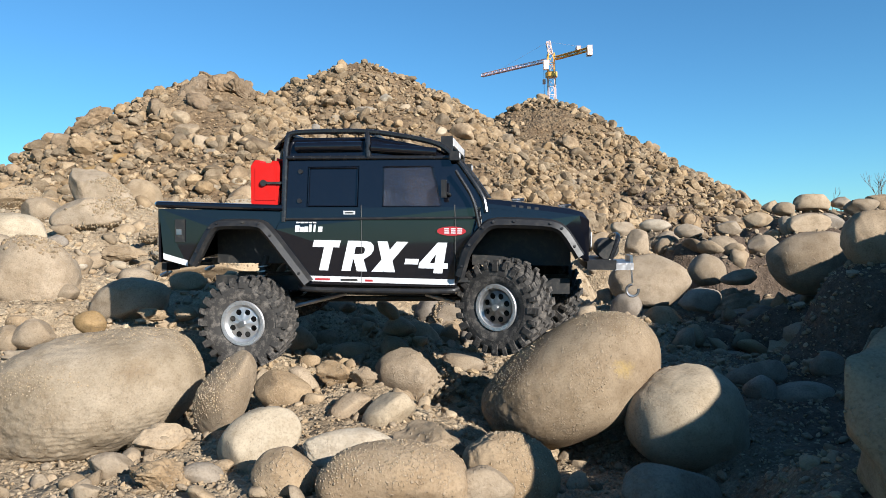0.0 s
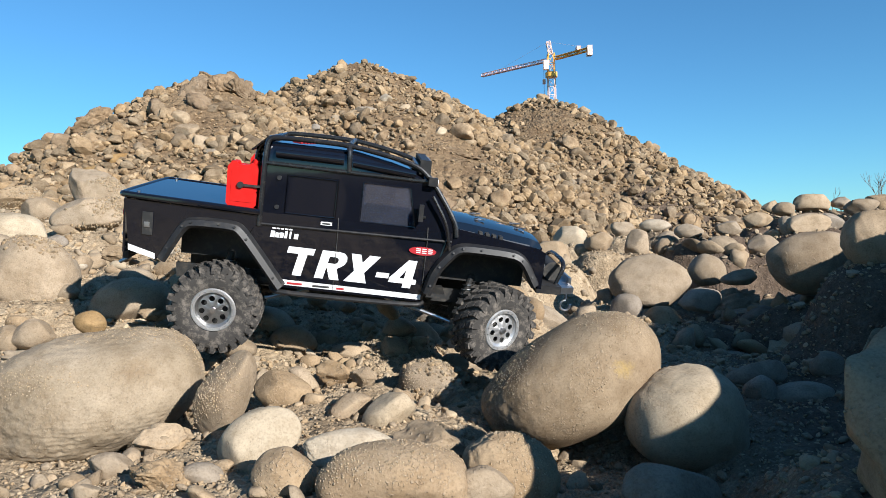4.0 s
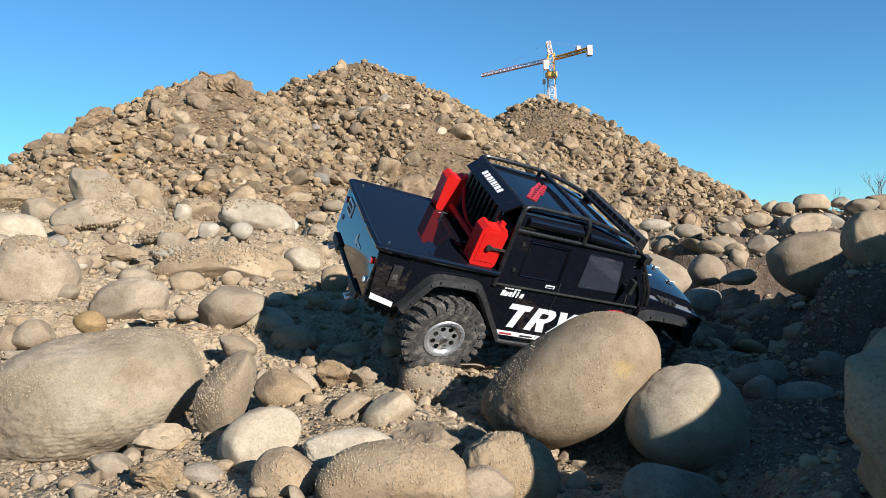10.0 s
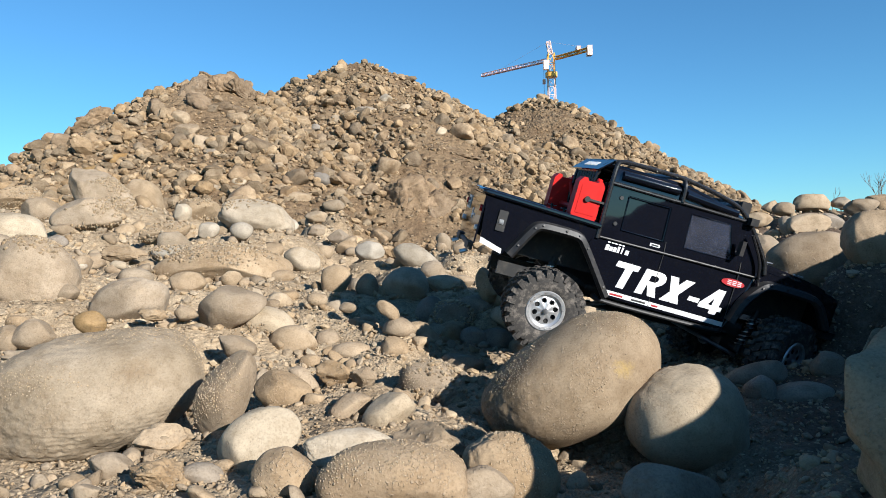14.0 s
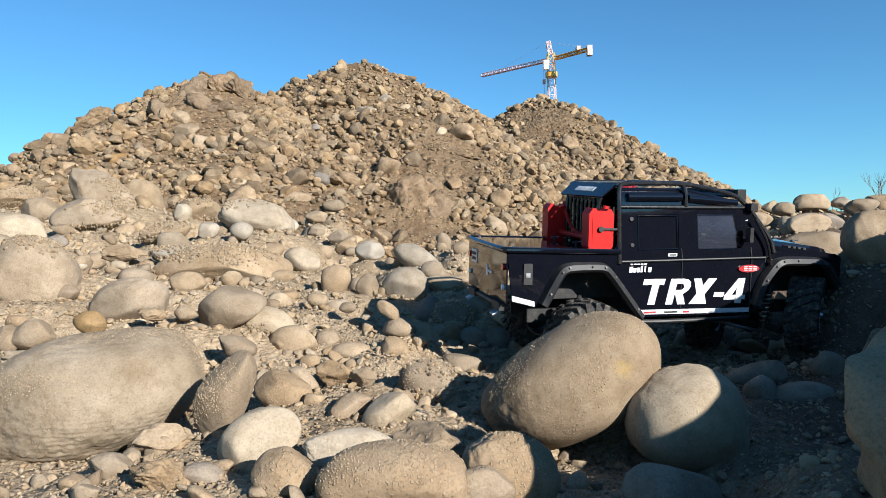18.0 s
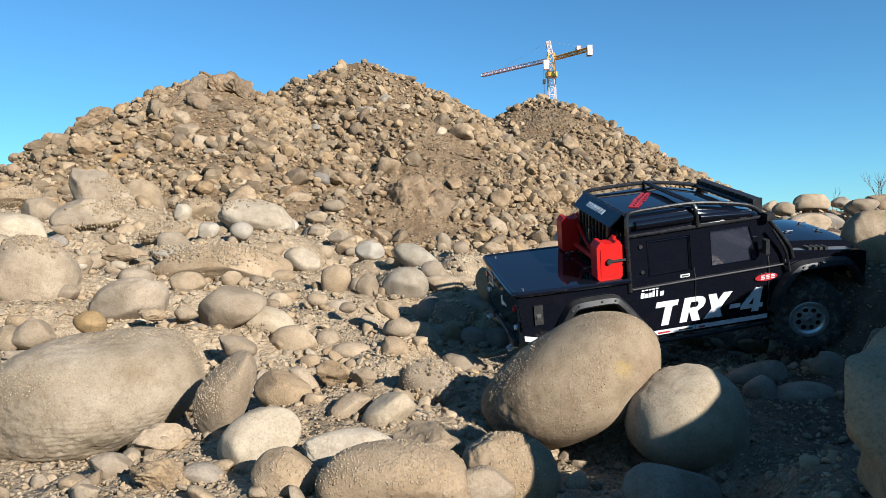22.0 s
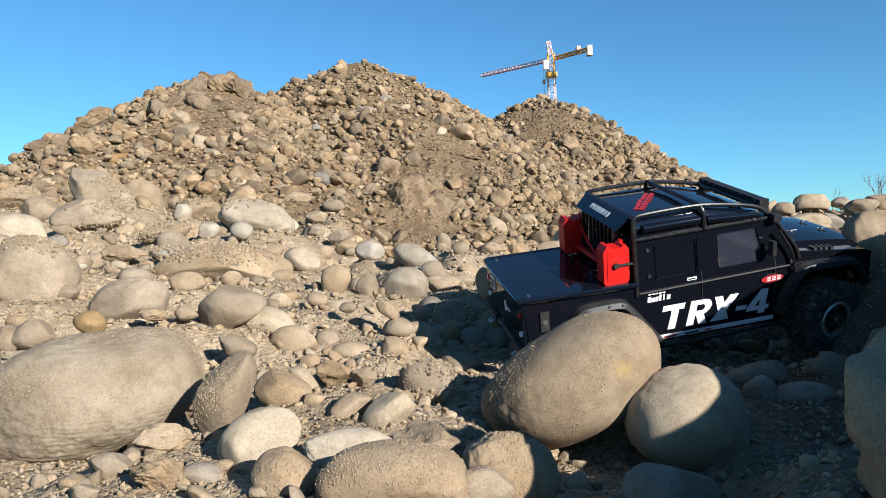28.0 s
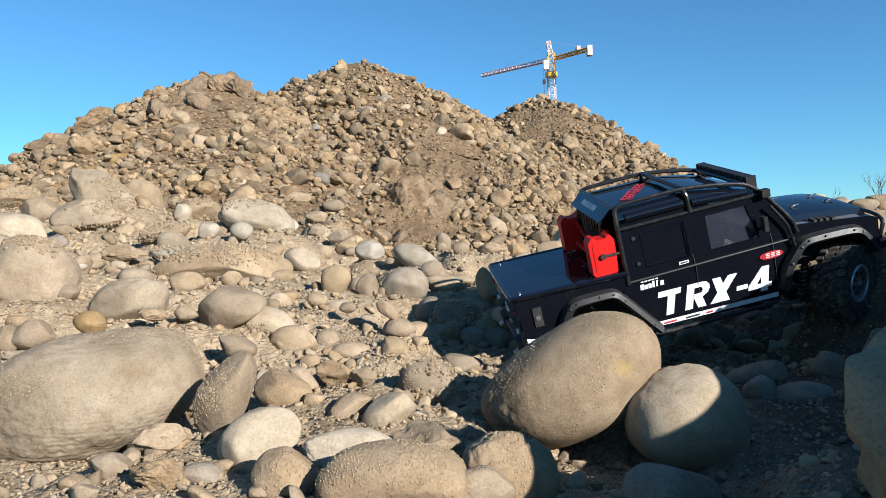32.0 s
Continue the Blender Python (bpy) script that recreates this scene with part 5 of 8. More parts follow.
def body_shell():
    for s in (-1, 1):
        bm = B()
        side_panel(bm, [(-0.1035, 0.1345), (-0.116, 0.106), (-0.0705, 0.036), (0.118, 0.034), (0.1254, 0.0515), (0.136, 0.090), (0.1503, 0.1093), (0.152, 0.143), (0.146, 0.1345)], s)
        part("door_panel", bm, M_PAINT, truck, bev=0.0006)
        bm = B()
        side_panel(bm, [(-0.1035, 0.1342), (-0.076, 0.1342), (-0.076, 0.199), (-0.1035, 0.199)], s)
        part("cab_pillar", bm, M_PAINT, truck)
        bm = B()
        side_panel(bm, [(-0.0075, 0.1342), (0.0235, 0.1342), (0.0235, 0.199), (-0.0075, 0.199)], s)
        part("cab_pillar", bm, M_PAINT, truck)
        bm = B()
        side_panel(bm, [(-0.076, 0.1873), (-0.0075, 0.1873), (-0.0075, 0.199), (-0.076, 0.199)], s)
        part("window_header", bm, M_PAINT, truck)
        bm = B()
        side_panel(bm, [(0.0235, 0.1873), (0.088, 0.1873), (0.100, 0.1345), (0.150, 0.1345), (0.152, 0.143), (0.1103, 0.199), (0.0235, 0.199)], s)
        part("windscreen_pillar", bm, M_PAINT, truck)
        bm = B()
        side_panel(bm, [(-0.0765, 0.1338), (-0.007, 0.1338), (-0.007, 0.1878), (-0.0765, 0.1878)], s, -0.002, 0.0016)
        part("blanked_window", bm, M_PAINT, truck)
        bm = B()
        side_panel(bm, [(0.023, 0.134), (0.1005, 0.134), (0.0885, 0.1878), (0.023, 0.1878)], s, -0.0008, 0.0010)
        w = part("side_window", bm, M_GLASS, truck, "smoked clear plastic window")
        w.visible_shadow = False
        # window seals, belt line, door gaps
        for poly in ([(-0.074, 0.1365), (-0.0095, 0.1365), (-0.0095, 0.1855), (-0.074, 0.1855)], [(0.0245, 0.1355), (0.0985, 0.1355), (0.087, 0.1865), (0.0245, 0.1865)]):
            bm = B()
            tube(bm, [(x, s * (ysurf(z) - 0.0002), z) for x, z in poly], 0.0007, 6, True)
            part("window_seal", bm, M_PAINT, truck)
        bm = B()
        tube(bm, [(-0.103, s * 0.0974, 0.1192), (0.15, s * 0.0974, 0.1212)], 0.0017, 8)
        part("belt_moulding", bm, M_PLASTIC, truck, smooth=True)
        for x0 in (-0.003, 0.117):
            bm = B()
            tube(bm, [(x0, s * 0.0972, 0.037), (x0, s * 0.0972, 0.1186), (x0 - 0.001, s * 0.0945, 0.137)], 0.0007, 5)
            part("door_gap", bm, M_DARK, truck)
        # bed side
        bm = B()
        side_panel(bm, [(-0.2775, 0.1335), (-0.1045, 0.1290), (-0.1165, 0.107), (-0.1286, 0.107), (-0.2008, 0.1073), (-0.2215, 0.0625), (-0.2366, 0.0575), (-0.2705, 0.0665)], s)
        part("bed_side", bm, M_PAINT, truck, bev=0.0006)
        # front wing
        bm = B()
        side_panel(bm, [(0.1503, 0.1400), (0.2700, 0.1240), (0.2810, 0.1190), (0.2815, 0.0693), (0.2685, 0.0725), (0.2472, 0.1066), (0.1508, 0.1095)], s)
        part("front_wing", bm, M_PAINT, truck, bev=0.0006)
        # wheel-arch flares with bolts
        rear = [(-0.2255, 0.0600), (-0.2010, 0.1060), (-0.1900, 0.1125), (-0.1380, 0.1125), (-0.1270, 0.1075), (-0.0720, 0.0370)]
        front = [(0.1240, 0.0480), (0.1330, 0.0820), (0.1560, 0.1110), (0.1700, 0.1150), (0.2350, 0.1130), (0.2500, 0.1060), (0.2700, 0.0740)]
        for line in (rear, front):
            line = smooth_line(line, 2)
            bm = B()
            sect = [(-0.0045, 0.0965), (-0.0060, 0.1080), (-0.0020, 0.1125), (0.0050, 0.1090), (0.0075, 0.0975)]
            rings = []
            for i, (x, z) in enumerate([p[:2] for p in line]):
                a, b = Vector(line[max(i - 1, 0)]), Vector(line[min(i + 1, len(line) - 1)])
                d = (b - a).normalized()
                nx, nz = -d[1], d[0]
                if nz < 0 and abs(nz) > abs(nx) * 0.2:
                    nx, nz = -nx, -nz
                rings.append([bm.verts.new((x + nx * o, s * y, z + nz * o)) for o, y in sect])
            for A2, B2 in zip(rings[:-1], rings[1:]):
                for j in range(4):
                    bm.faces.new((A2[j], A2[j + 1], B2[j + 1], B2[j]))
            fl = part("wheel_arch_flare", bm, M_PLASTIC, truck, smooth=True)
            for k in range(3, len(line) - 2, max(1, len(line) // 8)):
                bm = B()
                x, z = line[k][:2]
                disc(bm, (x, s * 0.1105, z + 0.002), (0, s, 0.35), 0.0016, 0.0022, 8)
                part("bolt", bm, M_PLASTIC if k % 2 else M_DARK, fl)
        # tank flap lamp on the bed side
        bm = B()
        box(bm, -0.254, -0.241, s * 0.0966, s * 0.0982, 0.089, 0.119)
        lamp = part("side_vent", bm, M_DARK, truck, bev=0.002)
        bm = B()
        box(bm, -0.2515, -0.2445, s * 0.0975, s * 0.0992, 0.099, 0.106)
        part("clip", bm, M_STEEL, lamp, "small chrome clip", bev=0.001)
        # sill step bar
        bm = B()
        tube(bm, smooth_line([(-0.086, s * 0.090, 0.034), (-0.080, s * 0.099, 0.0285), (0.112, s * 0.099, 0.0285), (0.120, s * 0.090, 0.032)]), 0.0035, 10)
        part("sill_bar", bm, M_PLASTIC, truck, smooth=True)
        # wing mirror
        bm = B()
        box(bm, 0.101, 0.107, s * 0.100, s * 0.111, 0.146, 0.168)
        mir = part("mirror", bm, M_PLASTIC, truck, bev=0.003, smooth=True)
        bm = B()
        tube(bm, [(0.110, s * 0.094, 0.150), (0.106, s * 0.106, 0.152)], 0.002, 8)
        part("mirror_arm", bm, M_PLASTIC, mir)
        # door handle badge
        bm = B()
        box(bm, -0.0265, -0.0115, s * 0.0945, s * 0.0962, 0.1255, 0.1300)
        h = part("door_badge", bm, M_WHITE, truck, "small white badge with black bars", bev=0.0006)
        bm = B()
        box(bm, -0.0245, -0.0135, s * 0.0955, s * 0.0966, 0.1268, 0.1287)
        part("badge_bar", bm, M_DARK, h)
        for z in (0.181, 0.143):
            bm = B()
            disc(bm, (-0.0855, s * (ysurf(z)), z), (0, s, 0.1), 0.0030, 0.002, 12)
            part("hinge_bolt", bm, M_PLASTIC, truck)
    # roof
    bm = B()
    sec = [(-0.0858, 0.1975), (-0.0845, 0.2100), (-0.0815, 0.2200), (-0.0740, 0.2262), (0, 0.2278), (0.0740, 0.2262), (0.0815, 0.2200), (0.0845, 0.2100), (0.0858, 0.1975)]
    xs = [(-0.1045, -0.006), (-0.100, 0.0), (0.010, 0.0), (0.060, -0.0095), (0.095, -0.0185), (0.107, -0.0235), (0.113, -0.032)]
    rows = [[bm.verts.new((x, y, max(0.1965, z + dz))) for y, z in sec] for x, dz in xs]
    for a, b in zip(rows[:-1], rows[1:]):
        for j in range(len(sec) - 1):
            bm.faces.new((a[j], a[j + 1], b[j + 1], b[j]))
    part("roof", bm, M_PAINT, truck, "glossy black roof panel", smooth=True)
    # roof side pods under the rails
    for s in (-1, 1):
        bm = B()
        tube(bm, [(-0.092, s * 0.0860, 0.2130), (-0.004, s * 0.0860, 0.2130)], 0.0064, 12)
        part("roof_side_roll", bm, M_PAINT, truck, smooth=True)
        bm = B()
        tube(bm, [(0.008, s * 0.0865, 0.2110), (0.092, s * 0.0850, 0.2045)], 0.0056, 12)
        part("roof_side_roll", bm, M_PAINT, truck, smooth=True)
    # cab back wall and floor
    bm = B()
    box(bm, -0.1045, -0.1025, -0.086, 0.086, 0.125, 0.198)
    part("cab_back", bm, M_PAINT, truck)
    bm = B()
    box(bm, -0.10, 0.15, -0.092, 0.092, 0.040, 0.046)
    part("floor_pan", bm, M_DARK, truck)
    # windscreen
    bm = B()
    prism(bm, [(-0.080, 0.0), (0.080, 0.0), (0.076, 1.0), (-0.076, 1.0)], lambda y, k: (0.1500 - 0.0410 * k, y, 0.1475 + 0.048 * k), lambda y, k: (0.1512 - 0.0410 * k, y, 0.1482 + 0.048 * k))
    w = part("windscreen", bm, M_GLASS, truck, "clear plastic windscreen")
    w.visible_shadow = False
    for y0, y1 in ((-0.086, -0.078), (0.078, 0.086)):
        bm = B()
        prism(bm, [(y0, 0.0), (y1, 0.0), (y1 * 0.95, 1.0), (y0 * 0.95, 1.0)], lambda y, k: (0.1495 - 0.0410 * k, y, 0.1455 + 0.053 * k), lambda y, k: (0.1535 - 0.0410 * k, y, 0.1475 + 0.053 * k))
        part("windscreen_frame", bm, M_PAINT, truck)
    for k0, k1 in ((-0.06, 0.04), (0.94, 1.04)):
        bm = B()
        prism(bm, [(-0.086, k0), (0.086, k0), (0.086, k1), (-0.086, k1)], lambda y, k: (0.1495 - 0.0410 * k, y * (1 - 0.05 * k), 0.1465 + 0.050 * k), lambda y, k: (0.1532 - 0.0410 * k, y * (1 - 0.05 * k), 0.1485 + 0.050 * k))
        part("windscreen_frame", bm, M_PAINT, truck)
    for y in (-0.03, 0.04):
        bm = B()
        tube(bm, [(0.153, y, 0.149), (0.136, y + 0.035, 0.172)], 0.0009, 6)
        part("wiper", bm, M_DARK, truck)
    # bonnet
    bm = B()
    sec = [(-0.0955, -0.006), (-0.0700, -0.004), (-0.0660, 0.006), (-0.040, 0.0085), (0, 0.0095), (0.040, 0.0085), (0.0660, 0.006), (0.0700, -0.004), (0.0955, -0.006)]
    xs = [(0.1490, 0.1400), (0.170, 0.1385), (0.22, 0.1325), (0.262, 0.1265), (0.276, 0.1225), (0.2825, 0.1140)]
    rows = [[bm.verts.new((x, y, z + dz)) for y, dz in sec] for x, z in xs]
    for a, b in zip(rows[:-1], rows[1:]):
        for j in range(len(sec) - 1):
            bm.faces.new((a[j], a[j + 1], b[j + 1], b[j]))
    part("bonnet", bm, M_PAINT, truck, "glossy black bonnet with raised centre", smooth=True)
    for s in (-1, 1):
        bm = B()
        prism(bm, [(0.155, 0.0735), (0.262, 0.0735), (0.258, 0.0930), (0.155, 0.0930)], lambda x, y: (x, s * y, 0.1345 - (x - 0.155) * 0.118), lambda x, y: (x, s * y, 0.1368 - (x - 0.155) * 0.118))
        plate = part("wing_top_plate", bm, M_PLATE, truck, "grey tread plate on the wing")
        for k in range(4):
            bm = B()
            x = 0.187 + k * 0.0095
            z = 0.1368 - (x - 0.155) * 0.118
            box(bm, x, x + 0.005, s * 0.076, s * 0.090, z - 0.001, z + 0.0045)
            part("vent_fin", bm, M_DARK, plate, bev=0.001)
    for x, y in ((0.190, -0.030), (0.190, 0.030), (0.252, -0.022), (0.252, 0.022)):
        z = 0.1475 - (x - 0.17) * 0.128
        bm = B()
        disc(bm, (x, y, z - 0.004), (0, 0, 1), 0.0020, 0.007, 10)
        post = part("body_post", bm, M_DARK, truck)
        bm = B()
        tube(bm, [(x - 0.004, y - 0.004, z + 0.0013), (x + 0.010, y + 0.003, z + 0.0013), (x + 0.012, y, z + 0.0020), (x - 0.004, y + 0.003, z + 0.0020)], 0.0007, 6)
        part("body_clip", bm, M_STEEL, post, "bent steel body clip")
    # nose
    bm = B()
    box(bm, 0.2760, 0.2815, -0.096, 0.096, 0.068, 0.118)
    part("nose_panel", bm, M_PAINT, truck, bev=0.002)
    bm = B()
    box(bm, 0.2812, 0.2850, -0.048, 0.048, 0.076, 0.113)
    g = part("grille", bm, M_DARK, truck, bev=0.001)
    for k in range(7):
        bm = B()
        box(bm, 0.2845, 0.2862, -0.044, 0.044, 0.079 + k * 0.0046, 0.0812 + k * 0.0046)
        part("grille_slat", bm, M_PLASTIC, g)
    for s in (-1, 1):
        bm = B()
        disc(bm, (0.2812, s * 0.068, 0.094), (1, 0, 0), 0.0155, 0.004, 24)
        hl = part("headlight", bm, M_PLASTIC, truck, smooth=True)
        bm = B()
        disc(bm, (0.2850, s * 0.068, 0.094), (1, 0, 0), 0.0125, 0.002, 24, 0.009)
        part("lens", bm, M_LENS, hl, "clear round lens", smooth=True)


body_shell()


def bed_and_tail():
    # raised cover with a rolled rim
    bm = B()
    tilt = lambda x: 0.1318 + (-0.105 - x) * 0.030
    prism(bm, [(-0.2800, -0.0955), (-0.106, -0.0955), (-0.106, 0.0955), (-0.2800, 0.0955)], lambda x, y: (x, y, tilt(x)), lambda x, y: (x, y, tilt(x) + 0.0045))
    cover = part("bed_cover", bm, M_PAINT, truck, "glossy black bed cover", bev=0.0015)
    bm = B()
    tube(bm, smooth_line([(-0.106, -0.0965, tilt(-0.106) + 0.002), (-0.276, -0.0965, tilt(-0.276) + 0.002), (-0.2825, -0.090, tilt(-0.282) + 0.002), (-0.2825, 0.090, tilt(-0.282) + 0.002), (-0.276, 0.0965, tilt(-0.276) + 0.002), (-0.106, 0.0965, tilt(-0.106) + 0.002)], 2), 0.0042, 10)
    part("cover_rim", bm, M_PAINT, cover, smooth=True)
    for x, y in ((-0.265, -0.082), (-0.265, 0.082), (-0.12, -0.05), (-0.12, 0.05)):
        bm = B()
        disc(bm, (x, y, tilt(x) + 0.0045), (0, 0, 1), 0.002, 0.002, 8)
        part("screw", bm, M_STEEL, cover)
    for y in (-0.058, 0.058):
        for x in (-0.150, -0.128):
            bm = B()
            disc(bm, (x, y * 0.72, tilt(x) + 0.003), (0, 0, 1), 0.0018, 0.010, 8)
            post = part("body_post", bm, M_DARK, truck)
            bm = B()
            z = tilt(x) + 0.010
            tube(bm, [(x - 0.006, y * 0.72, z), (x + 0.006, y * 0.72 + 0.003, z), (x + 0.008, y * 0.72, z + 0.001)], 0.0007, 6)
            part("body_clip", bm, M_STEEL, post, "bent steel body clip")
    bm = B()
    box(bm, -0.2790, -0.2765, -0.0945, 0.0945, 0.062, 0.1335)
    gate = part("tailgate", bm, M_PAINT, truck, "flat glossy tailgate with stickers", bev=0.001)
    bm = B()
    box(bm, -0.2805, -0.2789, 0.046, 0.073, 0.103, 0.124)
    plate = part("number_plate", bm, M_WHITE, gate, "small white plate with dark bars", bev=0.0005)
    bm = B()
    for z in (0.107, 0.115):
        box(bm, -0.2812, -0.2803, 0.050, 0.069, z, z + 0.005)
    ob = part("decal", bm, M_DARK, gate, "dark bars")
    bm = B()
    box(bm, -0.2800, -0.2789, -0.030, -0.012, 0.097, 0.1005)
    prism(bm, [(-0.012, 0.092), (-0.004, 0.092), (-0.004, 0.107), (-0.009, 0.109)], lambda y, z: (-0.2789, y, z), lambda y, z: (-0.2800, y, z))
    part("decal", bm, M_WHITE, gate, "small white emblem")
    for s in (-1, 1):
        bm = B()
        disc(bm, (-0.279, s * 0.084, 0.114), (-1, 0, 0), 0.0048, 0.003, 14)
        part("tail_light", bm, M_TAIL, truck, "round red lamp", smooth=True)
        bm = B()
        disc(bm, (-0.279, s * 0.084, 0.085), (-1, 0, 0), 0.0040, 0.003, 14)
        part("tail_light", bm, M_LENS, truck, smooth=True)
        # white stripe wrapping the rear corner
        bm = B()
        prism(bm, [(-0.2710, 0.0745), (-0.2370, 0.0650), (-0.2366, 0.0575), (-0.2705, 0.0665)], lambda x, z: (x, s * 0.0966, z), lambda x, z: (x, s * 0.0978, z))
        part("stripe", bm, M_WHITE, truck, "white vinyl stripe")
        bm = B()
        box(bm, -0.2835, -0.276, s * 0.044, s * 0.080, 0.050, 0.061)
        part("rear_bumper", bm, M_DARK, truck, bev=0.003, smooth=True)
        bm = B()
        tube(bm, [(-0.280, s * 0.060, 0.048), (-0.289, s * 0.060, 0.043), (-0.289, s * 0.070, 0.043), (-0.280, s * 0.070, 0.048)], 0.0018, 8)
        part("tow_shackle", bm, M_STEEL, truck, smooth=True)
    bm = B()
    tube(bm, [(-0.278, -0.05, 0.055), (-0.278, 0.05, 0.055)], 0.004, 10)
    part("rear_crossbar", bm, M_PLASTIC, truck, smooth=True)


bed_and_tail()


def cage():
    R = 0.0034
    for s in (-1, 1):
        bm = B()
        tube(bm, smooth_line([(-0.1060, s * 0.0965, 0.116), (-0.1060, s * 0.0880, 0.205), (-0.1040, s * 0.0830, 0.2290), (-0.094, s * 0.0815, 0.2330), (0.000, s * 0.0805, 0.2335), (0.060, s * 0.0800, 0.2240), (0.0960, s * 0.0800, 0.2150), (0.1180, s * 0.0830, 0.1960), (0.1520, s * 0.0930, 0.1480), (0.1560, s * 0.0965, 0.1280)], 2), R, 10)
        part("cage_tube", bm, M_RACK, truck, smooth=True)
        bm = B()
        tube(bm, [(-0.1050, s * 0.0885, 0.1990), (0.1100, s * 0.0860, 0.1975)], 0.0028, 10)
        part("gutter_rail", bm, M_RACK, truck, smooth=True)
        bm = B()
        tube(bm, smooth_line([(0.004, s * 0.0885, 0.199), (0.003, s * 0.0865, 0.224), (0.000, s * 0.0790, 0.2335)], 2), R, 10)
        part("cage_post", bm, M_RACK, truck, smooth=True)
        bm = B()
        tube(bm, smooth_line([(-0.1060, s * 0.058, 0.1330), (-0.122, s * 0.058, 0.150), (-0.122, s * 0.058, 0.214), (-0.104, s * 0.062, 0.2300)], 2), 0.0030, 10)
        part("guard_tube", bm, M_RACK, truck, smooth=True)
        bm = B()
        box(bm, 0.110, 0.122, s * 0.086, s * 0.098, 0.193, 0.204)
        pod = part("spot_lamp", bm, M_PLASTIC, truck, bev=0.003, smooth=True)
        bm = B()
        disc(bm, (0.1218, s * 0.092, 0.1985), (1, 0, 0), 0.004, 0.001, 14)
        part("lens", bm, M_LENS, pod)
        bm = B()
        tube(bm, smooth_line([(0.118, s * 0.099, 0.180), (0.140, s * 0.1015, 0.146), (0.148, s * 0.1015, 0.110)], 2), 0.0022, 8)
        part("a_pillar_bar", bm, M_RACK, truck, smooth=True)
    for x, z, y in ((-0.1040, 0.2300, 0.0815), (0.001, 0.2335, 0.079), (0.094, 0.2155, 0.080)):
        bm = B()
        tube(bm, [(x, -y, z), (x, y, z)], R, 10)
        part("cage_crossbar", bm, M_RACK, truck, smooth=True)
    # banner plate across the top of the rear guard
    bm = B()
    prism(bm, [(-0.074, 0.0), (0.074, 0.0), (0.078, 1.0), (-0.078, 1.0)], lambda y, k: (-0.1255 + 0.0220 * k, y, 0.2115 + 0.0200 * k), lambda y, k: (-0.1270 + 0.0220 * k, y, 0.2130 + 0.0200 * k))
    ban = part("banner_plate", bm, M_PAINT, truck, "black plate with white block marks", bev=0.0006)
    bm = B()
    ys = -0.036
    for w in (0.0060, 0.0060, 0.0066, 0.003, 0.0050, 0.002, 0.0060, 0.0055):
        y0, y1 = ys, ys + w
        prism(bm, [(y0, 0.36), (y1, 0.36), (y1 + 0.001, 0.66), (y0 + 0.001, 0.66)], lambda y, k: (-0.1270 + 0.0220 * k, -y, 0.2128 + 0.0200 * k), lambda y, k: (-0.1275 + 0.0220 * k, -y, 0.2136 + 0.0200 * k))
        ys = y1 + 0.0034
    part("decal", bm, M_WHITE, ban, "white block marks")
    # louvre bars behind the cab
    for k in range(8):
        bm = B()
        y = -0.049 + k * 0.014
        tube(bm, [(-0.1195, y, 0.143), (-0.1195, y, 0.215)], 0.0024, 8)
        part("guard_bar", bm, M_RACK, truck, smooth=True)
    for z in (0.144, 0.212):
        bm = B()
        tube(bm, [(-0.1195, -0.058, z), (-0.1195, 0.058, z)], 0.0028, 8)
        part("guard_crossbar", bm, M_RACK, truck, smooth=True)
    # light bar over the windscreen
    bm = B()
    box(bm, 0.0985, 0.1110, -0.078, 0.078, 0.2125, 0.2245)
    lb = part("light_bar", bm, M_PLASTIC, truck, "black light bar with pale lens", bev=0.002, smooth=True)
    bm = B()
    prism(bm, [(-0.071, 0.2140), (0.071, 0.2140), (0.071, 0.2238), (-0.071, 0.2238)], lambda y, z: (0.1108, y, z), lambda y, z: (0.1124, y, z))
    part("lens", bm, M_LENS, lb, "long pale lens")
    for k in range(9):
        bm = B()
        y = -0.068 + k * 0.017
        box(bm, 0.0970, 0.0990, y - 0.0015, y + 0.0015, 0.2132, 0.2240)
        part("cooling_fin", bm, M_DARK, lb)
    for s in (-1, 1):
        bm = B()
        box(bm, 0.097, 0.112, s * 0.0780, s * 0.0815, 0.206, 0.2250)
        part("bracket", bm, M_PLASTIC, lb, bev=0.001)


cage()


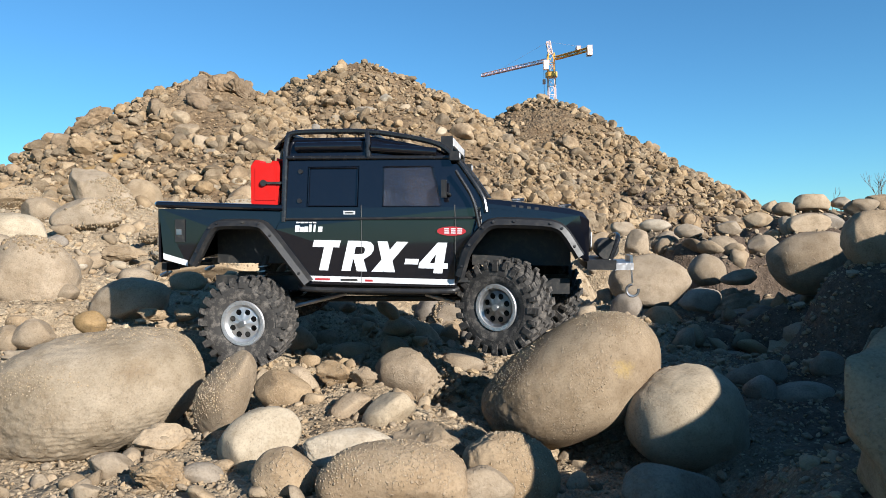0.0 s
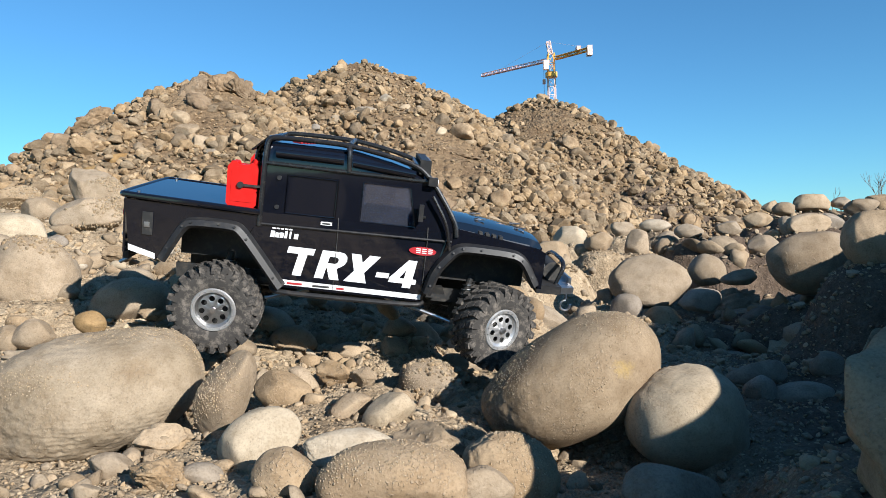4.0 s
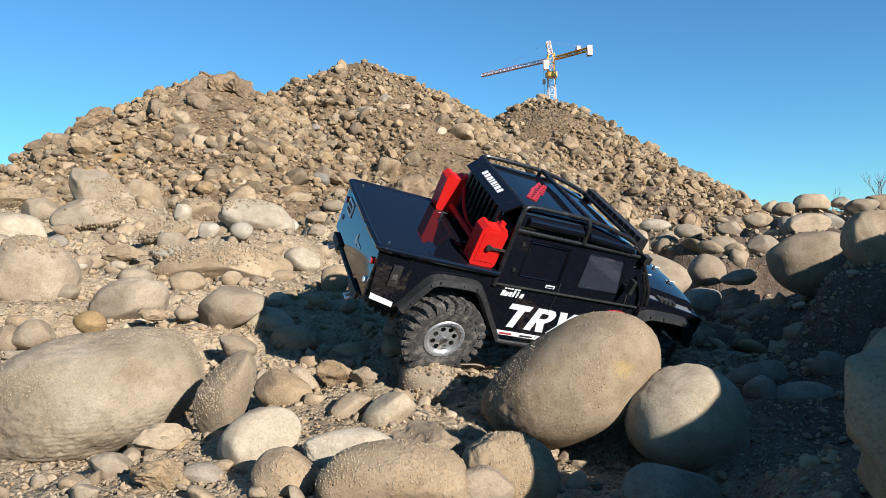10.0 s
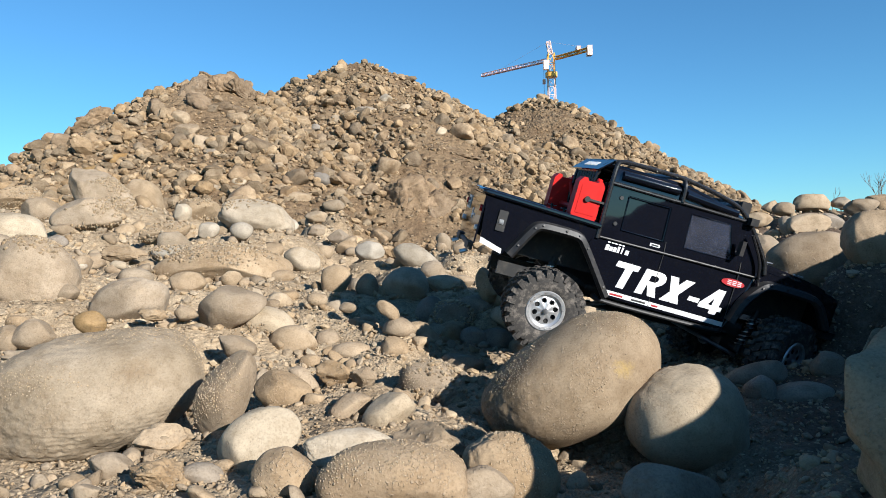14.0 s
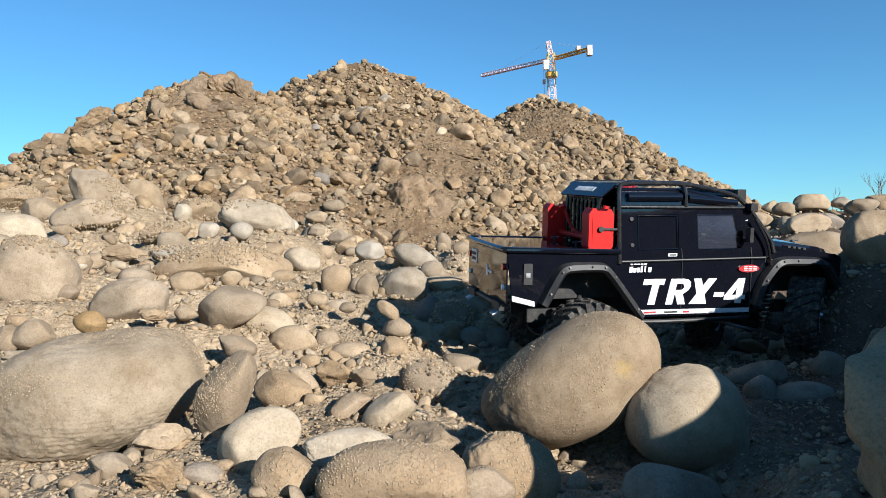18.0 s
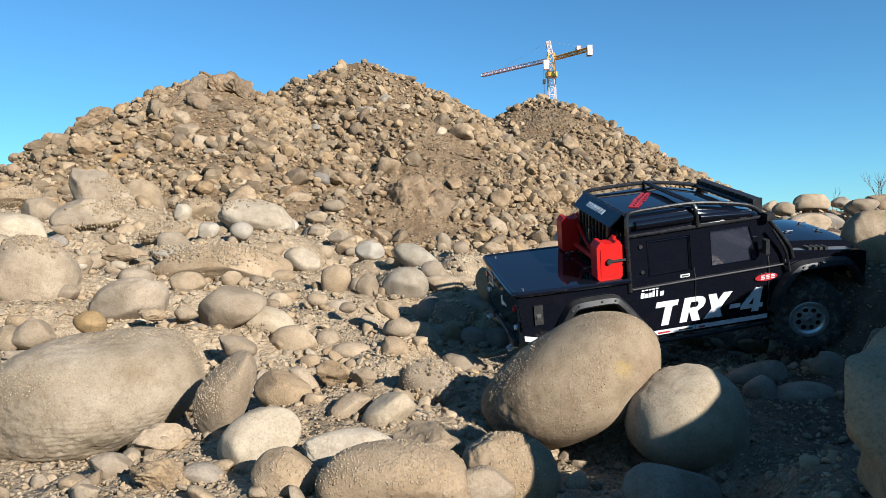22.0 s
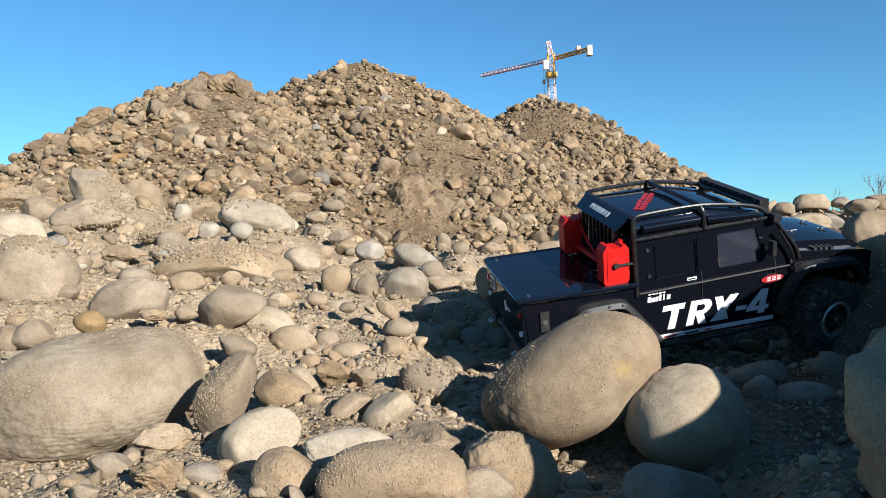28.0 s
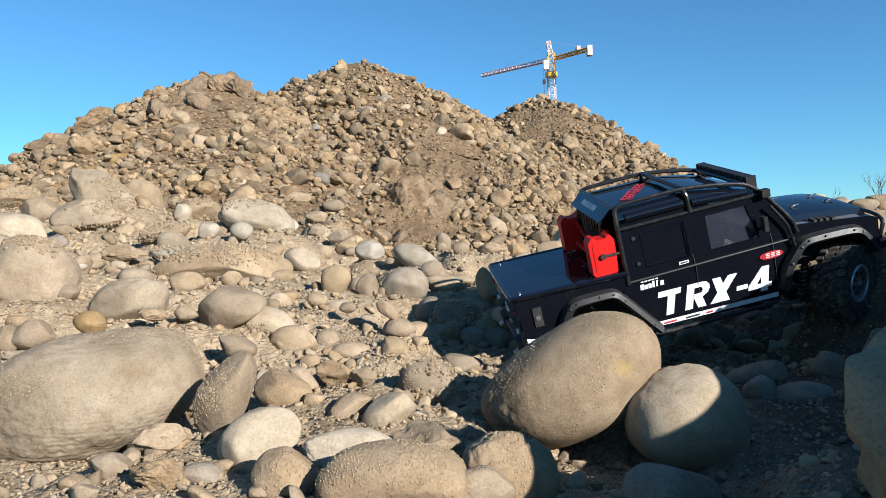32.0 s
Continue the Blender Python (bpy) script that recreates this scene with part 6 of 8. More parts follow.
def fuel_cans():
    for s in (-1, 1):
        out = [(-0.1560, 0.1410), (-0.1525, 0.1370), (-0.1170, 0.1370), (-0.1135, 0.1410), (-0.1135, 0.1560), (-0.1150, 0.1580), (-0.1135, 0.1600), (-0.1135, 0.1880), (-0.1180, 0.1950), (-0.1240, 0.1955), (-0.1265, 0.1925), (-0.1420, 0.1925), (-0.1445, 0.1965), (-0.1500, 0.1965), (-0.1560, 0.1890)]
        bm = B()
        prism(bm, out, lambda x, z: (0.92 * x - 0.0090, s * 0.0650, z), lambda x, z: (0.92 * x - 0.0090, s * 0.0890, z))
        can = part("fuel_can", bm, M_RED, truck, "bright red flat fuel can", bev=0.0036, smooth=True)
        bm = B()
        for q in (0.0895,):
            prism(bm, [(-0.150, 0.1440), (-0.1195, 0.1440), (-0.1195, 0.1850), (-0.125, 0.1890), (-0.146, 0.1890), (-0.150, 0.1850)], lambda x, z: (0.92 * x - 0.0090, s * 0.0880, z), lambda x, z: (0.92 * x - 0.0090, s * 0.0897, z))
        part("raised_panel", bm, M_RED, can, bev=0.001, smooth=True)
        bm = B()
        disc(bm, (-0.1345, s * 0.0900, 0.1665), (0, s, 0), 0.0042, 0.003, 16)
        part("clamp_knob", bm, M_DARK, can, "black clamp knob", smooth=True)
        bm = B()
        box(bm, -0.133, -0.107, s * 0.0905, s * 0.0925, 0.1650, 0.1680)
        part("strap", bm, M_DARK, can)
        bm = B()
        disc(bm, (-0.1195, s * 0.073, 0.1945), (0.3, 0, 1), 0.0045, 0.005, 14)
        part("cap", bm, M_RED, can, smooth=True)
    bm = B()
    tube(bm, [(-0.131, -0.060, 0.150), (-0.131, 0.060, 0.150)], 0.0042, 10)
    part("can_carrier", bm, M_RED, truck, "red carrier bar between the cans", smooth=True)
    bm = B()
    tube(bm, smooth_line([(-0.128, -0.052, 0.187), (-0.120, -0.045, 0.160), (-0.124, 0.0, 0.150), (-0.120, 0.045, 0.160), (-0.128, 0.052, 0.187)]), 0.0028, 8)
    part("can_carrier", bm, M_RED, truck, "bent red carrier tube", smooth=True)


fuel_cans()


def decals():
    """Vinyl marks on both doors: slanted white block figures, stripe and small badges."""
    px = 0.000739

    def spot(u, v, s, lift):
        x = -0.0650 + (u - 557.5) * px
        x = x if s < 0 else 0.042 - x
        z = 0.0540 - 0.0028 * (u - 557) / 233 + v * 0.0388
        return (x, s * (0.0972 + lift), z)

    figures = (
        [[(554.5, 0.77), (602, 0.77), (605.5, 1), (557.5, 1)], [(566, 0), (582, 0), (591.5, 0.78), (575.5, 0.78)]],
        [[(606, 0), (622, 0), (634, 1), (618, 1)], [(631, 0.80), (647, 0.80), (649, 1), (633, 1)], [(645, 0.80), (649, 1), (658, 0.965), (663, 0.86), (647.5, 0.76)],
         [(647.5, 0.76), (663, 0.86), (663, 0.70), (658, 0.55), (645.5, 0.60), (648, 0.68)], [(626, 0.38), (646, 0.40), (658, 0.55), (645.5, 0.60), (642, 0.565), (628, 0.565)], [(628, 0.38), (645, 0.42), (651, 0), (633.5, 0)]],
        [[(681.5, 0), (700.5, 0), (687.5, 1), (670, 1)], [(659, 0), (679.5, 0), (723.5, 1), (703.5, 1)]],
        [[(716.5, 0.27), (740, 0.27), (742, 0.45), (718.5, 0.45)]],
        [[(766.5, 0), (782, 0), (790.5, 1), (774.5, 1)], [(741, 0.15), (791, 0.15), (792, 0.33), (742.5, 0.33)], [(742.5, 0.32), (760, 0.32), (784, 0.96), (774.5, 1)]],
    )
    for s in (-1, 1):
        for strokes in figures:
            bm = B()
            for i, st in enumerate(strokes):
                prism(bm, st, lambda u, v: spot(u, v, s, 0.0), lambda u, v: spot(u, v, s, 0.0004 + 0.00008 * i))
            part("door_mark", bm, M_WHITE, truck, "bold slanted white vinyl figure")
        bm = B()
        prism(bm, [(-0.0735, 0.0398), (0.1165, 0.0368), (0.1165, 0.0438), (-0.0735, 0.0468)], lambda x, z: (x, s * 0.0968, z), lambda x, z: (x, s * 0.0977, z))
        stripe = part("stripe", bm, M_WHITE, truck, "white vinyl stripe along the sill")
        for x0, w, m in ((-0.0640, 0.020, M_REDV), (-0.030, 0.022, M_DARK), (0.002, 0.010, M_REDV)):
            bm = B()
            box(bm, x0, x0 + w, s * 0.0972, s * 0.0981, 0.0412 - 0.0155 * (x0 + 0.07), 0.0438 - 0.0155 * (x0 + 0.07))
            part("sticker", bm, m, stripe)
        bm = B()
        n, (cx, cz) = 26, (0.1125, 0.1045)
        prism(bm, [(cx + 0.0185 * math.cos(a), cz + 0.0058 * math.sin(a)) for a in (k * 2 * math.pi / n for k in range(n))], lambda x, z: (x, s * 0.0970, z), lambda x, z: (x, s * 0.0978, z))
        oval = part("oval_sticker", bm, M_REDV, truck, "red oval sticker with pale bars")
        bm = B()
        for k in range(3):
            for dz in (-0.003, -0.0004, 0.0022):
                box(bm, cx - 0.009 + k * 0.0082, cx - 0.003 + k * 0.0082, s * 0.0977, s * 0.0982, cz + dz, cz + dz + 0.0013)
        part("decal", bm, M_WHITE, oval)
        bm = B()
        for k, (w, h) in enumerate(((0.0055, 0.0085), (0.0052, 0.0065), (0.0048, 0.0070), (0.0035, 0.0095), (0.0025, 0.0095), (0.0055, 0.0070))):
            x = -0.0905 + k * 0.0061
            prism(bm, [(x, 0.1030), (x + w, 0.1030), (x + w + 0.0008, 0.1030 + h), (x + 0.0008, 0.1030 + h)], lambda x, z: (x, s * 0.0969, z), lambda x, z: (x, s * 0.0976, z))
        for k in range(5):
            box(bm, -0.0885 + k * 0.0055, -0.0842 + k * 0.0055, s * 0.0969, s * 0.0976, 0.1142, 0.1160)
        part("door_mark", bm, M_WHITE, truck, "small white lettering-like bars")
    # red jagged sticker on the roof
    bm = B()
    rng = random.Random(4)
    ax, ay, nx, ny = 0.608, 0.794, -0.794, 0.608
    for k in range(7):
        u = (k - 3) * 0.0128
        lo, hi = -0.0075 - 0.003 * rng.random(), 0.0075 + 0.003 * rng.random()
        for a0, a1, b0, b1 in ((-0.0058, -0.0022, lo, hi), (-0.0024, 0.0056, hi - 0.0050, hi - 0.0006), (0.0022, 0.0058, lo * 0.9, -0.001), (-0.0024, 0.0024, -0.0036, -0.0008)):
            prism(bm, [(-0.046 + (u + a) * ax + b * nx, -0.004 + (u + a) * ay + b * ny) for a, b in ((a0, b0), (a1, b0), (a1 + 0.0008, b1), (a0 + 0.0008, b1))], lambda x, y: (x, y, 0.2262), lambda x, y: (x, y, 0.2284))
    part("roof_sticker", bm, M_REDV, truck, "jagged red sticker")


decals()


def underside():
    for s in (-1, 1):
        bm = B()
        box(bm, -0.225, 0.262, s * 0.034, s * 0.040, 0.022, 0.042)
        part("chassis_rail", bm, M_DARK, truck, bev=0.001)
        for x in (-0.150, 0.185):
            bm = B()
            tube(bm, [(x - 0.012, s * 0.060, 0.000), (x + 0.004, s * 0.055, 0.070)], 0.0050, 10)
            shock = part("shock_absorber", bm, M_DARK, truck, smooth=True)
            bm = B()
            pts = []
            for k in range(60):
                a, h = k * 0.75, k / 59
                pts.append((x - 0.010 + 0.012 * h + 0.0075 * math.cos(a), s * (0.0595 - 0.004 * h) + 0.0075 * math.sin(a), 0.010 + 0.048 * h))
            tube(bm, pts, 0.0010, 5)
            part("coil_spring", bm, M_STEEL, shock)
        for x0, x1 in ((-0.145, -0.040), (0.180, 0.070)):
            bm = B()
            tube(bm, [(x0, s * 0.048, -0.008), (x1, s * 0.030, 0.018)], 0.0030, 8)
            part("link_rod", bm, M_STEEL, truck, smooth=True)
        # inner wheel housings
        for x0, x1 in ((-0.215, -0.085), (0.135, 0.262)):
            bm = B()
            box(bm, x0, x1, s * 0.050, s * 0.056, 0.060, 0.118)
            part("inner_arch", bm, M_DARK, truck)
    for x in (-0.150, 0.185):
        bm = B()
        tube(bm, [(x, -0.090, 0.003), (x, 0.090, 0.003)], 0.0065, 12)
        ax = part("axle", bm, M_DARK, truck, smooth=True)
        bm = B()
        disc(bm, (x, -0.018, 0.003), (0, 1, 0), 0.019, 0.036, 20, 0.016)
        part("differential", bm, M_DARK, ax, smooth=True, bev=0.002)
    bm = B()
    tube(bm, [(-0.135, -0.005, 0.006), (0.170, -0.005, 0.012)], 0.0042, 10)
    part("drive_shaft", bm, M_DARK, truck, smooth=True)
    bm = B()
    box(bm, -0.055, 0.090, -0.032, 0.032, 0.016, 0.040)
    part("gearbox", bm, M_DARK, truck, bev=0.004, smooth=True)
    # front bumper and winch
    bm = B()
    box(bm, 0.282, 0.318, -0.070, 0.070, 0.056, 0.068)
    bp = part("front_bumper", bm, M_PLASTIC, truck, bev=0.003, smooth=True)
    bm = B()
    prism(bm, [(0.306, -0.062), (0.342, -0.050), (0.342, 0.050), (0.306, 0.062)], lambda x, y: (x, y, 0.055), lambda x, y: (x, y, 0.064))
    part("bumper_plate", bm, M_STEEL, bp, "brushed steel plate", bev=0.001)
    bm = B()
    tube(bm, smooth_line([(0.312, -0.054, 0.066), (0.324, -0.052, 0.100), (0.324, 0.052, 0.100), (0.312, 0.054, 0.066)], 2), 0.003, 10)
    part("bull_bar", bm, M_RACK, bp, smooth=True)
    bm = B()
    disc(bm, (0.312, -0.030, 0.081), (0, 1, 0), 0.014, 0.060, 18)
    w = part("winch", bm, M_DARK, truck, smooth=True)
    bm = B()
    box(bm, 0.341, 0.345, -0.022, 0.022, 0.054, 0.072)
    part("fairlead", bm, M_STEEL, w, bev=0.001)
    bm = B()
    tube(bm, [(0.345, 0.0, 0.066), (0.348, 0.0, 0.034)], 0.0012, 6)
    part("winch_line", bm, M_STEEL, w)
    bm = B()
    tube(bm, [(0.348 + 0.008 * math.cos(a), 0.0, 0.024 + 0.008 * math.sin(a)) for a in (1.6 + k * 0.45 for k in range(12))], 0.0018, 8)
    part("hook", bm, M_STEEL, w, "bright steel winch hook", smooth=True)
    # seats and dash seen through the glass
    for s in (-1, 1):
        bm = B()
        box(bm, 0.018, 0.056, s * 0.018, s * 0.066, 0.060, 0.100)
        box(bm, 0.010, 0.024, s * 0.018, s * 0.066, 0.100, 0.158)
        part("seat", bm, M_DARK, truck, bev=0.004, smooth=True)
    bm = B()
    box(bm, 0.108, 0.146, -0.080, 0.080, 0.100, 0.136)
    part("dashboard", bm, M_DARK, truck, bev=0.004, smooth=True)


underside()


def make_wheel():
    """Knobbly tyre on an eight-hole alloy rim; the outer face looks to -y."""
    hub = new("wheel")
    R, W = 0.0595, 0.0225
    prof = [(0.0292, -0.0205), (0.0330, -0.0225), (0.0400, -0.0232), (0.0470, -0.0230), (0.0520, -0.0215), (0.0548, -0.0170), (0.0555, -0.0080), (0.0557, 0.0), (0.0555, 0.0080), (0.0548, 0.0170), (0.0520, 0.0215), (0.0470, 0.0230), (0.0400, 0.0232), (0.0340, 0.0225), (0.0300, 0.0205)]
    n = 60
    bm = B()
    rings = [[bm.verts.new((r * math.cos(a), y, r * math.sin(a))) for r, y in prof] for a in (k * 2 * math.pi / n for k in range(n))]
    for k in range(n):
        A, C = rings[k], rings[(k + 1) % n]
        for j in range(len(prof) - 1):
            bm.faces.new((A[j], A[j + 1], C[j + 1], C[j]))

    def lug(a, y0, y1, r0, r1, wid, skew=0.0):
        vs = []
        for r, k in ((r0, 1.0), (r1, 0.82)):
            for y, da in ((y0, -skew), (y1, skew)):
                for e in (-1, 1):
                    t = a + da + e * wid * k / r
                    vs.append(bm.verts.new((r * math.cos(t), y, r * math.sin(t))))
        for f in ((0, 1, 3, 2), (4, 6, 7, 5), (0, 4, 5, 1), (2, 3, 7, 6), (0, 2, 6, 4), (1, 5, 7, 3)):
            bm.faces.new([vs[i] for i in f])

    m = 24
    for k in range(m):
        a = k * 2 * math.pi / m
        for s in (-1, 1):
            o = 0 if s < 0 else math.pi / m
            long_ = k % 2 == 0
            lug(a + o, s * 0.0135, s * 0.0228, 0.0530, R, 0.0050 if long_ else 0.0036, 0.02 * s)
            lug(a + o, s * 0.0218, s * 0.0242, 0.0455 if long_ else 0.0490, 0.0565, 0.0040 if long_ else 0.0028)
            lug(a + o + 0.10, s * 0.0015, s * 0.0120, 0.0535, R + 0.0004, 0.0040, 0.05 * s)
    for k in range(90):
        a = k * 2 * math.pi / 90
        lug(a, -0.0236, -0.0226, 0.0405, 0.0418, 0.0006)
    tyre = part("tyre", bm, M_RUBBER, hub, "dusty black knobbly rubber tyre", smooth=True)
    # rim: barrel, beadlock ring with bolts, dished face with eight holes
    bm = B()
    prof = [(0.0305, 0.0205), (0.0275, 0.0190), (0.0255, 0.0), (0.0240, -0.0120), (0.0236, -0.0205), (0.0242, -0.0222), (0.0282, -0.0226), (0.0290, -0.0218), (0.0300, -0.0195)]
    n = 48
    rings = [[bm.verts.new((r * math.cos(a), y, r * math.sin(a))) for r, y in prof] for a in (k * 2 * math.pi / n for k in range(n))]
    for k in range(n):
        A, C = rings[k], rings[(k + 1) % n]
        for j in range(len(prof) - 1):
            bm.faces.new((A[j], A[j + 1], C[j + 1], C[j]))
    rim = part("rim", bm, M_RING, hub, "satin alloy rim with eight round holes", smooth=True)
    bm = B()
    n = 64
    n, hole, hr = 128, 0.0152, 0.0037
    ring = lambda r, y: [bm.verts.new((r * math.cos(a), y, r * math.sin(a))) for a in (k * 2 * math.pi / n for k in range(n))]
    inner, outer, lip = ring(0.0078, -0.0205), ring(0.0205, -0.0180), ring(0.0236, -0.0205)
    cap = bm.verts.new((0, -0.0208, 0))
    # eight round holes: the web splits into an inner and an outer edge round each
    mids = []
    for k in range(n):
        a = k * 2 * math.pi / n
        da = (k % 16 - 8) * 2 * math.pi / n
        w = hr * hr - (hole * math.sin(da)) ** 2
        if w <= 0:
            v = bm.verts.new((hole * math.cos(a), -0.0188, hole * math.sin(a)))
            mids.append((v, v))
        else:
            w = math.sqrt(w)
            mids.append(tuple(bm.verts.new((r * math.cos(a), -0.0188, r * math.sin(a))) for r in (hole * math.cos(da) - w, hole * math.cos(da) + w)))
    for k in range(n):
        j = (k + 1) % n
        bm.faces.new((cap, inner[k], inner[j]))
        bm.faces.new((inner[k], mids[k][0], mids[j][0], inner[j]))
        bm.faces.new((mids[k][1], outer[k], outer[j], mids[j][1]))
        bm.faces.new((outer[k], lip[k], lip[j], outer[j]))
    geo = bmesh.ops.solidify(bm, geom=bm.faces[:], thickness=0.002)
    part("rim_face", bm, M_CHROME, rim, smooth=True)
    bm = B()
    disc(bm, (0, -0.0200, 0), (0, -1, 0), 0.0048, 0.0045, 8, 0.0040)
    part("hub_nut", bm, M_STEEL, rim, "dark hub nut")
    for k in range(20):
        a = k * 2 * math.pi / 20
        bm = B()
        disc(bm, (0.0262 * math.cos(a), -0.0220, 0.0262 * math.sin(a)), (0, -1, 0), 0.0009, 0.0012, 6)
        part("rim_bolt", bm, M_STEEL, rim)
    bm = B()
    disc(bm, (0, -0.006, 0), (0, 1, 0), 0.0240, 0.002, 24)
    part("brake_disc", bm, M_DARK, hub)
    return hub


wheel_rear_near = make_wheel()
wheel_rear_near.parent = truck
wheel_rear_near.location = (-0.150, -0.095, 0.005)
wheel_front_near = copy_thing(wheel_rear_near, pose(0.185, -0.095, 0.02))
wheel_rear_far = copy_thing(wheel_rear_near, pose(-0.150, 0.095, 0.005))
wheel_front_far = copy_thing(wheel_rear_near, pose(0.185, 0.095, 0.02))
for w in (wheel_rear_far, wheel_front_far):
    for k in w.children_recursive:
        if k.parent == w:
            k.matrix_basis = pose(0, 0, 0, 0, 0, 180)

# ---- tower crane and bare bushes beyond the heaps ----
def crane():
    root = tagged(new("tower_crane"), "tall yellow and white lattice tower crane far behind the heap", "crane")
    root.matrix_world = pose(24.6, 150.0, -0.25, 0, 0, 0)
    white = plain("crane_white", (0.62, 0.44, 0.38), 0.5, 0, 0, 0.2, 2)
    yellow = plain("crane_yellow", (0.75, 0.36, 0.06), 0.5, 0, 0, 0.2, 2)
    red = plain("crane_red", (0.62, 0.36, 0.31), 0.5, 0, 0, 0.2, 2)

    def lattice(name, a, b, half, up, mat, bays, r=0.062, chords=4):
        a, b = Vector(a), Vector(b)
        d = (b - a).normalized()
        up = Vector(up)
        side = d.cross(up).normalized()
        up = side.cross(d).normalized()
        corners = [(-1, -1), (1, -1), (1, 1), (-1, 1)] if chords == 4 else [(-1, -1), (1, -1), (0, 1)]
        bm = B()
        for cx, cz in corners:
            o = side * cx * half + up * cz * half
            tube(bm, [a + o, b + o], r * 1.6, 6)
        n = len(corners)
        for k in range(bays):
            p, q = a.lerp(b, k / bays), a.lerp(b, (k + 1) / bays)
            for j in range(n):
                (x0, z0), (x1, z1) = corners[j], corners[(j + 1) % n]
                o0, o1 = side * x0 * half + up * z0 * half, side * x1 * half + up * z1 * half
                tube(bm, [p + o0, q + o1] if (k + j) % 2 else [p + o1, q + o0], r, 4)
                tube(bm, [q + o0, q + o1], r, 4)
        return part(name, bm, mat, root)

    lattice("mast", (0, 0, 0), (0, 0, 37.5), 0.75, (1, 0, 0), white, 18)
    lattice("cat_head", (0, 0, 42.0), (-0.5, 0.3, 45.1), 0.4, (1, 0, 0), white, 3)
    lattice("slewing_tower", (0, 0, 38.2), (0, 0, 42.4), 0.7, (1, 0, 0), yellow, 2)
    lattice("jib", (-0.8, 0.6, 41.2), (-14.2, 15.0, 41.9), 0.36, (0, 0, 1), red, 16, 0.06, 3)
    lattice("counter_jib", (0.8, -0.8, 41.2), (6.6, -9.0, 40.7), 0.30, (0, 0, 1), yellow, 6, 0.08)
    bm = B()
    disc(bm, (0, 0, 37.3), (0, 0, 1), 1.3, 1.0, 20)
    part("slewing_ring", bm, yellow, root, smooth=True)
    bm = B()
    box(bm, -1.9, -0.8, -1.9, -0.9, 38.6, 40.6)
    part("cabin", bm, white, root, "white driver's cabin", bev=0.1)
    for k in range(3):
        bm = B()
        box(bm, 6.0 + 0.35 * k, 6.3 + 0.35 * k, -9.4, -8.0, 39.4, 41.4)
        part("counterweight", bm, white, root, bev=0.05)
    bm = B()
    box(bm, 4.3, 5.1, -7.0, -5.4, 41.2, 42.0)
    part("hoist_winch", bm, red, root, bev=0.1)
    for a, b in (((-0.6, 0.3, 45.1), (-10.2, 10.5, 42.0)), ((-0.6, 0.3, 45.1), (6.2, -8.6, 41.1))):
        bm = B()
        tube(bm, [a, b], 0.02, 5)
        part("tie_bar", bm, white, root)
    bm = B()
    tube(bm, [(-1.4, 1.5, 40.9), (-1.4, 1.5, 31.5)], 0.05, 5)
    line = part("hoist_rope", bm, red, root)
    bm = B()
    box(bm, -1.7, -1.1, 1.2, 1.8, 36.2, 37.2)
    part("hook_block", bm, red, line, bev=0.1)
    bm = B()
    box(bm, -2.6, 2.6, -2.6, 2.6, -1.2, 0.05)
    part("foundation", bm, white, root, bev=0.1)


crane()


def bush(x, y, z, height, seed, lean):
    """A leafless shrub: twigs that fork from one stem."""
    rng = random.Random(seed)
    bark = bpy.data.materials.get("bark") or plain("bark", (0.12, 0.085, 0.06), 0.9, 0, 0, 0.4, 40)
    root = tagged(new("bare_bush"), "leafless thin-twigged bush behind the stones", "bush", group="bare bushes")
    root.matrix_world = pose(x, y, z)

    def grow(p, d, length, r, depth, parent):
        q = p + d * length * 0.5 + Vector((rng.uniform(-1, 1), rng.uniform(-1, 1), 0)) * length * 0.06
        e = p + d * length
        bm = B()
        tube(bm, [p, q, e], r, 5)
        ob = part("stem" if depth == 0 else "twig", bm, bark, root)
        if depth < 3:
            for k in range(3):
                a = (d + Vector((rng.uniform(-0.8, 0.8), rng.uniform(-0.6, 0.6), rng.uniform(-0.1, 0.6)))).normalized()
                grow(p.lerp(e, rng.uniform(0.5, 1.0)), a, length * rng.uniform(0.5, 0.75), r * 0.6, depth + 1, root)

    grow(Vector((0, 0, 0)), Vector((lean, 0, 1)).normalized(), height * 0.42, height * 0.006, 0, root)


bush(3.25, 5.6, 0.30, 0.45, 3, -0.5)
bush(3.62, 5.6, 0.25, 0.70, 5, -0.2)
bush(-12.6, 19.5, -0.1, 3.4, 9, 0.1)
bush(-13.3, 20.5, -0.1, 3.0, 12, 0.0)


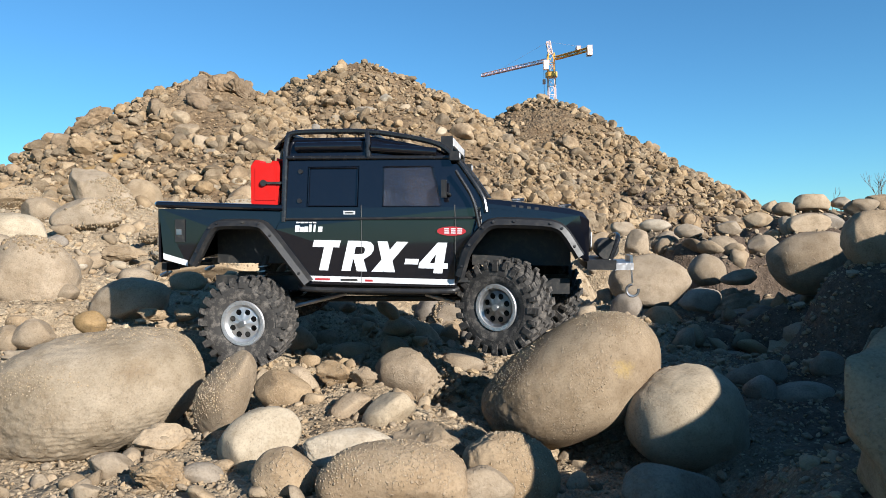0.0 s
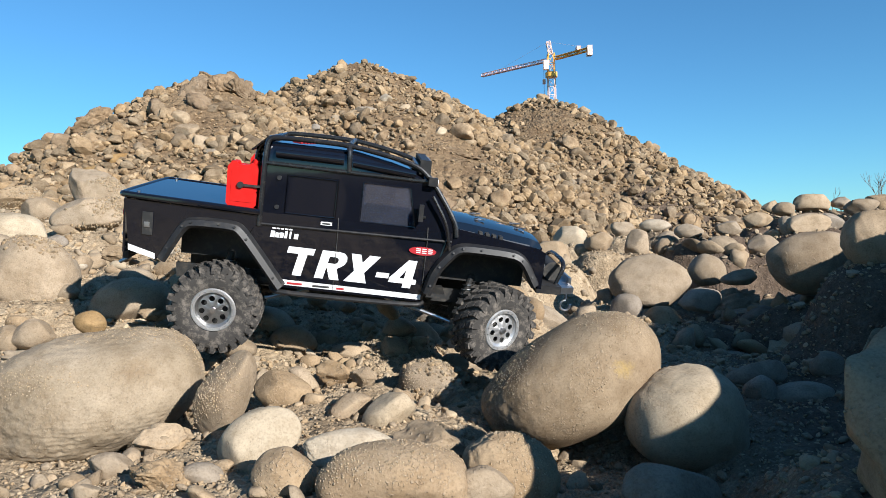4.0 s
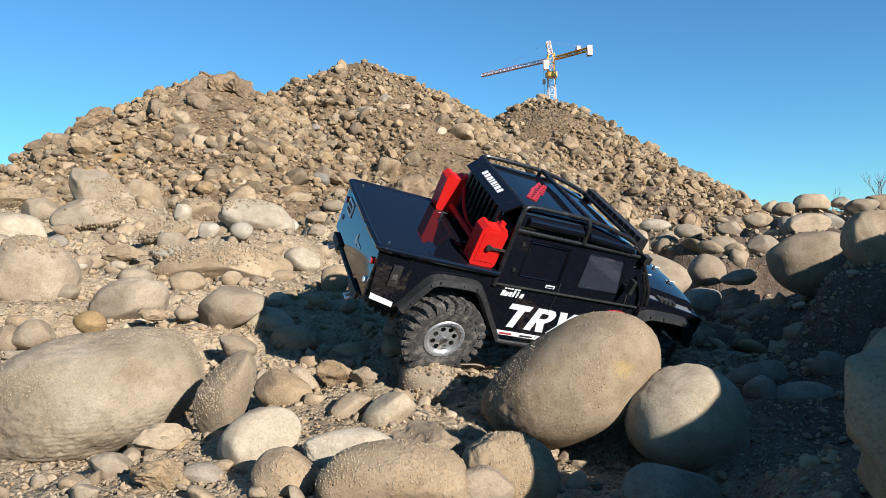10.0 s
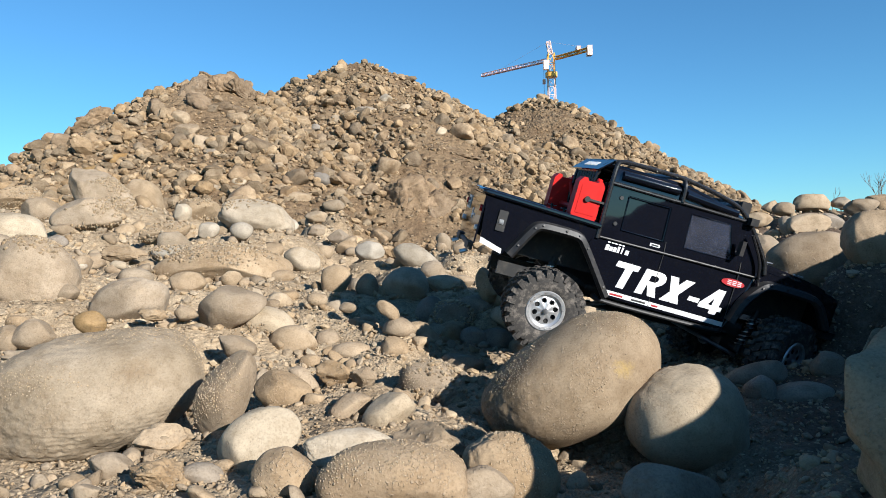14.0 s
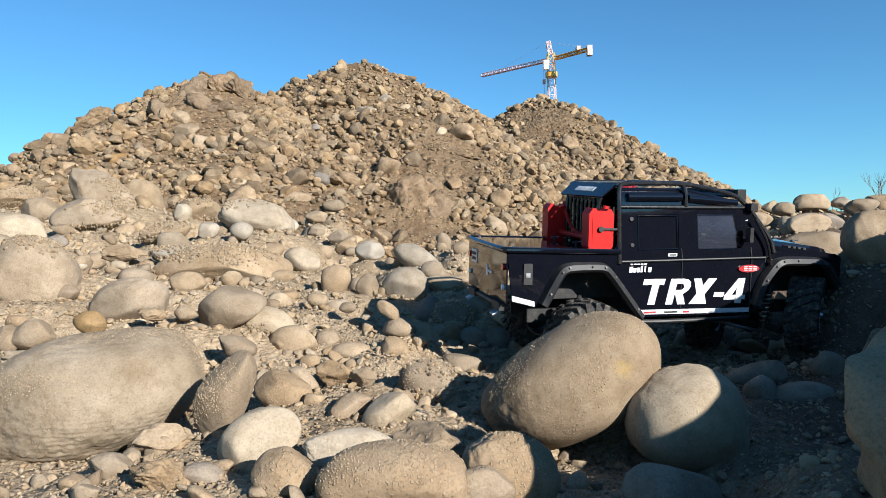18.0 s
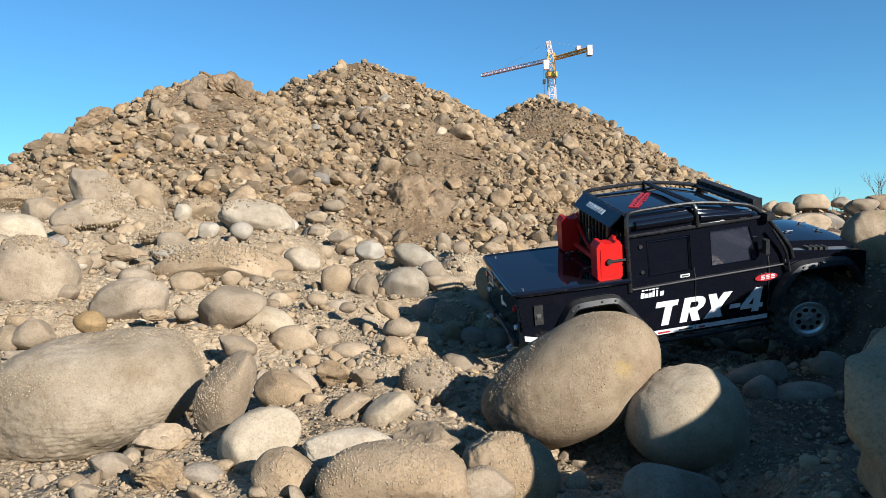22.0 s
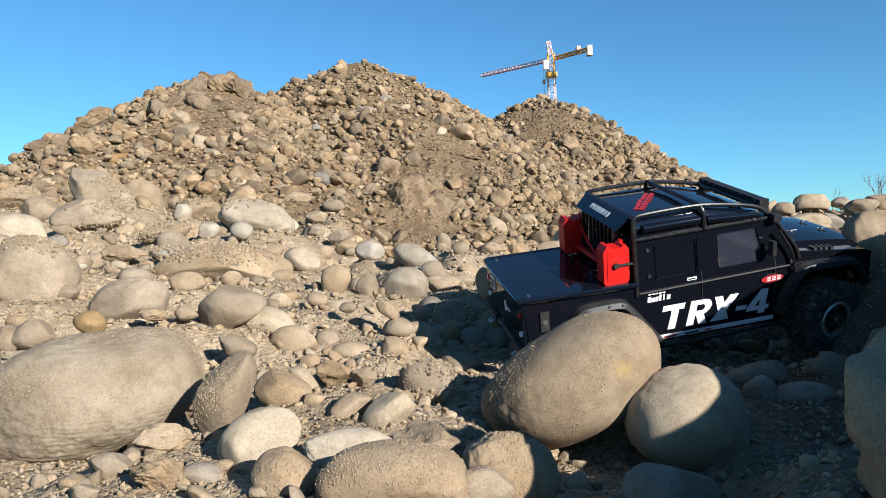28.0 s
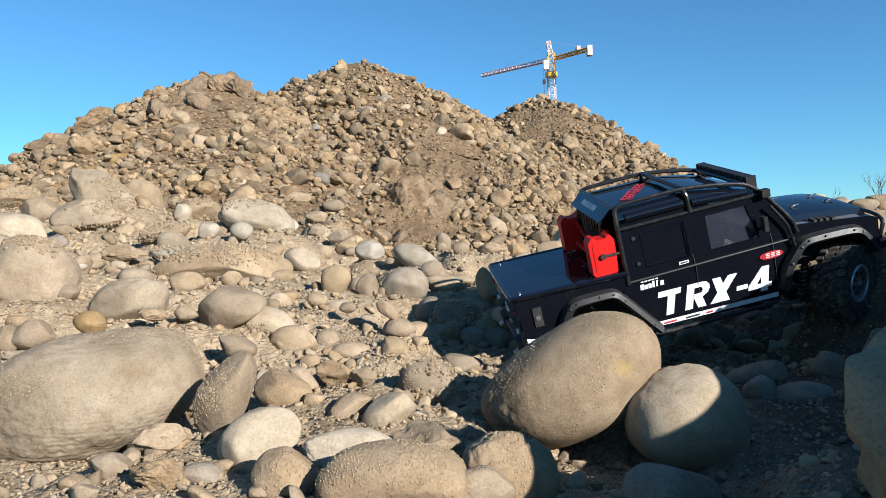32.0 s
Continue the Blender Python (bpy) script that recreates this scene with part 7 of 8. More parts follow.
def motions():
    walk(truck, [
        (0, pose(-0.0910, 0.9756, 0.1743, 1.80, 1.81, -7.16)),
        (0.5, pose(-0.1023, 0.9798, 0.1721, -0.02, 3.60, -5.70)),
        (1, pose(-0.1517, 1.0076, 0.1739, 5.55, 7.00, -4.00)),
        (1.5, pose(-0.1846, 1.0267, 0.1827, 4.02, 7.99, 0.22)),
        (2, pose(-0.2275, 1.0328, 0.1878, 5.38, 8.29, 5.00)),
        (2.5, pose(-0.2539, 1.0257, 0.1831, 7.83, 7.24, 3.42)),
        (3, pose(-0.2517, 1.0274, 0.1817, 9.93, 7.75, 2.40)),
        (3.5, pose(-0.2003, 1.0303, 0.1809, 10.54, 8.08, 3.59)),
        (5.5, pose(-0.1319, 1.0374, 0.1773, 19.18, 3.56, 12.68)),
        (6, pose(-0.1228, 1.0413, 0.1801, 23.70, 4.51, 15.40)),
        (6.5, pose(-0.0811, 1.0515, 0.1745, 27.63, 6.38, 21.22)),
        (7, pose(-0.0567, 1.0597, 0.1650, 28.98, 6.93, 22.79)),
        (7.5, pose(-0.0371, 1.0733, 0.1564, 32.42, 7.51, 21.99)),
        (8, pose(-0.0288, 1.0706, 0.1539, 33.11, 7.86, 23.18)),
        (8.5, pose(-0.0150, 1.0741, 0.1494, 32.91, 8.14, 23.68)),
        (9, pose(0.0313, 1.0813, 0.1401, 35.46, 9.57, 24.87)),
        (9.5, pose(0.0515, 1.0839, 0.1361, 34.55, 9.90, 24.03)),
        (10, pose(0.0893, 1.0997, 0.1323, 31.92, 11.33, 26.08)),
        (10.5, pose(0.1052, 1.1001, 0.1345, 28.94, 12.41, 26.20)),
        (11, pose(0.1284, 1.1007, 0.1382, 25.91, 14.71, 27.06)),
        (11.5, pose(0.1626, 1.1074, 0.1387, 27.46, 13.89, 27.72)),
        (12, pose(0.2135, 1.1100, 0.1341, 26.42, 12.49, 23.84)),
        (12.5, pose(0.2321, 1.1140, 0.1363, 24.89, 13.04, 13.81)),
        (13, pose(0.2537, 1.1018, 0.1293, 14.18, 15.24, 7.83)),
        (13.5, pose(0.2713, 1.1089, 0.1316, 10.37, 15.88, 6.66)),
        (14, pose(0.2846, 1.1184, 0.1340, 8.48, 16.20, 6.32)),
        (14.5, pose(0.2908, 1.1194, 0.1352, 4.00, 16.13, 7.17)),
        (16.5, pose(0.3326, 1.1484, 0.1416, -2.03, 9.63, 9.75)),
        (17, pose(0.3345, 1.1578, 0.1264, -1.31, 6.21, 13.41)),
        (17.5, pose(0.3342, 1.1518, 0.1219, 1.54, 4.58, 13.08)),
        (18, pose(0.3323, 1.1343, 0.1162, 6.57, 0.58, 13.84)),
        (18.5, pose(0.3653, 1.1740, 0.1098, 15.41, -6.33, 13.29)),
        (19, pose(0.3670, 1.1711, 0.1042, 14.52, -4.37, 15.93)),
        (19.5, pose(0.3685, 1.1730, 0.1055, 15.63, -5.05, 15.04)),
        (20, pose(0.3702, 1.1666, 0.1078, 16.87, -6.42, 13.65)),
        (20.5, pose(0.3718, 1.1583, 0.1094, 17.80, -7.50, 9.67)),
        (21, pose(0.3702, 1.1534, 0.1085, 16.95, -7.14, 9.16)),
        (21.5, pose(0.3721, 1.1552, 0.1084, 16.40, -6.96, 7.94)),
        (22, pose(0.3723, 1.1553, 0.1089, 16.52, -7.03, 7.68)),
        (22.5, pose(0.3712, 1.1541, 0.1077, 16.71, -6.71, 8.09)),
        (23, pose(0.3711, 1.1531, 0.1093, 16.23, -6.95, 7.06)),
        (23.5, pose(0.3711, 1.1542, 0.1095, 16.25, -6.99, 7.20)),
        (24, pose(0.3709, 1.1547, 0.1066, 17.26, -6.41, 8.20)),
        (24.5, pose(0.3769, 1.1489, 0.1046, 17.08, -6.43, 5.70)),
        (25, pose(0.3766, 1.1490, 0.1049, 16.85, -6.36, 5.67)),
        (25.5, pose(0.3767, 1.1486, 0.1051, 18.03, -6.39, 5.66)),
        (27.5, pose(0.3752, 1.1432, 0.1114, 16.79, -9.77, 9.18)),
        (28, pose(0.3736, 1.1416, 0.1083, 17.79, -7.96, 9.24)),
        (28.5, pose(0.3719, 1.1367, 0.1055, 18.85, -6.72, 6.70)),
        (29, pose(0.3716, 1.1377, 0.1053, 20.12, -6.63, 7.04)),
        (29.5, pose(0.3726, 1.1424, 0.1072, 22.60, -7.03, 8.24)),
        (30, pose(0.3733, 1.1423, 0.1087, 23.38, -7.00, 7.86)),
        (30.5, pose(0.3722, 1.1397, 0.1081, 23.62, -7.22, 8.34)),
        (31, pose(0.3751, 1.1412, 0.1043, 21.38, -7.50, 8.55)),
        (31.5, pose(0.3762, 1.1385, 0.1030, 18.91, -7.20, 7.37)),
        (32, pose(0.3915, 1.1398, 0.1282, 14.44, -13.18, 1.92)),
    ])
    walk(wheel_rear_near, [
        (0, pose(-0.1540, -0.0950, -0.0142, 0, 0, 0.0) @ pose(0, 0, 0, 0, 0, 0)),
        (0.5, pose(-0.1540, -0.0950, -0.0124, 0, 0, 0.0) @ pose(0, 0, 0, 0, -11, 0)),
        (1, pose(-0.1540, -0.0950, -0.0105, 0, 0, 0.0) @ pose(0, 0, 0, 0, -62, 0)),
        (1.5, pose(-0.1540, -0.0950, -0.0086, 0, 0, 0.0) @ pose(0, 0, 0, 0, -95, 0)),
        (2, pose(-0.1540, -0.0950, -0.0067, 0, 0, 0.0) @ pose(0, 0, 0, 0, -136, 0)),
        (2.5, pose(-0.1540, -0.0950, -0.0048, 0, 0, 0.0) @ pose(0, 0, 0, 0, -163, 0)),
        (3, pose(-0.1540, -0.0950, -0.0030, 0, 0, 0.0) @ pose(0, 0, 0, 0, -160, 0)),
        (3.5, pose(-0.1540, -0.0950, -0.0011, 0, 0, 0.0) @ pose(0, 0, 0, 0, -110, 0)),
        (5.5, pose(-0.1540, -0.0950, 0.0065, 0, 0, 0.0) @ pose(0, 0, 0, 0, -43, 0)),
        (6, pose(-0.1540, -0.0950, 0.0083, 0, 0, 0.0) @ pose(0, 0, 0, 0, -33, 0)),
        (6.5, pose(-0.1540, -0.0950, 0.0121, 0, 0, 0.0) @ pose(0, 0, 0, 0, 9, 0)),
        (7, pose(-0.1540, -0.0950, 0.0158, 0, 0, 0.0) @ pose(0, 0, 0, 0, 34, 0)),
        (7.5, pose(-0.1540, -0.0950, 0.0195, 0, 0, 0.0) @ pose(0, 0, 0, 0, 57, 0)),
        (8, pose(-0.1540, -0.0950, 0.0232, 0, 0, 0.0) @ pose(0, 0, 0, 0, 63, 0)),
        (8.5, pose(-0.1540, -0.0950, 0.0269, 0, 0, 0.0) @ pose(0, 0, 0, 0, 77, 0)),
        (9, pose(-0.1540, -0.0950, 0.0307, 0, 0, 0.0) @ pose(0, 0, 0, 0, 121, 0)),
        (9.5, pose(-0.1540, -0.0950, 0.0310, 0, 0, 0.0) @ pose(0, 0, 0, 0, 140, 0)),
        (10, pose(-0.1540, -0.0950, 0.0313, 0, 0, 0.0) @ pose(0, 0, 0, 0, 180, 0)),
        (10.5, pose(-0.1540, -0.0950, 0.0317, 0, 0, 0.0) @ pose(0, 0, 0, 0, 194, 0)),
        (11, pose(-0.1540, -0.0950, 0.0320, 0, 0, 0.0) @ pose(0, 0, 0, 0, 215, 0)),
        (11.5, pose(-0.1540, -0.0950, 0.0323, 0, 0, 0.0) @ pose(0, 0, 0, 0, 248, 0)),
        (12, pose(-0.1540, -0.0950, 0.0327, 0, 0, 0.0) @ pose(0, 0, 0, 0, 294, 0)),
        (12.5, pose(-0.1540, -0.0950, 0.0151, 0, 0, 0.0) @ pose(0, 0, 0, 0, 312, 0)),
        (13, pose(-0.1540, -0.0950, -0.0024, 0, 0, 0.0) @ pose(0, 0, 0, 0, 331, 0)),
        (13.5, pose(-0.1540, -0.0950, -0.0029, 0, 0, 0.0) @ pose(0, 0, 0, 0, 349, 0)),
        (14, pose(-0.1540, -0.0950, -0.0035, 0, 0, 0.0) @ pose(0, 0, 0, 0, 363, 0)),
        (14.5, pose(-0.1540, -0.0950, -0.0040, 0, 0, 0.0) @ pose(0, 0, 0, 0, 369, 0)),
        (16.5, pose(-0.1540, -0.0950, -0.0061, 0, 0, 0.0) @ pose(0, 0, 0, 0, 414, 0)),
        (17, pose(-0.1540, -0.0950, -0.0066, 0, 0, 0.0) @ pose(0, 0, 0, 0, 417, 0)),
        (17.5, pose(-0.1540, -0.0950, -0.0012, 0, 0, 0.0) @ pose(0, 0, 0, 0, 416, 0)),
        (18, pose(-0.1540, -0.0950, 0.0042, 0, 0, 0.0) @ pose(0, 0, 0, 0, 410, 0)),
        (18.5, pose(-0.1540, -0.0950, 0.0096, 0, 0, 0.0) @ pose(0, 0, 0, 0, 450, 0)),
        (19, pose(-0.1540, -0.0950, 0.0150, 0, 0, 0.0) @ pose(0, 0, 0, 0, 451, 0)),
        (19.5, pose(-0.1540, -0.0950, 0.0150, 0, 0, 0.0) @ pose(0, 0, 0, 0, 453, 0)),
        (20, pose(-0.1540, -0.0950, 0.0150, 0, 0, 0.0) @ pose(0, 0, 0, 0, 453, 0)),
        (20.5, pose(-0.1540, -0.0950, 0.0150, 0, 0, 0.0) @ pose(0, 0, 0, 0, 453, 0)),
        (21, pose(-0.1540, -0.0950, 0.0150, 0, 0, 0.0) @ pose(0, 0, 0, 0, 451, 0)),
        (21.5, pose(-0.1540, -0.0950, 0.0150, 0, 0, 0.0) @ pose(0, 0, 0, 0, 453, 0)),
        (22, pose(-0.1540, -0.0950, 0.0150, 0, 0, 0.0) @ pose(0, 0, 0, 0, 453, 0)),
        (22.5, pose(-0.1540, -0.0950, 0.0150, 0, 0, 0.0) @ pose(0, 0, 0, 0, 452, 0)),
        (23, pose(-0.1540, -0.0950, 0.0150, 0, 0, 0.0) @ pose(0, 0, 0, 0, 452, 0)),
        (23.5, pose(-0.1540, -0.0950, 0.0150, 0, 0, 0.0) @ pose(0, 0, 0, 0, 452, 0)),
        (24, pose(-0.1540, -0.0950, 0.0150, 0, 0, 0.0) @ pose(0, 0, 0, 0, 452, 0)),
        (24.5, pose(-0.1540, -0.0950, 0.0150, 0, 0, 0.0) @ pose(0, 0, 0, 0, 457, 0)),
        (25, pose(-0.1540, -0.0950, 0.0150, 0, 0, 0.0) @ pose(0, 0, 0, 0, 457, 0)),
        (25.5, pose(-0.1540, -0.0950, 0.0150, 0, 0, 0.0) @ pose(0, 0, 0, 0, 457, 0)),
        (27.5, pose(-0.1540, -0.0950, 0.0150, 0, 0, 0.0) @ pose(0, 0, 0, 0, 455, 0)),
        (28, pose(-0.1540, -0.0950, 0.0150, 0, 0, 0.0) @ pose(0, 0, 0, 0, 453, 0)),
        (28.5, pose(-0.1540, -0.0950, 0.0150, 0, 0, 0.0) @ pose(0, 0, 0, 0, 450, 0)),
        (29, pose(-0.1540, -0.0950, 0.0150, 0, 0, 0.0) @ pose(0, 0, 0, 0, 450, 0)),
        (29.5, pose(-0.1540, -0.0950, 0.0150, 0, 0, 0.0) @ pose(0, 0, 0, 0, 452, 0)),
        (30, pose(-0.1540, -0.0950, 0.0150, 0, 0, 0.0) @ pose(0, 0, 0, 0, 452, 0)),
        (30.5, pose(-0.1540, -0.0950, 0.0150, 0, 0, 0.0) @ pose(0, 0, 0, 0, 451, 0)),
        (31, pose(-0.1540, -0.0950, 0.0150, 0, 0, 0.0) @ pose(0, 0, 0, 0, 454, 0)),
        (31.5, pose(-0.1540, -0.0950, 0.0150, 0, 0, 0.0) @ pose(0, 0, 0, 0, 455, 0)),
        (32, pose(-0.1540, -0.0950, 0.0150, 0, 0, 0.0) @ pose(0, 0, 0, 0, 470, 0)),
    ])
    walk(wheel_rear_far, [
        (0, pose(-0.1540, 0.0950, 0.0277, 0, 0, 0.0) @ pose(0, 0, 0, 0, 0, 0)),
        (0.5, pose(-0.1540, 0.0950, 0.0272, 0, 0, 0.0) @ pose(0, 0, 0, 0, -11, 0)),
        (1, pose(-0.1540, 0.0950, 0.0267, 0, 0, 0.0) @ pose(0, 0, 0, 0, -62, 0)),
        (1.5, pose(-0.1540, 0.0950, 0.0262, 0, 0, 0.0) @ pose(0, 0, 0, 0, -95, 0)),
        (2, pose(-0.1540, 0.0950, 0.0257, 0, 0, 0.0) @ pose(0, 0, 0, 0, -136, 0)),
        (2.5, pose(-0.1540, 0.0950, 0.0214, 0, 0, 0.0) @ pose(0, 0, 0, 0, -163, 0)),
        (3, pose(-0.1540, 0.0950, 0.0171, 0, 0, 0.0) @ pose(0, 0, 0, 0, -160, 0)),
        (3.5, pose(-0.1540, 0.0950, 0.0145, 0, 0, 0.0) @ pose(0, 0, 0, 0, -110, 0)),
        (5.5, pose(-0.1540, 0.0950, 0.0042, 0, 0, 0.0) @ pose(0, 0, 0, 0, -43, 0)),
        (6, pose(-0.1540, 0.0950, 0.0017, 0, 0, 0.0) @ pose(0, 0, 0, 0, -33, 0)),
        (6.5, pose(-0.1540, 0.0950, -0.0038, 0, 0, 0.0) @ pose(0, 0, 0, 0, 9, 0)),
        (7, pose(-0.1540, 0.0950, -0.0093, 0, 0, 0.0) @ pose(0, 0, 0, 0, 34, 0)),
        (7.5, pose(-0.1540, 0.0950, -0.0162, 0, 0, 0.0) @ pose(0, 0, 0, 0, 57, 0)),
        (8, pose(-0.1540, 0.0950, -0.0220, 0, 0, 0.0) @ pose(0, 0, 0, 0, 63, 0)),
        (8.5, pose(-0.1540, 0.0950, -0.0203, 0, 0, 0.0) @ pose(0, 0, 0, 0, 77, 0)),
        (9, pose(-0.1540, 0.0950, -0.0174, 0, 0, 0.0) @ pose(0, 0, 0, 0, 121, 0)),
        (9.5, pose(-0.1540, 0.0950, -0.0137, 0, 0, 0.0) @ pose(0, 0, 0, 0, 140, 0)),
        (10, pose(-0.1540, 0.0950, -0.0099, 0, 0, 0.0) @ pose(0, 0, 0, 0, 180, 0)),
        (10.5, pose(-0.1540, 0.0950, -0.0024, 0, 0, 0.0) @ pose(0, 0, 0, 0, 194, 0)),
        (11, pose(-0.1540, 0.0950, 0.0052, 0, 0, 0.0) @ pose(0, 0, 0, 0, 215, 0)),
        (11.5, pose(-0.1540, 0.0950, -0.0054, 0, 0, 0.0) @ pose(0, 0, 0, 0, 248, 0)),
        (12, pose(-0.1540, 0.0950, -0.0160, 0, 0, 0.0) @ pose(0, 0, 0, 0, 294, 0)),
        (12.5, pose(-0.1540, 0.0950, 0.0003, 0, 0, 0.0) @ pose(0, 0, 0, 0, 312, 0)),
        (13, pose(-0.1540, 0.0950, 0.0166, 0, 0, 0.0) @ pose(0, 0, 0, 0, 331, 0)),
        (13.5, pose(-0.1540, 0.0950, 0.0183, 0, 0, 0.0) @ pose(0, 0, 0, 0, 349, 0)),
        (14, pose(-0.1540, 0.0950, 0.0200, 0, 0, 0.0) @ pose(0, 0, 0, 0, 363, 0)),
        (14.5, pose(-0.1540, 0.0950, 0.0198, 0, 0, 0.0) @ pose(0, 0, 0, 0, 369, 0)),
        (16.5, pose(-0.1540, 0.0950, 0.0190, 0, 0, 0.0) @ pose(0, 0, 0, 0, 414, 0)),
        (17, pose(-0.1540, 0.0950, 0.0190, 0, 0, 0.0) @ pose(0, 0, 0, 0, 417, 0)),
        (17.5, pose(-0.1540, 0.0950, 0.0105, 0, 0, 0.0) @ pose(0, 0, 0, 0, 416, 0)),
        (18, pose(-0.1540, 0.0950, 0.0020, 0, 0, 0.0) @ pose(0, 0, 0, 0, 410, 0)),
        (18.5, pose(-0.1540, 0.0950, -0.0030, 0, 0, 0.0) @ pose(0, 0, 0, 0, 450, 0)),
        (19, pose(-0.1540, 0.0950, -0.0080, 0, 0, 0.0) @ pose(0, 0, 0, 0, 451, 0)),
        (19.5, pose(-0.1540, 0.0950, -0.0080, 0, 0, 0.0) @ pose(0, 0, 0, 0, 453, 0)),
        (20, pose(-0.1540, 0.0950, -0.0080, 0, 0, 0.0) @ pose(0, 0, 0, 0, 453, 0)),
        (20.5, pose(-0.1540, 0.0950, -0.0080, 0, 0, 0.0) @ pose(0, 0, 0, 0, 453, 0)),
        (21, pose(-0.1540, 0.0950, -0.0080, 0, 0, 0.0) @ pose(0, 0, 0, 0, 451, 0)),
        (21.5, pose(-0.1540, 0.0950, -0.0080, 0, 0, 0.0) @ pose(0, 0, 0, 0, 453, 0)),
        (22, pose(-0.1540, 0.0950, -0.0080, 0, 0, 0.0) @ pose(0, 0, 0, 0, 453, 0)),
        (22.5, pose(-0.1540, 0.0950, -0.0080, 0, 0, 0.0) @ pose(0, 0, 0, 0, 452, 0)),
        (23, pose(-0.1540, 0.0950, -0.0080, 0, 0, 0.0) @ pose(0, 0, 0, 0, 452, 0)),
        (23.5, pose(-0.1540, 0.0950, -0.0080, 0, 0, 0.0) @ pose(0, 0, 0, 0, 452, 0)),
        (24, pose(-0.1540, 0.0950, -0.0080, 0, 0, 0.0) @ pose(0, 0, 0, 0, 452, 0)),
        (24.5, pose(-0.1540, 0.0950, -0.0080, 0, 0, 0.0) @ pose(0, 0, 0, 0, 457, 0)),
        (25, pose(-0.1540, 0.0950, -0.0080, 0, 0, 0.0) @ pose(0, 0, 0, 0, 457, 0)),
        (25.5, pose(-0.1540, 0.0950, -0.0080, 0, 0, 0.0) @ pose(0, 0, 0, 0, 457, 0)),
        (27.5, pose(-0.1540, 0.0950, -0.0080, 0, 0, 0.0) @ pose(0, 0, 0, 0, 455, 0)),
        (28, pose(-0.1540, 0.0950, -0.0080, 0, 0, 0.0) @ pose(0, 0, 0, 0, 453, 0)),
        (28.5, pose(-0.1540, 0.0950, -0.0080, 0, 0, 0.0) @ pose(0, 0, 0, 0, 450, 0)),
        (29, pose(-0.1540, 0.0950, -0.0080, 0, 0, 0.0) @ pose(0, 0, 0, 0, 450, 0)),
        (29.5, pose(-0.1540, 0.0950, -0.0080, 0, 0, 0.0) @ pose(0, 0, 0, 0, 452, 0)),
        (30, pose(-0.1540, 0.0950, -0.0080, 0, 0, 0.0) @ pose(0, 0, 0, 0, 452, 0)),
        (30.5, pose(-0.1540, 0.0950, -0.0080, 0, 0, 0.0) @ pose(0, 0, 0, 0, 451, 0)),
        (31, pose(-0.1540, 0.0950, -0.0080, 0, 0, 0.0) @ pose(0, 0, 0, 0, 454, 0)),
        (31.5, pose(-0.1540, 0.0950, -0.0080, 0, 0, 0.0) @ pose(0, 0, 0, 0, 455, 0)),
        (32, pose(-0.1540, 0.0950, -0.0080, 0, 0, 0.0) @ pose(0, 0, 0, 0, 470, 0)),
    ])
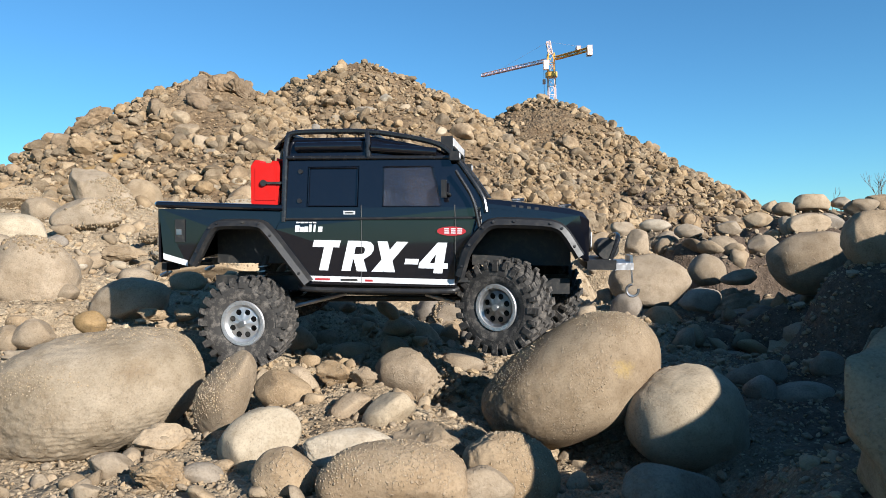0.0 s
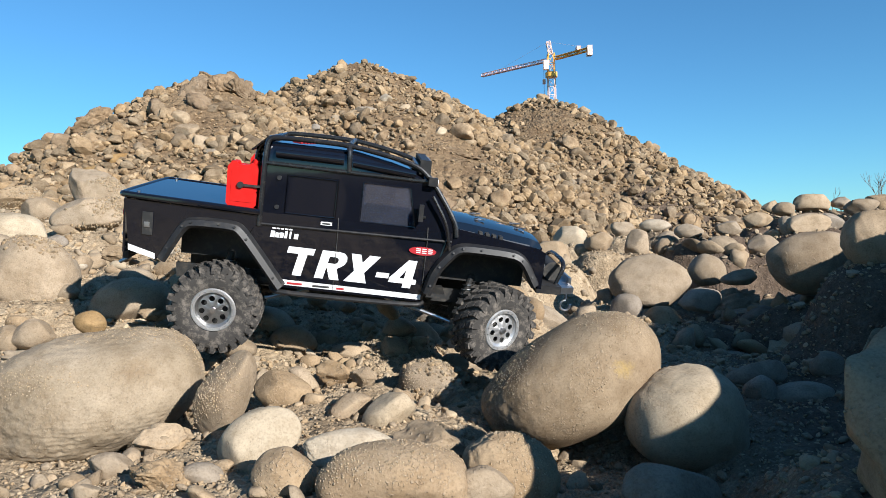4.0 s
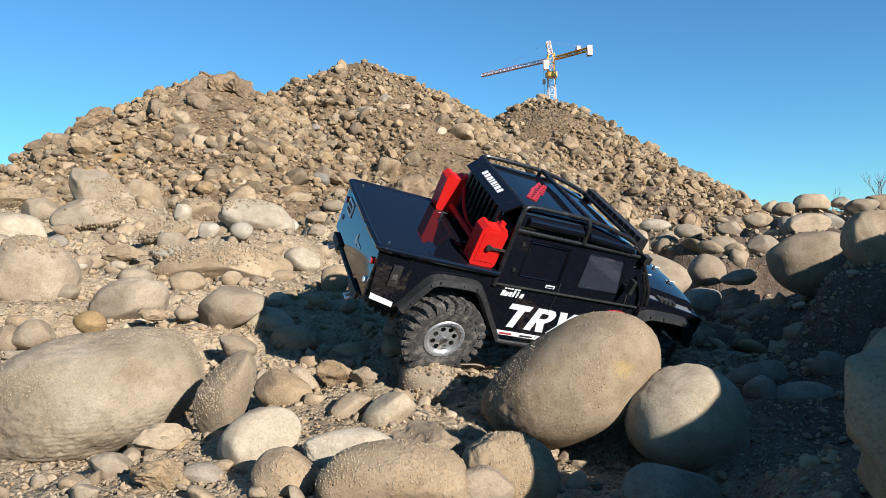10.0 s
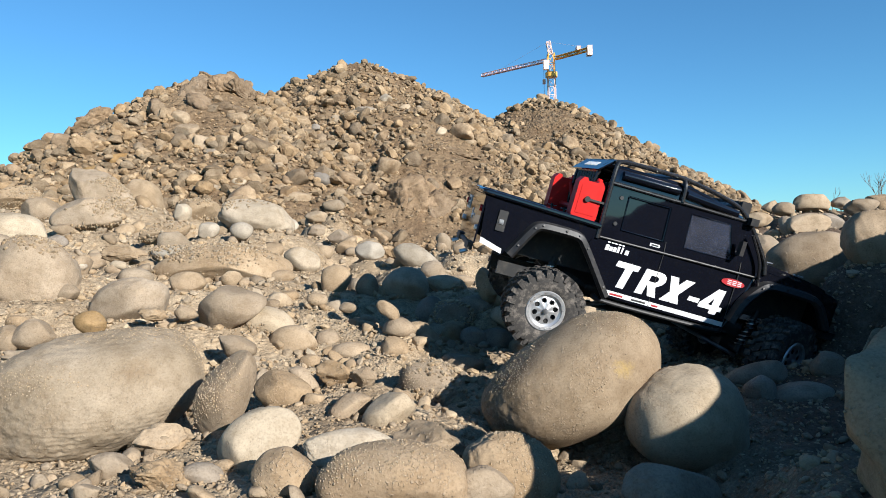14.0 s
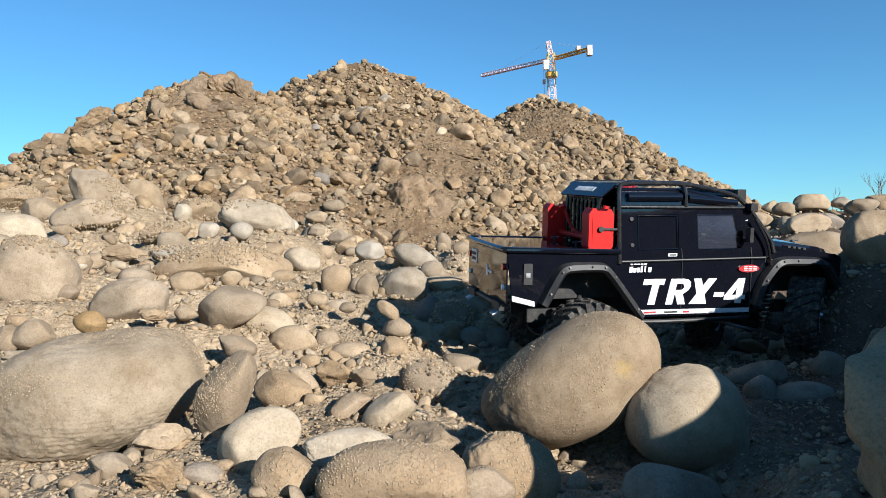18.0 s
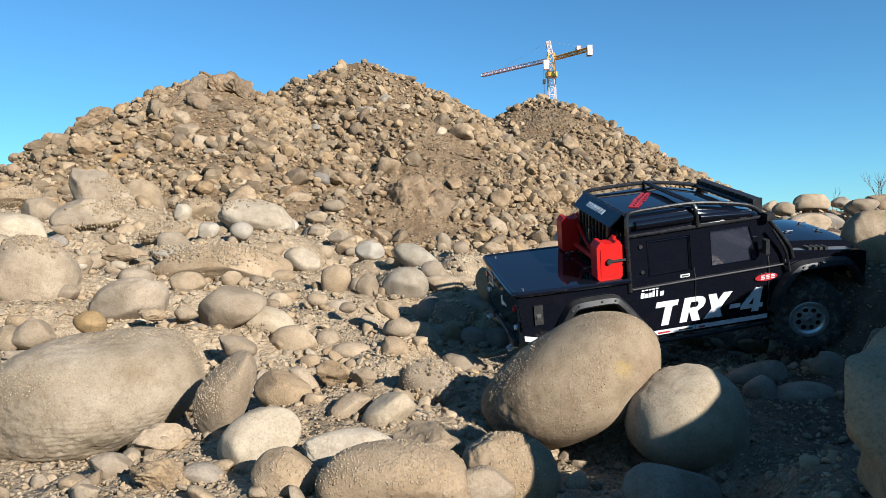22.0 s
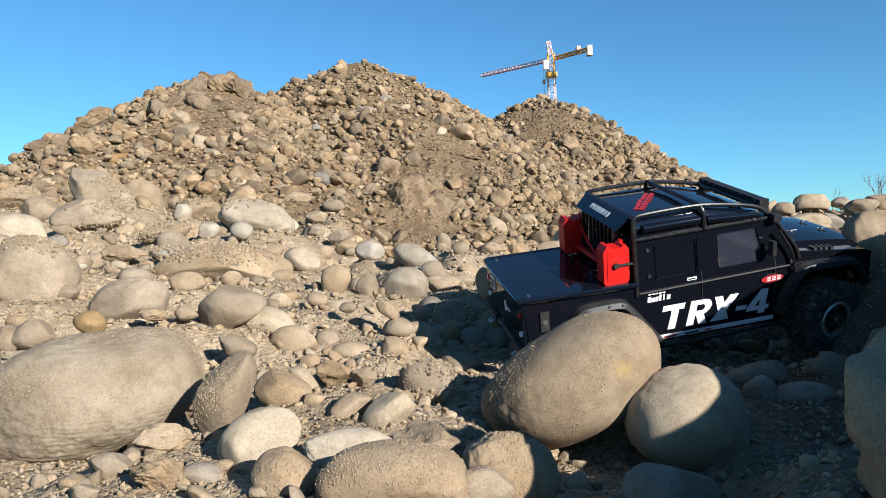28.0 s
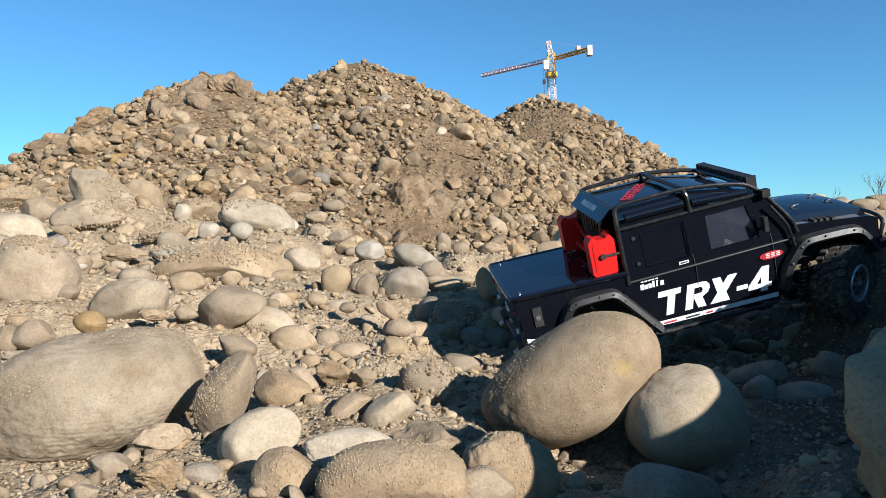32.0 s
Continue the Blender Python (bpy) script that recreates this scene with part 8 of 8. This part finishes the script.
    walk(wheel_front_near, [
        (0, pose(0.1786, -0.0892, 0.0103, 0, 0, -27.9) @ pose(0, 0, 0, 0, 0, 0)),
        (0.5, pose(0.1790, -0.0894, 0.0080, 0, 0, -27.4) @ pose(0, 0, 0, 0, -11, 0)),
        (1, pose(0.1794, -0.0896, 0.0057, 0, 0, -26.8) @ pose(0, 0, 0, 0, -62, 0)),
        (1.5, pose(0.1784, -0.0891, 0.0061, 0, 0, -28.2) @ pose(0, 0, 0, 0, -95, 0)),
        (2, pose(0.1774, -0.0885, 0.0064, 0, 0, -29.5) @ pose(0, 0, 0, 0, -136, 0)),
        (2.5, pose(0.1962, -0.0947, 0.0084, 0, 0, -6.7) @ pose(0, 0, 0, 0, -163, 0)),
        (3, pose(0.2159, -0.0930, 0.0103, 0, 0, 16.1) @ pose(0, 0, 0, 0, -160, 0)),
        (3.5, pose(0.2202, -0.0916, 0.0091, 0, 0, 21.3) @ pose(0, 0, 0, 0, -110, 0)),
        (5.5, pose(0.2355, -0.0822, 0.0045, 0, 0, 42.0) @ pose(0, 0, 0, 0, -43, 0)),
        (6, pose(0.2355, -0.0822, 0.0124, 0, 0, 42.0) @ pose(0, 0, 0, 0, -33, 0)),
        (6.5, pose(0.2335, -0.0839, 0.0126, 0, 0, 39.0) @ pose(0, 0, 0, 0, 9, 0)),
        (7, pose(0.2321, -0.0849, 0.0127, 0, 0, 37.0) @ pose(0, 0, 0, 0, 34, 0)),
        (7.5, pose(0.2314, -0.0855, 0.0129, 0, 0, 36.0) @ pose(0, 0, 0, 0, 57, 0)),
        (8, pose(0.2307, -0.0860, 0.0131, 0, 0, 35.0) @ pose(0, 0, 0, 0, 63, 0)),
        (8.5, pose(0.2292, -0.0869, 0.0133, 0, 0, 33.0) @ pose(0, 0, 0, 0, 77, 0)),
        (9, pose(0.2285, -0.0874, 0.0134, 0, 0, 32.0) @ pose(0, 0, 0, 0, 121, 0)),
        (9.5, pose(0.2285, -0.0874, 0.0136, 0, 0, 32.0) @ pose(0, 0, 0, 0, 140, 0)),
        (10, pose(0.2285, -0.0874, 0.0138, 0, 0, 32.0) @ pose(0, 0, 0, 0, 180, 0)),
        (10.5, pose(0.2278, -0.0879, 0.0139, 0, 0, 31.0) @ pose(0, 0, 0, 0, 194, 0)),
        (11, pose(0.2278, -0.0879, 0.0141, 0, 0, 31.0) @ pose(0, 0, 0, 0, 215, 0)),
        (11.5, pose(0.2278, -0.0879, 0.0143, 0, 0, 31.0) @ pose(0, 0, 0, 0, 248, 0)),
        (12, pose(0.2270, -0.0883, 0.0145, 0, 0, 30.0) @ pose(0, 0, 0, 0, 294, 0)),
        (12.5, pose(0.2270, -0.0883, 0.0146, 0, 0, 30.0) @ pose(0, 0, 0, 0, 312, 0)),
        (13, pose(0.2270, -0.0883, 0.0148, 0, 0, 30.0) @ pose(0, 0, 0, 0, 331, 0)),
        (13.5, pose(0.2270, -0.0883, 0.0150, 0, 0, 30.0) @ pose(0, 0, 0, 0, 349, 0)),
        (14, pose(0.2262, -0.0887, 0.0151, 0, 0, 29.0) @ pose(0, 0, 0, 0, 363, 0)),
        (14.5, pose(0.2262, -0.0887, 0.0153, 0, 0, 29.0) @ pose(0, 0, 0, 0, 369, 0)),
        (16.5, pose(0.2255, -0.0891, 0.0160, 0, 0, 28.0) @ pose(0, 0, 0, 0, 414, 0)),
        (17, pose(0.2174, -0.0926, 0.0162, 0, 0, 18.0) @ pose(0, 0, 0, 0, 417, 0)),
        (17.5, pose(0.2269, -0.0884, 0.0215, 0, 0, 29.8) @ pose(0, 0, 0, 0, 416, 0)),
        (18, pose(0.2353, -0.0823, 0.0269, 0, 0, 41.7) @ pose(0, 0, 0, 0, 410, 0)),
        (18.5, pose(0.2108, -0.0942, 0.0282, 0, 0, 10.2) @ pose(0, 0, 0, 0, 450, 0)),
        (19, pose(0.1838, -0.0916, 0.0295, 0, 0, -21.3) @ pose(0, 0, 0, 0, 451, 0)),
        (19.5, pose(0.1854, -0.0922, 0.0281, 0, 0, -19.4) @ pose(0, 0, 0, 0, 453, 0)),
        (20, pose(0.1871, -0.0927, 0.0268, 0, 0, -17.4) @ pose(0, 0, 0, 0, 453, 0)),
        (20.5, pose(0.1868, -0.0926, 0.0282, 0, 0, -17.7) @ pose(0, 0, 0, 0, 453, 0)),
        (21, pose(0.1865, -0.0925, 0.0296, 0, 0, -18.1) @ pose(0, 0, 0, 0, 451, 0)),
        (21.5, pose(0.1858, -0.0923, 0.0291, 0, 0, -18.9) @ pose(0, 0, 0, 0, 453, 0)),
        (22, pose(0.1851, -0.0921, 0.0286, 0, 0, -19.7) @ pose(0, 0, 0, 0, 453, 0)),
        (22.5, pose(0.2003, -0.0950, 0.0292, 0, 0, -1.9) @ pose(0, 0, 0, 0, 452, 0)),
        (23, pose(0.2156, -0.0931, 0.0297, 0, 0, 15.8) @ pose(0, 0, 0, 0, 452, 0)),
        (23.5, pose(0.2085, -0.0946, 0.0317, 0, 0, 7.4) @ pose(0, 0, 0, 0, 452, 0)),
        (24, pose(0.2012, -0.0950, 0.0337, 0, 0, -1.0) @ pose(0, 0, 0, 0, 452, 0)),
        (24.5, pose(0.1933, -0.0942, 0.0300, 0, 0, -10.0) @ pose(0, 0, 0, 0, 457, 0)),
        (25, pose(0.1857, -0.0923, 0.0264, 0, 0, -19.0) @ pose(0, 0, 0, 0, 457, 0)),
        (25.5, pose(0.1849, -0.0920, 0.0134, 0, 0, -20.0) @ pose(0, 0, 0, 0, 457, 0)),
        (27.5, pose(0.2205, -0.0915, 0.0187, 0, 0, 21.7) @ pose(0, 0, 0, 0, 455, 0)),
        (28, pose(0.2101, -0.0943, 0.0233, 0, 0, 9.3) @ pose(0, 0, 0, 0, 453, 0)),
        (28.5, pose(0.2183, -0.0923, 0.0180, 0, 0, 19.0) @ pose(0, 0, 0, 0, 450, 0)),
        (29, pose(0.2261, -0.0888, 0.0127, 0, 0, 28.8) @ pose(0, 0, 0, 0, 450, 0)),
        (29.5, pose(0.2328, -0.0844, 0.0106, 0, 0, 38.0) @ pose(0, 0, 0, 0, 452, 0)),
        (30, pose(0.2341, -0.0833, 0.0085, 0, 0, 40.0) @ pose(0, 0, 0, 0, 452, 0)),
        (30.5, pose(0.2231, -0.0903, 0.0065, 0, 0, 25.0) @ pose(0, 0, 0, 0, 451, 0)),
        (31, pose(0.1857, -0.0923, 0.0044, 0, 0, -19.0) @ pose(0, 0, 0, 0, 454, 0)),
        (31.5, pose(0.2073, -0.0947, 0.0151, 0, 0, 6.1) @ pose(0, 0, 0, 0, 455, 0)),
        (32, pose(0.2279, -0.0878, 0.0258, 0, 0, 31.1) @ pose(0, 0, 0, 0, 470, 0)),
    ])
    walk(wheel_front_far, [
        (0, pose(0.2254, 0.0892, 0.0137, 0, 0, -27.9) @ pose(0, 0, 0, 0, 0, 0)),
        (0.5, pose(0.2250, 0.0894, 0.0160, 0, 0, -27.4) @ pose(0, 0, 0, 0, -11, 0)),
        (1, pose(0.2246, 0.0896, 0.0183, 0, 0, -26.8) @ pose(0, 0, 0, 0, -62, 0)),
        (1.5, pose(0.2256, 0.0891, 0.0179, 0, 0, -28.2) @ pose(0, 0, 0, 0, -95, 0)),
        (2, pose(0.2266, 0.0885, 0.0176, 0, 0, -29.5) @ pose(0, 0, 0, 0, -136, 0)),
        (2.5, pose(0.2078, 0.0947, 0.0156, 0, 0, -6.7) @ pose(0, 0, 0, 0, -163, 0)),
        (3, pose(0.1881, 0.0930, 0.0137, 0, 0, 16.1) @ pose(0, 0, 0, 0, -160, 0)),
        (3.5, pose(0.1838, 0.0916, 0.0149, 0, 0, 21.3) @ pose(0, 0, 0, 0, -110, 0)),
        (5.5, pose(0.1685, 0.0822, 0.0195, 0, 0, 42.0) @ pose(0, 0, 0, 0, -43, 0)),
        (6, pose(0.1685, 0.0822, 0.0116, 0, 0, 42.0) @ pose(0, 0, 0, 0, -33, 0)),
        (6.5, pose(0.1705, 0.0839, 0.0114, 0, 0, 39.0) @ pose(0, 0, 0, 0, 9, 0)),
        (7, pose(0.1719, 0.0849, 0.0113, 0, 0, 37.0) @ pose(0, 0, 0, 0, 34, 0)),
        (7.5, pose(0.1726, 0.0855, 0.0111, 0, 0, 36.0) @ pose(0, 0, 0, 0, 57, 0)),
        (8, pose(0.1733, 0.0860, 0.0109, 0, 0, 35.0) @ pose(0, 0, 0, 0, 63, 0)),
        (8.5, pose(0.1748, 0.0869, 0.0107, 0, 0, 33.0) @ pose(0, 0, 0, 0, 77, 0)),
        (9, pose(0.1755, 0.0874, 0.0106, 0, 0, 32.0) @ pose(0, 0, 0, 0, 121, 0)),
        (9.5, pose(0.1755, 0.0874, 0.0104, 0, 0, 32.0) @ pose(0, 0, 0, 0, 140, 0)),
        (10, pose(0.1755, 0.0874, 0.0102, 0, 0, 32.0) @ pose(0, 0, 0, 0, 180, 0)),
        (10.5, pose(0.1762, 0.0879, 0.0101, 0, 0, 31.0) @ pose(0, 0, 0, 0, 194, 0)),
        (11, pose(0.1762, 0.0879, 0.0099, 0, 0, 31.0) @ pose(0, 0, 0, 0, 215, 0)),
        (11.5, pose(0.1762, 0.0879, 0.0097, 0, 0, 31.0) @ pose(0, 0, 0, 0, 248, 0)),
        (12, pose(0.1770, 0.0883, 0.0095, 0, 0, 30.0) @ pose(0, 0, 0, 0, 294, 0)),
        (12.5, pose(0.1770, 0.0883, 0.0094, 0, 0, 30.0) @ pose(0, 0, 0, 0, 312, 0)),
        (13, pose(0.1770, 0.0883, 0.0092, 0, 0, 30.0) @ pose(0, 0, 0, 0, 331, 0)),
        (13.5, pose(0.1770, 0.0883, 0.0090, 0, 0, 30.0) @ pose(0, 0, 0, 0, 349, 0)),
        (14, pose(0.1778, 0.0887, 0.0089, 0, 0, 29.0) @ pose(0, 0, 0, 0, 363, 0)),
        (14.5, pose(0.1778, 0.0887, 0.0087, 0, 0, 29.0) @ pose(0, 0, 0, 0, 369, 0)),
        (16.5, pose(0.1785, 0.0891, 0.0080, 0, 0, 28.0) @ pose(0, 0, 0, 0, 414, 0)),
        (17, pose(0.1866, 0.0926, 0.0078, 0, 0, 18.0) @ pose(0, 0, 0, 0, 417, 0)),
        (17.5, pose(0.1771, 0.0884, 0.0025, 0, 0, 29.8) @ pose(0, 0, 0, 0, 416, 0)),
        (18, pose(0.1687, 0.0823, -0.0029, 0, 0, 41.7) @ pose(0, 0, 0, 0, 410, 0)),
        (18.5, pose(0.1932, 0.0942, -0.0042, 0, 0, 10.2) @ pose(0, 0, 0, 0, 450, 0)),
        (19, pose(0.2202, 0.0916, -0.0055, 0, 0, -21.3) @ pose(0, 0, 0, 0, 451, 0)),
        (19.5, pose(0.2186, 0.0922, -0.0041, 0, 0, -19.4) @ pose(0, 0, 0, 0, 453, 0)),
        (20, pose(0.2169, 0.0927, -0.0028, 0, 0, -17.4) @ pose(0, 0, 0, 0, 453, 0)),
        (20.5, pose(0.2172, 0.0926, -0.0042, 0, 0, -17.7) @ pose(0, 0, 0, 0, 453, 0)),
        (21, pose(0.2175, 0.0925, -0.0056, 0, 0, -18.1) @ pose(0, 0, 0, 0, 451, 0)),
        (21.5, pose(0.2182, 0.0923, -0.0051, 0, 0, -18.9) @ pose(0, 0, 0, 0, 453, 0)),
        (22, pose(0.2189, 0.0921, -0.0046, 0, 0, -19.7) @ pose(0, 0, 0, 0, 453, 0)),
        (22.5, pose(0.2037, 0.0950, -0.0052, 0, 0, -1.9) @ pose(0, 0, 0, 0, 452, 0)),
        (23, pose(0.1884, 0.0931, -0.0057, 0, 0, 15.8) @ pose(0, 0, 0, 0, 452, 0)),
        (23.5, pose(0.1955, 0.0946, -0.0077, 0, 0, 7.4) @ pose(0, 0, 0, 0, 452, 0)),
        (24, pose(0.2028, 0.0950, -0.0097, 0, 0, -1.0) @ pose(0, 0, 0, 0, 452, 0)),
        (24.5, pose(0.2107, 0.0942, -0.0060, 0, 0, -10.0) @ pose(0, 0, 0, 0, 457, 0)),
        (25, pose(0.2183, 0.0923, -0.0024, 0, 0, -19.0) @ pose(0, 0, 0, 0, 457, 0)),
        (25.5, pose(0.2191, 0.0920, 0.0106, 0, 0, -20.0) @ pose(0, 0, 0, 0, 457, 0)),
        (27.5, pose(0.1835, 0.0915, 0.0053, 0, 0, 21.7) @ pose(0, 0, 0, 0, 455, 0)),
        (28, pose(0.1939, 0.0943, 0.0007, 0, 0, 9.3) @ pose(0, 0, 0, 0, 453, 0)),
        (28.5, pose(0.1857, 0.0923, 0.0060, 0, 0, 19.0) @ pose(0, 0, 0, 0, 450, 0)),
        (29, pose(0.1779, 0.0888, 0.0113, 0, 0, 28.8) @ pose(0, 0, 0, 0, 450, 0)),
        (29.5, pose(0.1712, 0.0844, 0.0134, 0, 0, 38.0) @ pose(0, 0, 0, 0, 452, 0)),
        (30, pose(0.1699, 0.0833, 0.0155, 0, 0, 40.0) @ pose(0, 0, 0, 0, 452, 0)),
        (30.5, pose(0.1809, 0.0903, 0.0175, 0, 0, 25.0) @ pose(0, 0, 0, 0, 451, 0)),
        (31, pose(0.2183, 0.0923, 0.0196, 0, 0, -19.0) @ pose(0, 0, 0, 0, 454, 0)),
        (31.5, pose(0.1967, 0.0947, 0.0089, 0, 0, 6.1) @ pose(0, 0, 0, 0, 455, 0)),
        (32, pose(0.1761, 0.0878, -0.0018, 0, 0, 31.1) @ pose(0, 0, 0, 0, 470, 0)),
    ])
    home = pushed_stone.matrix_world.copy()
    before = Matrix.Translation((-0.0289, 0.0000, 0.0177)) @ home @ pose(0, 0, 0, 4, -14, 0)
    walk(pushed_stone, [(0, before), (2.2, before), (2.8, home), (32, home)])


motions()
